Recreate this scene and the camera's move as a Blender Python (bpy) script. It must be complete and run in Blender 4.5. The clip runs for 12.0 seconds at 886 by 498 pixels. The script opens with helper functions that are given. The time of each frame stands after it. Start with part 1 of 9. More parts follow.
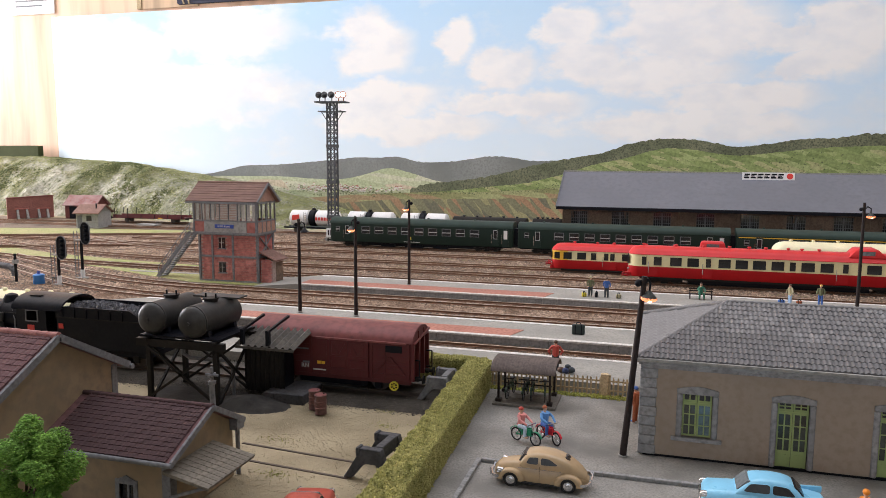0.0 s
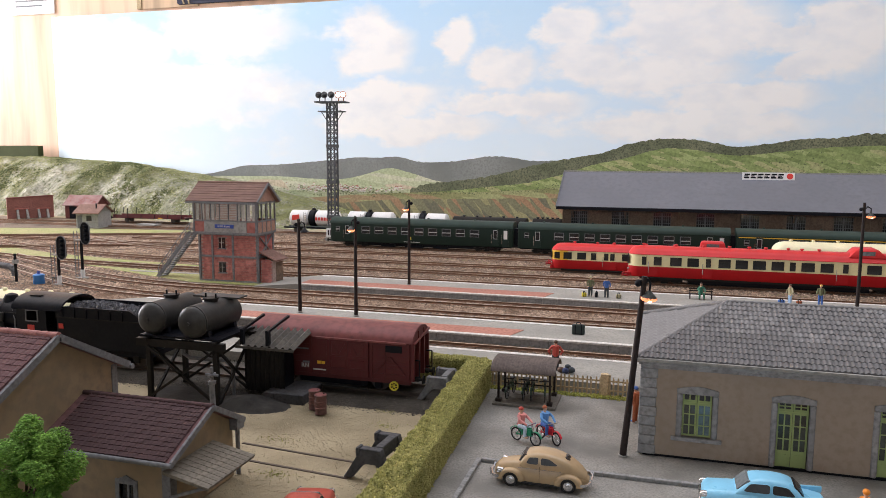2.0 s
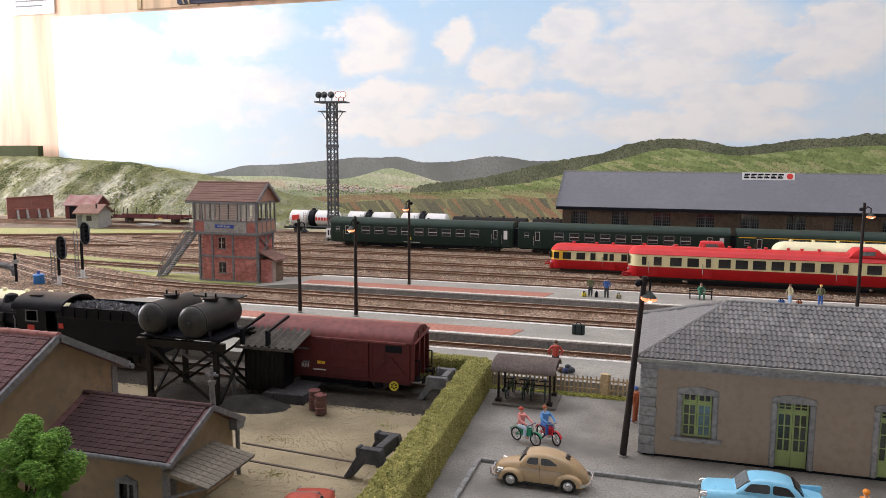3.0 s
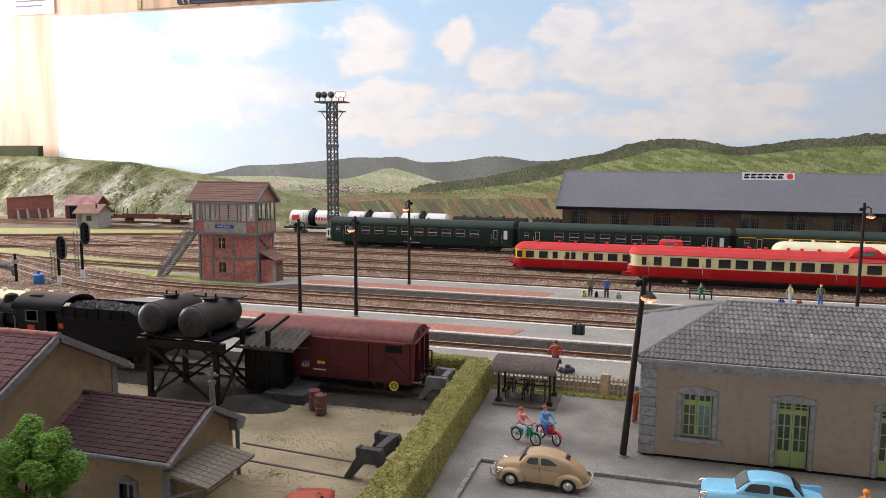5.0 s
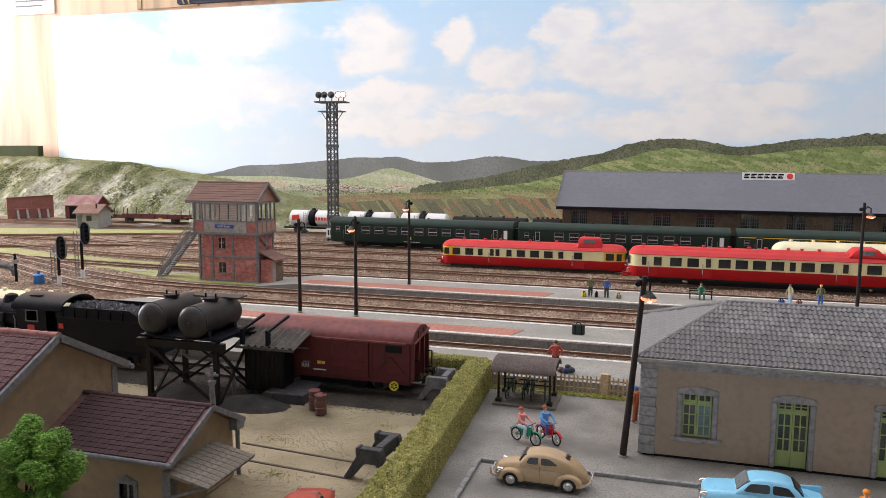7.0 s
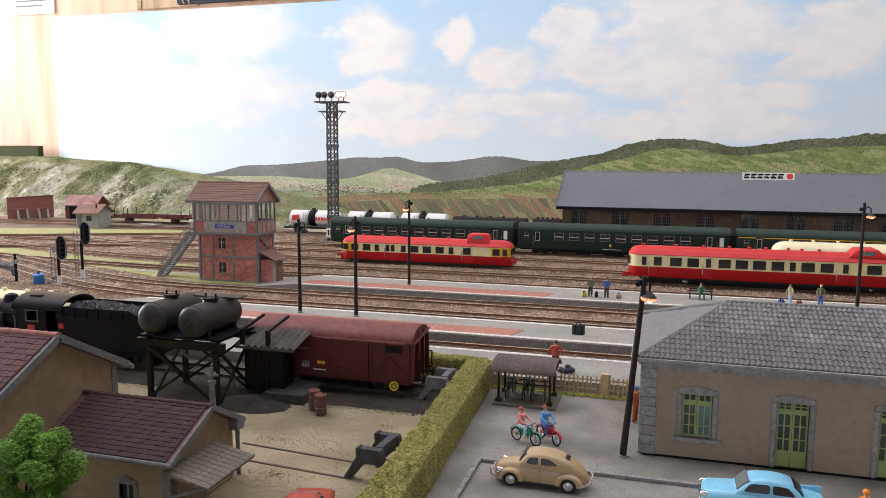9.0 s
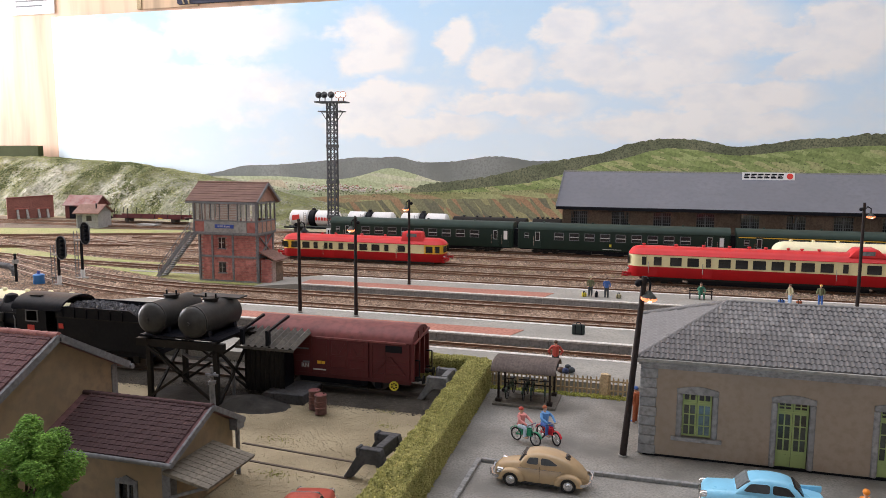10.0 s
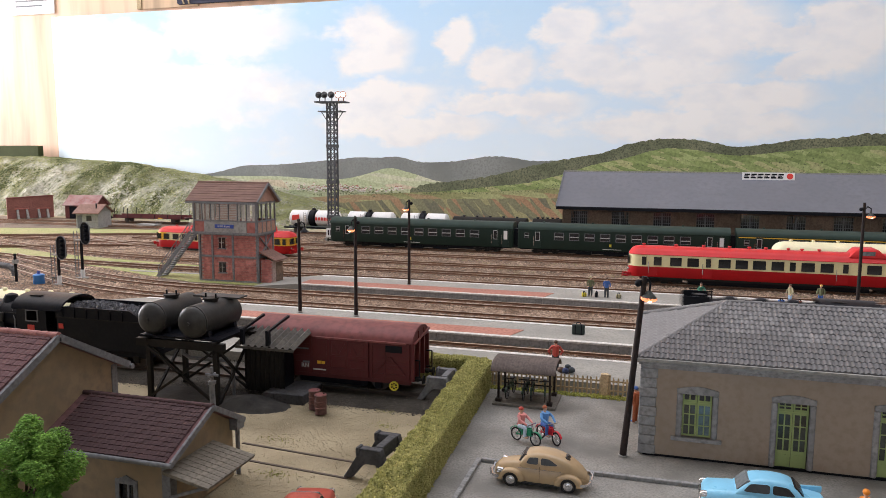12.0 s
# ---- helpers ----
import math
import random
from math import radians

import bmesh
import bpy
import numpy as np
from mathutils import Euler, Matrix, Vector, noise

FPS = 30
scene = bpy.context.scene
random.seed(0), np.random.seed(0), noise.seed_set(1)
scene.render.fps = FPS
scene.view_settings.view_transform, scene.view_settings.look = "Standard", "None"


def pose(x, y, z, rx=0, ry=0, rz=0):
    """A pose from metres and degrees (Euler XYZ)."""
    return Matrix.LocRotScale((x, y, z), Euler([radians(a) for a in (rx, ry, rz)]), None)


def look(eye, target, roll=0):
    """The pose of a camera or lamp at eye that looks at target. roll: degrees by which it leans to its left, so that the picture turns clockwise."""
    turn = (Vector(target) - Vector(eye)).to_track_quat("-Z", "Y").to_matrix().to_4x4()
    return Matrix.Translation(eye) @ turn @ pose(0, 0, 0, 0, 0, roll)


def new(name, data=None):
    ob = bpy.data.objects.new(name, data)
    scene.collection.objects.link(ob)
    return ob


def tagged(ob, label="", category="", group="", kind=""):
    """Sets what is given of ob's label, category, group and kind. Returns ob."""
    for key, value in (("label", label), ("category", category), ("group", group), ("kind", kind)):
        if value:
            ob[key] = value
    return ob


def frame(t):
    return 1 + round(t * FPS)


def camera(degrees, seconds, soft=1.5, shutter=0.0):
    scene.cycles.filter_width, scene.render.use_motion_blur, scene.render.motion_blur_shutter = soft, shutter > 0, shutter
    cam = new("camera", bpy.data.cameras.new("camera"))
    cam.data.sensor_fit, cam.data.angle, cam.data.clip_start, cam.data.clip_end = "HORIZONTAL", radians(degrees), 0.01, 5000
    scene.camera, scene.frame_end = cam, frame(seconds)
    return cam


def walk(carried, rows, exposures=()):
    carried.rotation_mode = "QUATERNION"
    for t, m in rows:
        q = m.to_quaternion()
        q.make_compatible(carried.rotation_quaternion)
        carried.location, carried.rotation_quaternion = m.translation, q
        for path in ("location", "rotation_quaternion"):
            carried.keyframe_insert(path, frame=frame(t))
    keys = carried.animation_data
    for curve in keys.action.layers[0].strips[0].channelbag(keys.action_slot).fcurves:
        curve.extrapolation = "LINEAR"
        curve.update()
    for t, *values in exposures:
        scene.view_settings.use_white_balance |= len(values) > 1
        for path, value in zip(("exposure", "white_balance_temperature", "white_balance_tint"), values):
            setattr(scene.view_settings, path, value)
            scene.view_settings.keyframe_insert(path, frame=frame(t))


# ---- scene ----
# A model railway in the scale 1:87. Sizes below are in metres of the full-size prototype, many of
# them fitted to the camera's view; S turns them into the size of the model.
S = 1 / 87
EYE = Vector((0, 0, 12.65 * S))
YAW, PITCH, ROLL = radians(16.30), radians(6.99), 0.30
AIM = Vector((-math.sin(YAW) * math.cos(PITCH), math.cos(YAW) * math.cos(PITCH), -math.sin(PITCH)))

cam = camera(61.23, 12.0, soft=0.8, shutter=0.5)
walk(cam, [(0, look(EYE, EYE + AIM, ROLL)), (12, look(EYE, EYE + AIM, ROLL))], [(0, 0.0), (12, 0.0)])


# ---- light: an inferred side window, and fill lamps added overhead and in front ----
def area_light(name, x, y, z, sx, sy, target, watts, colour):
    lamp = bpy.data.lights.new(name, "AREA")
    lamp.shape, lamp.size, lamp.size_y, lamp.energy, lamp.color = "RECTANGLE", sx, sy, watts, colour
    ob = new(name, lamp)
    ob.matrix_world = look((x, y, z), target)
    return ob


area_light("window_light_side", -2.93, 1.15, 0.55, 1.2, 0.95, (0, 1.15, 0.35), 80, (0.985, 0.955, 1.0))
# fill lamp added overhead; no roof window is known here
area_light("fill_light_roof", -0.35, 0.75, 1.465, 2.5, 1.15, (-0.35, 0.75, 0), 24, (0.985, 0.955, 1.0))
# fill lamp added behind the camera, not a known window
area_light("fill_light_front", -0.6, -1.93, 0.65, 1.8, 1.0, (-0.4, 1, 0), 6, (0.985, 0.955, 1.0))
world = bpy.data.worlds.new("sky")
world.use_nodes = True
scene.world = world
sky = world.node_tree.nodes.new("ShaderNodeTexSky")
sky.sky_type, sky.sun_disc, sky.sun_elevation, sky.sun_rotation = "NISHITA", False, radians(50), radians(-80)
world.node_tree.links.new(sky.outputs[0], world.node_tree.nodes["Background"].inputs[0])
world.node_tree.nodes["Background"].inputs[1].default_value = 0.12


# ---- materials ----
def mat(name, c1, c2=None, rough=0.7, scale=3.0, bump=0.3, metal=0.0, fine=6.0, spread=(0.35, 0.65), random_=0.0, spec=0.4, stretch=(1, 1, 1), c3=None, dist=0.02, emit=None):
    """Two colours mixed by a coarse and a fine noise, with relief; scale is in features per prototype metre."""
    m = bpy.data.materials.new(name)
    m.use_nodes = True
    n, l = m.node_tree.nodes, m.node_tree.links
    b = n["Principled BSDF"]
    b.inputs["Roughness"].default_value, b.inputs["Metallic"].default_value = rough, metal
    b.inputs["Specular IOR Level"].default_value = spec
    if emit:
        b.inputs["Emission Color"].default_value = (*emit[:3], 1)
        b.inputs["Emission Strength"].default_value = emit[3]
    c2 = c2 or tuple(v * 0.82 for v in c1)
    tc, mp = n.new("ShaderNodeTexCoord"), n.new("ShaderNodeMapping")
    mp.inputs["Scale"].default_value = [87 * v for v in stretch]
    l.new(tc.outputs["Object"], mp.inputs["Vector"])
    coarse, small = n.new("ShaderNodeTexNoise"), n.new("ShaderNodeTexNoise")
    for node, s, d in ((coarse, scale, 4), (small, scale * fine, 3)):
        l.new(mp.outputs[0], node.inputs["Vector"])
        node.inputs["Scale"].default_value, node.inputs["Detail"].default_value = s, d
    r1 = n.new("ShaderNodeMapRange")
    r1.inputs["From Min"].default_value, r1.inputs["From Max"].default_value = spread
    l.new(coarse.outputs["Fac"], r1.inputs["Value"])
    mix = n.new("ShaderNodeMix")
    mix.data_type = "RGBA"
    l.new(r1.outputs[0], mix.inputs["Factor"])
    mix.inputs["A"].default_value, mix.inputs["B"].default_value = (*c1, 1), (*c2, 1)
    out = mix.outputs["Result"]
    r2 = n.new("ShaderNodeMapRange")
    r2.inputs["From Min"].default_value, r2.inputs["From Max"].default_value = 0.42, 0.72
    l.new(small.outputs["Fac"], r2.inputs["Value"])
    mix2 = n.new("ShaderNodeMix")
    mix2.data_type = "RGBA"
    mix2.inputs["B"].default_value = (*(c3 or tuple(v * 0.7 for v in c2)), 1)
    l.new(r2.outputs[0], mix2.inputs["Factor"])
    l.new(out, mix2.inputs["A"])
    out = mix2.outputs["Result"]
    if random_:
        info, isl, add = n.new("ShaderNodeObjectInfo"), n.new("ShaderNodeNewGeometry"), n.new("ShaderNodeMath")
        l.new(info.outputs["Random"], add.inputs[0])
        l.new(isl.outputs["Random Per Island"], add.inputs[1])
        rr, hsv = n.new("ShaderNodeMapRange"), n.new("ShaderNodeHueSaturation")
        rr.inputs["From Max"].default_value = 2
        rr.inputs["To Min"].default_value, rr.inputs["To Max"].default_value = 1 - random_, 1 + random_
        l.new(add.outputs[0], rr.inputs["Value"])
        l.new(rr.outputs[0], hsv.inputs["Value"])
        l.new(out, hsv.inputs["Color"])
        out = hsv.outputs["Color"]
    l.new(out, b.inputs["Base Color"])
    if bump:
        bp = n.new("ShaderNodeBump")
        bp.inputs["Strength"].default_value, bp.inputs["Distance"].default_value = bump, dist * S * 3
        l.new(small.outputs["Fac"], bp.inputs["Height"])
        l.new(bp.outputs[0], b.inputs["Normal"])
    rg = n.new("ShaderNodeMapRange")
    rg.inputs["To Min"].default_value, rg.inputs["To Max"].default_value = max(rough - 0.1, 0.03), min(rough + 0.1, 1)
    l.new(coarse.outputs["Fac"], rg.inputs["Value"])
    l.new(rg.outputs[0], b.inputs["Roughness"])
    return m


def paint(name, c, rough=0.38, spec=0.45, dirt=0.86):
    return mat(name, c, tuple(v * dirt for v in c), rough, 0.8, 0.06, spec=spec, c3=tuple(v * 0.9 for v in c))


def glow(name, c, strength):
    m = mat(name, c, bump=0, emit=(*c, strength))
    return m


def glass(name, c, rough=0.08):
    return mat(name, c, tuple(v * 0.8 for v in c), rough, 1.0, 0.0, spec=0.7)


M = dict(
    earth=mat("earth", (0.385, 0.325, 0.21), (0.20, 0.165, 0.10), 0.95, 0.26, 0.5, fine=60, c3=(0.275, 0.23, 0.145), spread=(0.40, 0.64)),
    ballast=mat("ballast", (0.20, 0.145, 0.10), (0.145, 0.10, 0.07), 0.95, 0.25, 1.0, fine=24, c3=(0.06, 0.042, 0.03)),
    stone=mat("ballast_stone", (0.49, 0.37, 0.275), (0.235, 0.155, 0.105), 0.95, 0.4, 0.3, random_=0.78),
    sleeper=mat("sleeper", (0.15, 0.105, 0.075), (0.085, 0.06, 0.045), 0.9, 2, 0.5, random_=0.3),
    rail_side=mat("rail_rust", (0.30, 0.165, 0.105), (0.22, 0.12, 0.075), 0.75, 2, 0.2),
    rail_dark=mat("rail_dark", (0.055, 0.042, 0.034), (0.085, 0.06, 0.045), 0.7, 2, 0.2),
    rail_top=mat("rail_top", (0.66, 0.54, 0.41), (0.52, 0.41, 0.30), 0.4, 0.3, 0.0, metal=0.25),
    asphalt=mat("asphalt", (0.33, 0.318, 0.288), (0.19, 0.184, 0.167), 0.92, 0.42, 0.6, fine=24, c3=(0.19, 0.184, 0.168), spread=(0.38, 0.66)),
    platform=mat("platform_asphalt", (0.345, 0.335, 0.30), (0.27, 0.265, 0.24), 0.9, 0.3, 0.4, fine=26, c3=(0.23, 0.225, 0.20)),
    red_paving=mat("red_paving", (0.46, 0.205, 0.15), (0.38, 0.165, 0.12), 0.9, 0.5, 0.4, fine=10),
    kerb=mat("platform_kerb", (0.34, 0.335, 0.325), (0.26, 0.255, 0.25), 0.9, 0.8, 0.4, random_=0.12),
    white=mat("white_edge", (0.72, 0.70, 0.66), (0.55, 0.53, 0.49), 0.8, 0.7, 0.2),
    grass=mat("grass", (0.30, 0.33, 0.11), (0.40, 0.36, 0.17), 0.95, 0.25, 1.0, fine=16, c3=(0.16, 0.19, 0.05)),
    hill=mat("hill_grass", (0.195, 0.205, 0.09), (0.50, 0.49, 0.40), 0.95, 0.16, 1.0, fine=7, c3=(0.085, 0.10, 0.04), spread=(0.42, 0.60), stretch=(1.5, 1, 0.55)),
    plaster=mat("plaster", (0.365, 0.292, 0.228), (0.325, 0.264, 0.208), 0.9, 0.3, 0.12, fine=14, c3=(0.30, 0.24, 0.18)),
    ochre=mat("ochre_plaster", (0.31, 0.235, 0.145), (0.235, 0.18, 0.115), 0.92, 0.35, 0.4, fine=7, c3=(0.21, 0.165, 0.112)),
    cut_stone=mat("cut_stone", (0.355, 0.352, 0.35), (0.265, 0.263, 0.262), 0.9, 0.9, 0.3, random_=0.1),
    grey_tile=mat("grey_roof_tile", (0.25, 0.247, 0.245), (0.185, 0.182, 0.182), 0.8, 0.6, 0.2, random_=0.10),
    red_tile=mat("red_roof_tile", (0.205, 0.10, 0.10), (0.15, 0.078, 0.08), 0.85, 0.7, 0.3, random_=0.15),
    orange_tile=mat("brown_roof_tile", (0.30, 0.175, 0.14), (0.22, 0.13, 0.105), 0.85, 0.9, 0.3, random_=0.2),
    slate=mat("slate_roof", (0.165, 0.172, 0.195), (0.145, 0.152, 0.172), 0.75, 0.12, 0.1, fine=14, c3=(0.135, 0.142, 0.16)),
    boards=mat("brown_boards", (0.235, 0.165, 0.12), (0.17, 0.12, 0.088), 0.85, 0.8, 0.4, random_=0.2),
    brick=mat("brick", (0.60, 0.235, 0.20), (0.50, 0.185, 0.155), 0.85, 0.6, 0.3, random_=0.22),
    mortar=mat("mortar", (0.55, 0.42, 0.38), (0.48, 0.36, 0.32), 0.95, 1.0, 0.3),
    frame_grey=mat("grey_timber", (0.20, 0.205, 0.215), (0.155, 0.16, 0.17), 0.8, 1.0, 0.3),
    concrete=mat("concrete", (0.36, 0.35, 0.325), (0.28, 0.275, 0.255), 0.92, 0.6, 0.4),
    hedge=mat("hedge", (0.46, 0.43, 0.16), (0.33, 0.32, 0.11), 0.95, 0.5, 0.6, random_=0.5, c3=(0.22, 0.22, 0.06)),
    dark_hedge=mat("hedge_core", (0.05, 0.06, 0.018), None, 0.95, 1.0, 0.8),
    leaf=mat("leaf", (0.20, 0.37, 0.06), (0.10, 0.22, 0.03), 0.8, 0.9, 0.3, random_=0.5),
    bark=mat("bark", (0.14, 0.10, 0.07), None, 0.95, 3, 0.6),
    wood_wall=mat("plywood", (0.80, 0.55, 0.39), (0.72, 0.475, 0.325), 0.6, 0.05, 0.05, stretch=(1, 1, 0.1)),
    wall_paint=mat("wall_paint", (0.82, 0.80, 0.76), (0.78, 0.76, 0.72), 0.9, 0.05, 0.05),
    black=mat("black_paint", (0.0045, 0.0055, 0.0095), (0.007, 0.008, 0.0125), 0.4, 0.8, 0.15, c3=(0.010, 0.011, 0.014), spec=0.14),
    dark_metal=mat("dark_metal", (0.013, 0.0125, 0.0125), (0.024, 0.022, 0.0195), 0.6, 1.2, 0.25, spec=0.15),
    tank_metal=mat("tank_metal", (0.025, 0.026, 0.026), (0.046, 0.045, 0.041), 0.5, 0.7, 0.15, c3=(0.028, 0.028, 0.027), spec=0.3),
    mast=mat("brown_mast", (0.034, 0.024, 0.022), (0.024, 0.018, 0.017), 0.6, 1.0, 0.2, spec=0.2),
    wheel=mat("wheel_steel", (0.06, 0.05, 0.045), (0.10, 0.08, 0.065), 0.55, 2, 0.2, metal=0.4),
    wagon_red=mat("wagon_red", (0.115, 0.02, 0.022), (0.085, 0.017, 0.018), 0.55, 0.6, 0.12, c3=(0.10, 0.024, 0.023), spec=0.3),
    wagon_roof=mat("wagon_roof_red", (0.21, 0.058, 0.054), (0.165, 0.048, 0.046), 0.6, 0.5, 0.12),
    red=paint("railcar_red", (0.47, 0.008, 0.012), 0.38, 0.3), red_roof=paint("railcar_roof_red", (0.62, 0.028, 0.03), 0.42, 0.3),
    cream=paint("railcar_cream", (0.83, 0.75, 0.42)), yellow=paint("warning_yellow", (0.85, 0.50, 0.04)),
    light_cream=paint("pale_cream", (0.85, 0.80, 0.52)),
    green=paint("coach_green", (0.014, 0.030, 0.022), 0.45, 0.25), green_roof=paint("coach_roof", (0.030, 0.052, 0.042), 0.6, 0.25),
    pane=glass("dark_window", (0.03, 0.032, 0.034)), pane_pale=glass("pale_window", (0.20, 0.22, 0.23)),
    white_paint=paint("white_paint", (0.80, 0.80, 0.79)), tank_red=paint("tank_red", (0.65, 0.05, 0.04)),
    chrome=mat("chrome", (0.75, 0.75, 0.75), None, 0.2, 2, 0, metal=0.9),
    tan=paint("tan_car_paint", (0.45, 0.325, 0.185), 0.25, dirt=0.97), blue_car=paint("sky_blue_paint", (0.24, 0.58, 0.80), 0.3, dirt=0.96),
    red_car=paint("faded_red_paint", (0.46, 0.075, 0.045), 0.4), tyre=mat("tyre", (0.02, 0.02, 0.02), None, 0.8, 3, 0.2),
    door_green=paint("pale_green_paint", (0.34, 0.42, 0.16), 0.6), blind=mat("pale_curtain", (0.60, 0.58, 0.54), None, 0.9, 2, 0.1),
    fence=mat("fence_wood", (0.52, 0.40, 0.24), (0.40, 0.30, 0.175), 0.85, 1.5, 0.3, random_=0.25),
    coal=mat("coal", (0.07, 0.075, 0.09), (0.03, 0.03, 0.035), 0.45, 2, 0.4, random_=0.5),
    lamp_glow=glow("lamp_glow", (1.0, 0.30, 0.13), 1.5), lamp_core=glow("lamp_core", (1.0, 0.72, 0.5), 3.0),
    sign_blue=paint("sign_blue", (0.05, 0.10, 0.42)), skin=paint("figure_skin", (0.62, 0.38, 0.26), 0.6),
    blue_cloth=paint("figure_blue", (0.06, 0.15, 0.45), 0.7), barrel_red=mat("rusty_barrel", (0.17, 0.075, 0.065), (0.12, 0.06, 0.05), 0.7, 2, 0.2),
    canopy_wood=mat("canopy_wood", (0.215, 0.19, 0.15), (0.15, 0.135, 0.108), 0.85, 1.0, 0.3),
    corrugated=mat("corrugated_sheet", (0.115, 0.105, 0.088), (0.075, 0.069, 0.06), 0.8, 1.0, 0.2),
    shelter_roof=mat("shelter_roof", (0.16, 0.125, 0.11), (0.12, 0.095, 0.085), 0.8, 1.0, 0.2),
)


M["hut_grey"] = mat("hut_grey", (0.42, 0.42, 0.40), (0.34, 0.34, 0.325), 0.9, 0.6, 0.3)


# ---- building tools ----
def box(bm, x0, x1, y0, y1, z0, z1):
    v = [bm.verts.new(p) for p in ((x0, y0, z0), (x1, y0, z0), (x1, y1, z0), (x0, y1, z0), (x0, y0, z1), (x1, y0, z1), (x1, y1, z1), (x0, y1, z1))]
    for f in ((3, 2, 1, 0), (4, 5, 6, 7), (0, 1, 5, 4), (1, 2, 6, 5), (2, 3, 7, 6), (3, 0, 4, 7)):
        bm.faces.new([v[i] for i in f])
    return bm


def prism(bm, pts, axis, t0, t1):
    put = {"x": lambda u, v, t: (t, u, v), "y": lambda u, v, t: (u, t, v), "z": lambda u, v, t: (u, v, t)}[axis]
    a, b = [bm.verts.new(put(u, v, t0)) for u, v in pts], [bm.verts.new(put(u, v, t1)) for u, v in pts]
    k = len(pts)
    bm.faces.new(a[::-1]), bm.faces.new(b)
    for i in range(k):
        bm.faces.new((a[i], a[(i + 1) % k], b[(i + 1) % k], b[i]))
    return bm


def lathe(bm, prof, a, b, n=14):
    """Turns a profile of (radius, share of the way from a to b)."""
    a, b = Vector(a), Vector(b)
    w = (b - a)
    d = w.normalized()
    u = d.orthogonal().normalized()
    v = d.cross(u)
    rings = []
    for r, s in prof:
        c = a + w * s
        rings.append([bm.verts.new(c + (u * math.cos(6.28318 * i / n) + v * math.sin(6.28318 * i / n)) * max(r, 1e-4)) for i in range(n)])
    for p, q in zip(rings, rings[1:]):
        for i in range(n):
            bm.faces.new((p[i], p[(i + 1) % n], q[(i + 1) % n], q[i]))
    bm.faces.new(rings[0][::-1]), bm.faces.new(rings[-1])
    return bm


def cyl(bm, a, b, r, r2=None, n=12):
    return lathe(bm, ((r, 0), (r if r2 is None else r2, 1)), a, b, n)


def bar(bm, a, b, w, h=None):
    """A square bar from a to b."""
    h = h or w
    a, b = Vector(a), Vector(b)
    d = (b - a).normalized()
    u = d.cross(Vector((0, 0, 1)))
    u = u.normalized() if u.length > 1e-3 else Vector((1, 0, 0))
    v = u.cross(d)
    pts = [(-1, -1), (1, -1), (1, 1), (-1, 1)]
    p = [bm.verts.new(a + u * (i * w / 2) + v * (j * h / 2)) for i, j in pts]
    q = [bm.verts.new(b + u * (i * w / 2) + v * (j * h / 2)) for i, j in pts]
    bm.faces.new(p[::-1]), bm.faces.new(q)
    for i in range(4):
        bm.faces.new((p[i], p[(i + 1) % 4], q[(i + 1) % 4], q[i]))
    return bm


def ball(bm, c, r, n=10, squash=(1, 1, 1)):
    k = n // 2 + 1
    prof = [(math.sin(math.pi * i / k), -math.cos(math.pi * i / k)) for i in range(k + 1)]
    rings = [[bm.verts.new((c[0] + r * squash[0] * s * math.cos(6.28318 * j / n), c[1] + r * squash[1] * s * math.sin(6.28318 * j / n), c[2] + r * squash[2] * z)) for j in range(n)] for s, z in ((max(s, 0.02), z) for s, z in prof)]
    for p, q in zip(rings, rings[1:]):
        for i in range(n):
            bm.faces.new((p[i], p[(i + 1) % n], q[(i + 1) % n], q[i]))
    bm.faces.new(rings[0][::-1]), bm.faces.new(rings[-1])
    return bm


def loft(bm, sections, closed=True):
    """Skins a row of rings of equal length."""
    rings = [[bm.verts.new(p) for p in s] for s in sections]
    k = len(rings[0])
    for p, q in zip(rings, rings[1:]):
        for i in range(k if closed else k - 1):
            bm.faces.new((p[i], p[(i + 1) % k], q[(i + 1) % k], q[i]))
    if closed:
        bm.faces.new(rings[0][::-1]), bm.faces.new(rings[-1])
    return bm


def to_mesh(name, bm, material, bev=0.0):
    if bev:
        bmesh.ops.bevel(bm, geom=bm.edges[:], offset=bev, segments=1, affect="EDGES", clamp_overlap=True)
    bmesh.ops.recalc_face_normals(bm, faces=bm.faces)
    bm.transform(Matrix.Scale(S, 4))
    me = bpy.data.meshes.new(name)
    bm.to_mesh(me)
    bm.free()
    for m in material if isinstance(material, (list, tuple)) else (material,):
        me.materials.append(m)
    me.shade_smooth()
    me.set_sharp_from_angle(angle=radians(38))
    return me


def part(name, bm, material, parent, label="", bev=0.0):
    """One mesh under a thing or a part. bm may be a mesh that is already made, with its place."""
    ob = new(name, to_mesh(name, bm, material, bev))
    ob.parent = parent
    return tagged(ob, label)


def shared(name, me, parent, m=None):
    ob = new(name, me)
    ob.parent = parent
    if m is not None:
        ob.matrix_basis = m
    return ob


def at(x, y, z, rx=0, ry=0, rz=0):
    return pose(x * S, y * S, z * S, rx, ry, rz)


def thing(name, m, label, category, group="", kind=""):
    ob = new(name)
    ob.empty_display_size = 0.01
    ob.matrix_basis = m
    return tagged(ob, label, category, group, kind)


def solo(name, bm, material, m, label, category, group="", kind="", bev=0.0):
    ob = new(name, to_mesh(name, bm, material, bev))
    ob.matrix_basis = m
    return tagged(ob, label, category, group, kind)


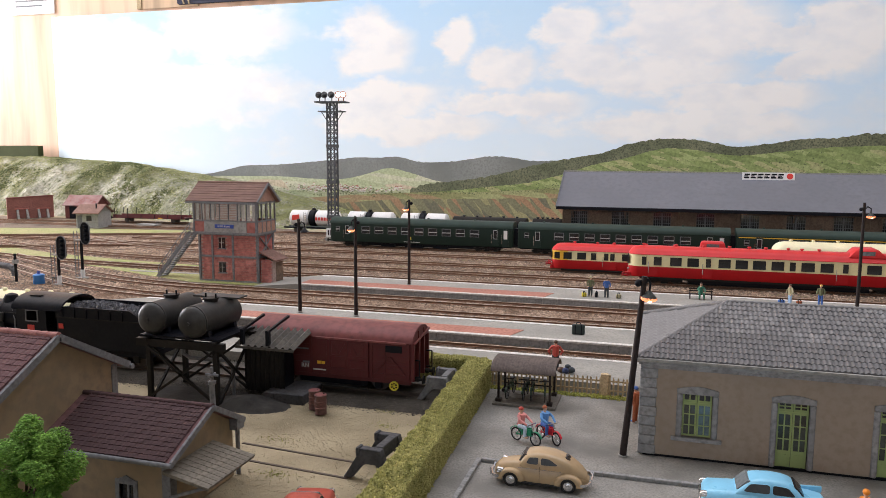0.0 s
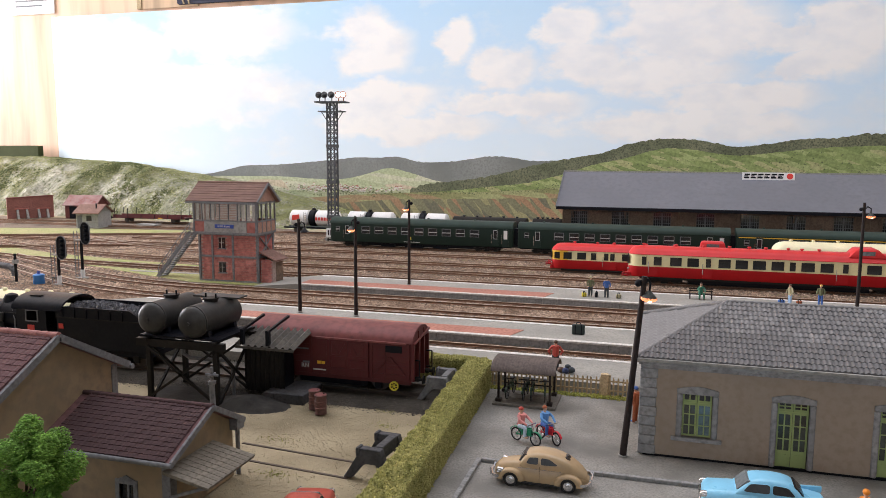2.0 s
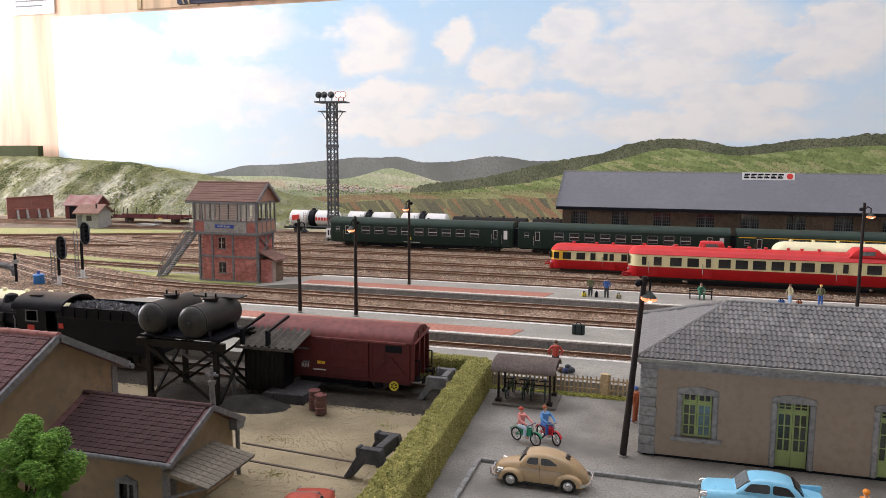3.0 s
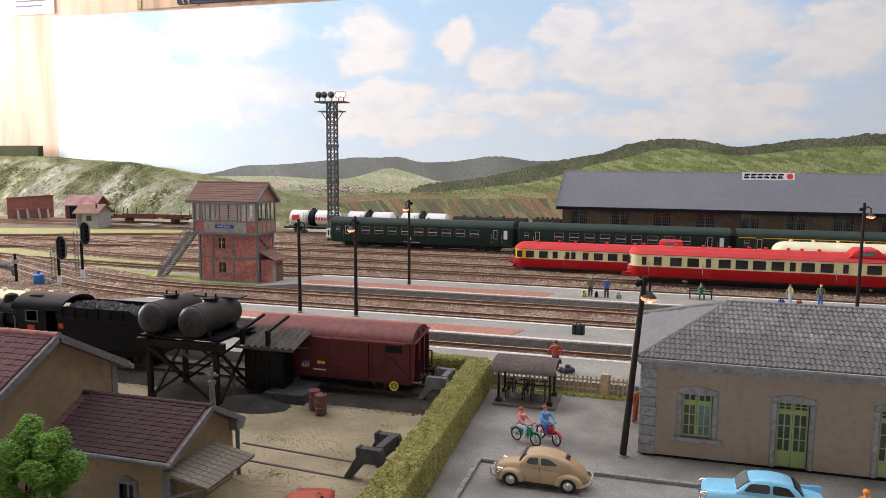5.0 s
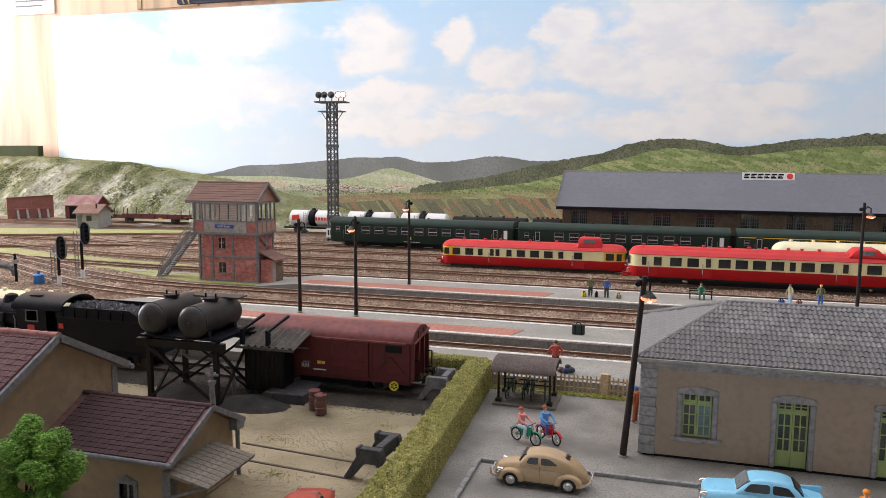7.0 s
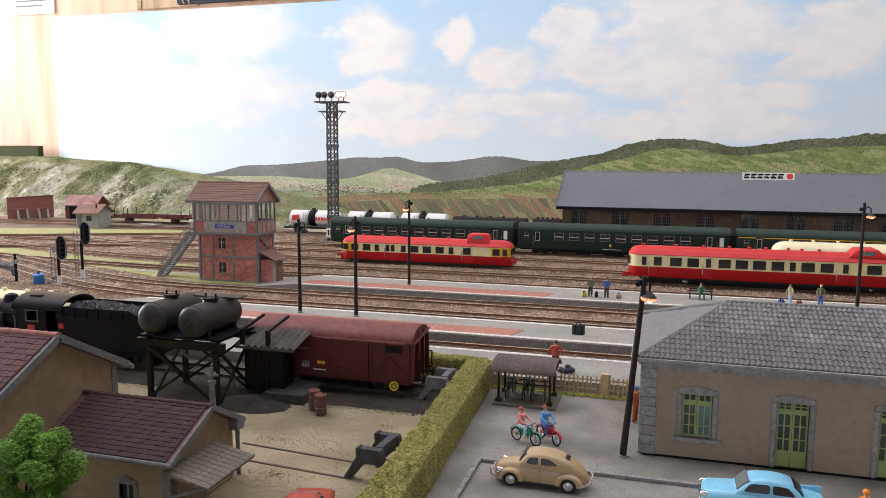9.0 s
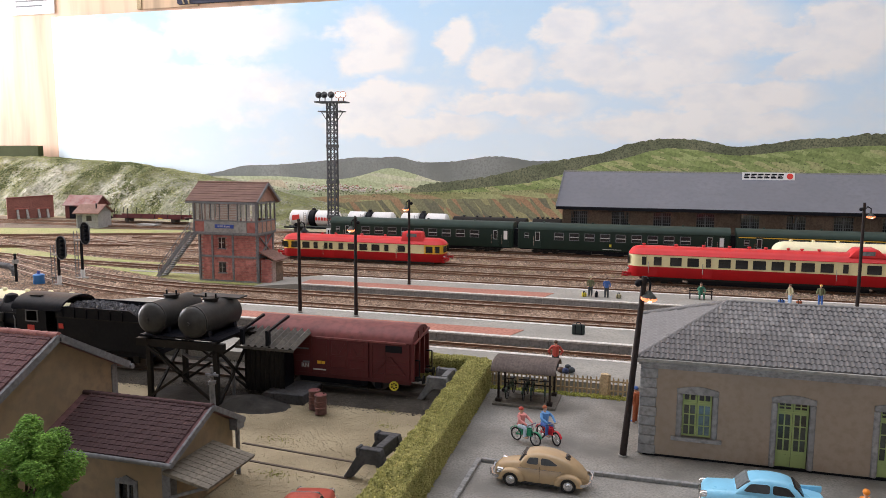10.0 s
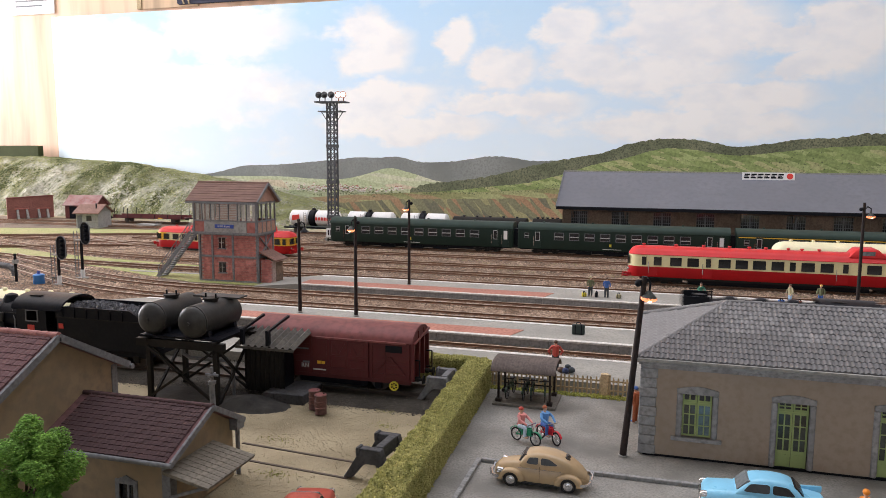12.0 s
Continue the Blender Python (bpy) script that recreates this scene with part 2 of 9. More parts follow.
def raw(name, verts, faces, material, kind="", label="", parent=None, category=""):
    """Many small pieces as one mesh."""
    me = bpy.data.meshes.new(name)
    me.from_pydata((np.asarray(verts, float) * S).tolist(), [], np.asarray(faces).tolist())
    me.materials.append(material)
    ob = new(name, me)
    ob.parent = parent
    return tagged(ob, label, category, "", kind)


def scatter(centres, sizes, base, tris, rng, flat=1.0):
    """Copies a small solid to many places, each turned and stretched by chance."""
    k, nb = len(centres), len(base)
    a = rng.uniform(0, 6.283, k)
    st = rng.uniform(0.7, 1.3, (k, 1, 3)) * sizes[:, None, None] * np.array([1, 1, flat])
    tilt = rng.uniform(-0.5, 0.5, k)
    b = base[None] * st
    y, z = b[..., 1] * np.cos(tilt)[:, None] - b[..., 2] * np.sin(tilt)[:, None], b[..., 1] * np.sin(tilt)[:, None] + b[..., 2] * np.cos(tilt)[:, None]
    x = b[..., 0] * np.cos(a)[:, None] - y * np.sin(a)[:, None]
    y = b[..., 0] * np.sin(a)[:, None] + y * np.cos(a)[:, None]
    v = np.stack([x, y, z], -1) + centres[:, None]
    f = tris[None] + (np.arange(k) * nb)[:, None, None]
    return v.reshape(-1, 3), f.reshape(-1, 3)


OCTA = np.array([(1, 0, 0), (-1, 0, 0), (0, 1, 0), (0, -1, 0), (0, 0, 1), (0, 0, -1)], float)
OCTA_F = np.array([(0, 2, 4), (2, 1, 4), (1, 3, 4), (3, 0, 4), (2, 0, 5), (1, 2, 5), (3, 1, 5), (0, 3, 5)])
rng = np.random.default_rng(7)
N = bmesh.new


# ---- the room ----
def structure(name, bm, material, label, category, bev=0.0):
    return solo(name, bm, material, Matrix(), label, category, kind="structure", bev=bev)


XL, XR, YF, YB, ZF, ZC = -258, 215, -170, 151, -88, 126
M["cinder"] = mat("cinder", (0.034, 0.03, 0.024), (0.065, 0.056, 0.042), 0.95, 0.35, 1.0, fine=20, c3=(0.05, 0.045, 0.038))
M["carpet"] = mat("floor_covering", (0.30, 0.27, 0.24), None, 0.8, 0.1, 0.1)
structure("wall_north", box(N(), XL, XR, YB, YB + 6, ZF, ZC), M["wood_wall"], "salmon-toned plywood wall behind the backdrop", "wall")
bm = N()
box(bm, XL - 6, XL, YF, 55, ZF, ZC), box(bm, XL - 6, XL, 145, YB, ZF, ZC), box(bm, XL - 6, XL, 55, 145, ZF, 5), box(bm, XL - 6, XL, 55, 145, 92, ZC)
structure("wall_west", bm, M["wall_paint"], "pale painted room wall with a window", "wall")
structure("wall_east", box(N(), XR, XR + 6, YF, YB, ZF, ZC), M["wall_paint"], "pale painted room wall", "wall")
# unseen wall; its wide opening is added to hold the front fill lamp
bm = N()
box(bm, XL, -135, YF - 6, YF, ZF, ZC), box(bm, 30, XR, YF - 6, YF, ZF, ZC), box(bm, -135, 30, YF - 6, YF, ZF, 10), box(bm, -135, 30, YF - 6, YF, 102, ZC)
structure("wall_south", bm, M["wall_paint"], "pale painted room wall, unseen, with an opening added for a fill lamp", "wall")
structure("floor", box(N(), XL, XR, YF, YB, ZF - 4, ZF), M["carpet"], "brown floor covering of the room", "floor")
# ceiling opening made up for the added overhead lamp
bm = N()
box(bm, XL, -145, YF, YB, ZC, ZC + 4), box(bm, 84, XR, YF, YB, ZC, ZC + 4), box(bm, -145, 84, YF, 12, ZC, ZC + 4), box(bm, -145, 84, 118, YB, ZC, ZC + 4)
structure("ceiling", bm, M["wall_paint"], "white painted ceiling with an opening added for a fill lamp", "ceiling")

# ---- the layout: ground, beds, platforms ----
structure("ground", box(N(), -230, 150, 8, 150, -1.2, -0.06), M["earth"], "sandy scenic ground of the model railway", "ground")
structure("ballast_bed", box(N(), -200, 130, 53.9, 100, -0.5, 0), M["ballast"], "brown ballast bed of the station tracks", "ballast")
structure("ballast_bed_coach", box(N(), -62, 60, 100.0, 102.6, -0.5, -0.004), M["ballast"], "brown ballast beside the goods hall", "ballast")
structure("ballast_bed_rear", box(N(), -150, -13.6, 109.2, 114.8, -0.5, 0.002), M["ballast"], "brown ballast bed of the rear siding", "ballast")
structure("ballast_bed_front", box(N(), -60, 130, 45, 48.8, -0.5, 0), M["ballast"], "brown ballast between two platforms", "ballast")
structure("ballast_bed_throat", box(N(), -165, -62.1, 100.0, 109.1, -0.5, -0.02), M["ballast"], "brown ballast of the station throat", "ballast")
structure("ballast_bed_rock", box(N(), -165, -60, 114.9, 124, -0.5, -0.02), M["ballast"], "brown ballast before the rock face", "ballast")
structure("cinder_bed", prism(N(), ((34.0, -0.1), (34.9, 0.04), (36.2, 0.06), (39.6, 0.06), (39.6, -0.5), (34.0, -0.5)), "x", -75, -10.6), M["cinder"], "dark cinder bed of the goods siding", "ballast")
structure("parking", box(N(), -9.3, 130, 9, 40, -0.5, 0), M["asphalt"], "grey asphalt station forecourt", "road")
bm = N()
prism(bm, ((-150, 76), (-101, 95.4), (-89, 100.9), (-74, 107.2), (-62, 108.6), (-76, 110), (-96, 107), (-110, 103.5), (-150, 94)), "z", -0.5, 0.03)
structure("grass_rear", bm, M["grass"], "yellow-green grass strip along the rear tracks", "grass")
bm = N()
prism(bm, ((-120, 74.8), (-81, 75.0), (-72, 74.9), (-56, 74.2), (-50, 73.9), (-50, 74.6), (-62, 75.9), (-75.5, 78.3), (-89, 82.7), (-120, 93)), "z", -0.5, 0.03)
structure("grass_middle", bm, M["grass"], "dry grass strip between two tracks", "grass")
bm = N()
prism(bm, ((-65, 71.2), (-59, 69.2), (-52, 66.6), (-45.5, 64.6), (-33, 64.6), (-33, 69.2), (-50, 69.4), (-60, 70.7)), "z", -0.5, 0.04)
structure("grass_front", bm, M["grass"], "green grass verge beside the signal box", "grass")
bm = N()
prism(bm, ((-56, 68.5), (-36, 69.4), (-36, 69.9), (-56, 69.2)), "z", -0.4, 0.07)
structure("footpath", bm, M["concrete"], "pale concrete path behind the signal box", "path")

YS = dict(siding=37.3, front=46.9, second=56.8, first=61.9, d=71.7, c=77.8, b=83.8, a=91.0, coach=97.2, tank=112.0)


RAILS = []


def track(x0, y0, x1, y1, label, bend=None, step=0.62, head="rail_top", side="rail_side"):
    """A track from one end to the other; bend = (x, k, reach): left of x it curves away by k times the square of the way, then runs straight."""
    L = math.hypot(x1 - x0, y1 - y0)
    top = thing("railway_track", at(x0, y0, 0, rz=math.degrees(math.atan2(y1 - y0, x1 - x0))), label, "railway track", "tracks of the station", "structure")
    way = lambda u: max(bend[0] - x0 - u, 0)
    curve = lambda u: bend[1] * (min(way(u), bend[2]) ** 2 + 2 * bend[2] * max(way(u) - bend[2], 0)) if bend else 0.0
    slope = lambda u: -2 * bend[1] * min(way(u), bend[2]) if bend else 0.0
    RAILS.append((x0, x1, lambda x: y0 + (y1 - y0) * (x - x0) / (x1 - x0) + np.array([curve(v) for v in x - x0]), 0.76 / max((x1 - x0) / L, 0.1)))
    us = list(np.arange(0, max(min(bend[0] - x0, L), 0), 1.5)) + [min(bend[0] - x0, L), L] if bend else [0, L]

    def sweep(profile):
        rings = []
        for u in us:
            m = slope(u)
            k = 1 / math.hypot(1, m)
            rings.append([(u - m * k * y, curve(u) + k * y, z) for y, z in profile])
        return loft(N(), rings)

    for y in (-0.76, 0.76):
        r = part("rail", sweep(((y - 0.13, 0.04), (y + 0.13, 0.04), (y + 0.13, 0.07), (y + 0.035, 0.09), (y + 0.035, 0.18), (y + 0.07, 0.2), (y + 0.07, 0.235), (y - 0.07, 0.235), (y - 0.07, 0.2), (y - 0.035, 0.18), (y - 0.035, 0.09), (y - 0.13, 0.07))), M[side], top)
        part("rail_head", sweep(((y - 0.06, 0.236), (y + 0.06, 0.236), (y + 0.06, 0.245), (y - 0.06, 0.245))), M[head], r, "worn running surface")
    n = int(L / step)
    x = (np.arange(n) + 0.5) * step
    y, a = np.array([curve(u) for u in x]), np.arctan([slope(u) for u in x])
    c = np.array([(-0.125, -1.3, 0.0), (0.125, -1.3, 0.0), (0.125, 1.3, 0.0), (-0.125, 1.3, 0.0), (-0.115, -1.29, 0.05), (0.115, -1.29, 0.05), (0.115, 1.29, 0.05), (-0.115, 1.29, 0.05)])
    ca, sa = np.cos(a)[:, None], np.sin(a)[:, None]
    v = np.stack([x[:, None] + c[None, :, 0] * ca - c[None, :, 1] * sa, y[:, None] + c[None, :, 0] * sa + c[None, :, 1] * ca, c[None, :, 2] + 0 * ca], -1)
    q = np.array(((4, 5, 6, 7), (0, 1, 5, 4), (1, 2, 6, 5), (2, 3, 7, 6), (3, 0, 4, 7)))
    raw("sleepers", v.reshape(-1, 3), (q[None] + (np.arange(n) * 8)[:, None, None]).reshape(-1, 4), M["sleeper"], "stuff", "weathered wooden sleepers", top)
    return top


track(-80, YS["siding"], -11.6, YS["siding"], "goods siding with dark rails ending at a buffer stop", head="rail_dark", side="rail_dark")
track(-60, YS["front"], 100, YS["front"], "rusty rails between two platforms")
track(-82, YS["second"], 110, YS["second"], "main line track with rusty rails on brown ballast", (-40, 0.0125, 20))
track(-79, YS["first"], 110, YS["first"], "main line track with rusty rails on brown ballast", (-42, 0.0125, 19))
track(-100, YS["d"], 110, YS["d"], "yard track with bright rail heads on brown ballast", (-52, 0.0035, 60))
track(-92, YS["c"], 110, YS["c"], "yard track with bright rail heads on brown ballast", (-50, 0.0045, 60))
track(-84, YS["b"], 110, YS["b"], "yard track with bright rail heads on brown ballast", (-42.5, 0.0060, 60))
track(-96, YS["a"], 110, YS["a"], "yard track with bright rail heads on brown ballast")
track(-78, YS["coach"], 110, YS["coach"], "yard track under the green coaches")
track(-150, YS["tank"], -14, YS["tank"], "rear siding with tank wagons standing on it")
track(-128, 79.3, -68, 107.0, "ladder track crossing the station throat")
track(-105, 73.4, -66, 91.0, "ladder track crossing the station throat")
track(-150, 112.0, -85, 121.0, "short siding in front of the rock face")
buried = track(-17.6, 27.55, -11.5, 27.0, "short overgrown siding ending at a buffer stop", head="rail_dark", side="rail_dark")
buried.location.z = -0.275 * S


def stones(name, x0, x1, y0, y1, n, size, z=0.0, material="stone", keep=None):
    c = np.stack([rng.uniform(x0, x1, n), rng.uniform(y0, y1, n), np.full(n, z)], -1)
    gap = np.ones(n, bool)
    for xa, xb, line, half in RAILS:
        if min(line(np.array([x0, x1]))) < y1 + 9:
            gap &= (np.abs(np.abs(c[:, 1] - line(c[:, 0])) - half) > 0.15) | (c[:, 0] < xa) | (c[:, 0] > xb)
    if keep:
        gap &= keep(c[:, 0], c[:, 1])
    c = c[gap]
    c[:, 2] += rng.uniform(-0.02, 0.03, len(c))
    v, f = scatter(c, rng.uniform(0.5, 1.35, len(c)) * size, OCTA, OCTA_F, rng, 0.75)
    raw(name, v, f, M[material], "stuff", "loose brown ballast stones" if material == "stone" else "dry green weeds between the rails", category="ballast" if material == "stone" else "grass")


clear = lambda x, y: ~((x < -50) & (np.abs(y - np.interp(x, (-120, -89, -75, -62, -50), (84, 79, 76.6, 75, 74.3))) < np.interp(x, (-120, -89, -75, -50), (9, 3.6, 1.6, 0.3)))) & ~((x < -62) & (y > np.interp(x, (-120, -101, -89, -74, -62), (88, 95.4, 100.9, 107, 108.6)))) & ~((x < -45) & (x > -65) & (y > np.interp(x, (-65, -59, -52, -45), (71, 69.2, 66.6, 64.6))) & (y < np.interp(x, (-65, -60, -50), (71.2, 70.7, 69.4))))
stones("ballast_stones", -50, 6, 54, 63.5, 36000, 0.10)
stones("ballast_stones", -14, 4, 45.1, 48.7, 5200, 0.08)
stones("ballast_stones", -50, 26, 69.5, 100, 52000, 0.095)
stones("ballast_stones", -62, -10, 100, 114, 14000, 0.09)
stones("ballast_stones", -110, -50, 56, 108, 52000, 0.10, keep=clear)
M["weed_moss"] = mat("weed_moss", (0.30, 0.31, 0.10), (0.40, 0.36, 0.16), 0.95, 0.5, 0.0, random_=0.5)
patchy = lambda x, y: np.array([noise.noise((a * 0.16, b * 0.5, 4)) for a, b in zip(x, y)]) > 0.22
stones("weed_tufts", -60, 20, 70, 100, 16000, 0.06, 0.01, "weed_moss", patchy)


# platforms with kerb walls in separate blocks
def platform(name, x0, x1, y0, y1, label, red=None, ramp=True, z=0.6):
    top = thing(name, at(0, 0, 0), label, "platform", kind="structure")
    bm = N()
    if ramp:
        prism(bm, ((x0 - 5, -0.4), (x1, -0.4), (x1, z - 0.02), (x0, z - 0.02), (x0 - 5, 0.05)), "y", y0 + 0.25, y1 - 0.05)
    else:
        box(bm, x0, x1, y0 + 0.25, y1 - 0.05, -0.4, z - 0.02)
    part("surface", bm, M["platform"], top)
    me = to_mesh("kerb_block", box(N(), 0.012, 1.288, 0, 0.26, 0.0, z - 0.11), M["kerb"], 0.012)
    cap = to_mesh("edge_stone", box(N(), 0.006, 1.294, -0.04, 0.42, z - 0.1, z + 0.02), M["white"], 0.012)
    for i in range(int((x1 - x0) / 1.3)):
        shared("kerb_block", me, top, at(x0 + 1.3 * i, y0, 0))
        shared("edge_stone", cap, top, at(x0 + 1.3 * i, y0, 0))
        shared("edge_stone", cap, top, at(x0 + 1.3 * (i + 1), y1, 0, rz=180))
    if red:
        bm = N()
        prism(bm, ((red[0], red[2]), (red[1] - 0.6, red[2]), (red[1], red[3]), (red[0], red[3])), "z", z - 0.05, z + 0.015)
        part("red_paving", bm, M["red_paving"], top, "faded red paved strip")
    return top


platform("platform_rear", -33, 60, 63.7, 69.3, "grey asphalt platform with white edges and a red paved strip", (-33, -9.0, 64.15, 66.3))
platform("platform_middle", -42, 60, 48.8, 53.7, "grey asphalt platform with white edges and a red paved strip", (-42, -9.0, 49.25, 51.2))
bm = N()
box(bm, -40, 60, 40.0, 44.6, -0.4, 0.58)
structure("platform_station", bm, M["platform"], "light grey asphalt platform along the station building", "platform")
bm = N()
for i in range(80):
    box(bm, -40 + 1.25 * i + 0.01, -40 + 1.25 * (i + 1) - 0.01, 44.6, 45.0, -0.3, 0.6)
structure("platform_edge", bm, M["white"], "whitened edge stones of the station platform", "kerb")


# ---- the printed backdrop ----
def sky_material():
    m = bpy.data.materials.new("printed_sky")
    m.use_nodes = True
    n, l = m.node_tree.nodes, m.node_tree.links
    b = n["Principled BSDF"]
    b.inputs["Roughness"].default_value, b.inputs["Specular IOR Level"].default_value = 0.55, 0.25
    tc = n.new("ShaderNodeTexCoord")
    sep = n.new("ShaderNodeSeparateXYZ")
    l.new(tc.outputs["Object"], sep.inputs[0])
    grad = n.new("ShaderNodeMapRange")
    grad.inputs["From Min"].default_value, grad.inputs["From Max"].default_value = 10 * S, 46 * S
    l.new(sep.outputs["Z"], grad.inputs["Value"])
    blue = n.new("ShaderNodeValToRGB")
    blue.color_ramp.elements[0].color, blue.color_ramp.elements[1].color = (0.76, 0.86, 0.94, 1), (0.49, 0.71, 0.91, 1)
    l.new(grad.outputs[0], blue.inputs[0])
    mp = n.new("ShaderNodeMapping")
    mp.inputs["Scale"].default_value = (87 * 0.05, 87 * 0.05, 87 * 0.092)
    l.new(tc.outputs["Object"], mp.inputs["Vector"])
    cl = n.new("ShaderNodeTexNoise")
    cl.inputs["Scale"].default_value, cl.inputs["Detail"].default_value, cl.inputs["Roughness"].default_value = 2.2, 8, 0.55
    l.new(mp.outputs[0], cl.inputs["Vector"])
    bent = n.new("ShaderNodeVectorMath")
    bent.operation = "MULTIPLY_ADD"
    bent.inputs[1].default_value = (12 * S, 0, 9 * S)
    l.new(cl.outputs["Color"], bent.inputs[0])
    l.new(tc.outputs["Object"], bent.inputs[2])
    mass = None
    # the printed clouds: middle and half sizes
    for cx, cz, rx, rz in ((-118, 37, 8, 5), (-94, 40, 15, 6), (-60, 36, 8.5, 6), (-42, 35.5, 4, 3.5), (-19.5, 38, 6.5, 3.6), (3.6, 37, 15, 6.5), (30, 35, 7, 7), (19.6, 34, 8, 3), (-3, 29, 15, 4), (-31.5, 30.5, 7, 3.6),
                           (-59, 25, 13, 3.6), (-104, 27, 26, 6), (-14.8, 31, 6.5, 4.5), (24, 29, 6, 3), (12, 23.6, 13, 3.2), (-30, 23, 14, 2.6), (-52, 19, 18, 3), (4, 19, 20, 3), (-132, 30, 11, 12)):
        off = n.new("ShaderNodeVectorMath")
        off.operation = "SUBTRACT"
        off.inputs[1].default_value = ((cx + 6) * S, 0, (cz + 4.5) * S)
        l.new(bent.outputs[0], off.inputs[0])
        scl = n.new("ShaderNodeVectorMath")
        scl.operation = "MULTIPLY"
        scl.inputs[1].default_value = (1 / (rx * S), 0, 1 / (rz * S))
        l.new(off.outputs[0], scl.inputs[0])
        far = n.new("ShaderNodeVectorMath")
        far.operation = "LENGTH"
        l.new(scl.outputs[0], far.inputs[0])
        near = n.new("ShaderNodeMapRange")
        near.interpolation_type = "SMOOTHSTEP"
        near.inputs["From Min"].default_value, near.inputs["From Max"].default_value = 1.45, 0.55
        l.new(far.outputs["Value"], near.inputs["Value"])
        if mass:
            top = n.new("ShaderNodeMath")
            top.operation = "MAXIMUM"
            l.new(mass, top.inputs[0]), l.new(near.outputs[0], top.inputs[1])
            mass = top.outputs[0]
        else:
            mass = near.outputs[0]
    wisp = n.new("ShaderNodeMath")
    wisp.operation = "MULTIPLY_ADD"
    wisp.inputs[1].default_value = 0.55
    l.new(mass, wisp.inputs[0]), l.new(cl.outputs["Fac"], wisp.inputs[2])
    ramp = n.new("ShaderNodeValToRGB")
    e = ramp.color_ramp.elements
    e[0].position, e[0].color, e[1].position, e[1].color = 0.50, (0, 0, 0, 1), 0.92, (1, 1, 1, 1)
    l.new(wisp.outputs[0], ramp.inputs[0])
    shade = n.new("ShaderNodeTexNoise")
    shade.inputs["Scale"].default_value, shade.inputs["Detail"].default_value = 3.0, 4
    l.new(mp.outputs[0], shade.inputs["Vector"])
    white = n.new("ShaderNodeValToRGB")
    white.color_ramp.elements[0].position, white.color_ramp.elements[1].position = 0.35, 0.6
    white.color_ramp.elements[0].color, white.color_ramp.elements[1].color = (0.80, 0.83, 0.86, 1), (0.90, 0.90, 0.89, 1)
    l.new(shade.outputs["Fac"], white.inputs[0])
    mix = n.new("ShaderNodeMix")
    mix.data_type = "RGBA"
    l.new(ramp.outputs[0], mix.inputs["Factor"])
    l.new(blue.outputs[0], mix.inputs["A"])
    l.new(white.outputs[0], mix.inputs["B"])
    l.new(mix.outputs["Result"], b.inputs["Base Color"])
    return m


def fields_material(name, a, b_, c, d, size, turn):
    """Printed fields: slanting cells in four colours with fine rows."""
    m = bpy.data.materials.new(name)
    m.use_nodes = True
    n, l = m.node_tree.nodes, m.node_tree.links
    bs = n["Principled BSDF"]
    bs.inputs["Roughness"].default_value, bs.inputs["Specular IOR Level"].default_value = 0.6, 0.2
    tc, mp = n.new("ShaderNodeTexCoord"), n.new("ShaderNodeMapping")
    mp.inputs["Rotation"].default_value = (0, radians(turn), 0)
    mp.vector_type = "TEXTURE"
    mp.inputs["Scale"].default_value = (S / size[0], S, S / size[1])
    l.new(tc.outputs["Object"], mp.inputs["Vector"])
    warp = n.new("ShaderNodeTexNoise")
    warp.inputs["Scale"].default_value = 0.8
    l.new(mp.outputs[0], warp.inputs["Vector"])
    addv = n.new("ShaderNodeVectorMath")
    addv.operation = "MULTIPLY_ADD"
    addv.inputs[1].default_value = (0.22, 0, 0.22)
    l.new(warp.outputs["Color"], addv.inputs[0])
    l.new(mp.outputs[0], addv.inputs[2])
    vo = n.new("ShaderNodeTexVoronoi")
    vo.inputs["Scale"].default_value = 1.0
    l.new(addv.outputs[0], vo.inputs["Vector"])
    ramp = n.new("ShaderNodeValToRGB")
    ramp.color_ramp.interpolation = "CONSTANT"
    e = ramp.color_ramp.elements
    e[0].position, e[0].color, e[1].position, e[1].color = 0, (*a, 1), 0.36, (*b_, 1)
    for p, col in ((0.60, c), (0.80, d)):
        x = e.new(p)
        x.color = (*col, 1)
    sep = n.new("ShaderNodeSeparateColor")
    l.new(vo.outputs["Color"], sep.inputs[0])
    l.new(sep.outputs[0], ramp.inputs[0])
    no = n.new("ShaderNodeTexNoise")
    no.inputs["Scale"].default_value, no.inputs["Detail"].default_value = 87 * 2.6, 5
    l.new(tc.outputs["Object"], no.inputs["Vector"])
    mr = n.new("ShaderNodeMapRange")
    mr.inputs["From Min"].default_value, mr.inputs["From Max"].default_value = 0.35, 0.65
    mr.inputs["To Min"].default_value, mr.inputs["To Max"].default_value = 0.8, 1.15
    l.new(no.outputs["Fac"], mr.inputs["Value"])
    hsv = n.new("ShaderNodeHueSaturation")
    l.new(mr.outputs[0], hsv.inputs["Value"])
    l.new(ramp.outputs[0], hsv.inputs["Color"])
    l.new(hsv.outputs[0], bs.inputs["Base Color"])
    return m


backdrop = thing("backdrop", at(0, 0, 0), "printed landscape backdrop with pale cloudy sky and hills", "backdrop", kind="structure")
M["sky_print"] = sky_material()
part("sky_sheet", box(N(), -141, -38.4, 149.6, 150.0, -1, 45.2), M["sky_print"], backdrop)
part("sky_sheet", box(N(), -38.4, 90, 149.58, 149.98, -1, 46.5), M["sky_print"], backdrop)


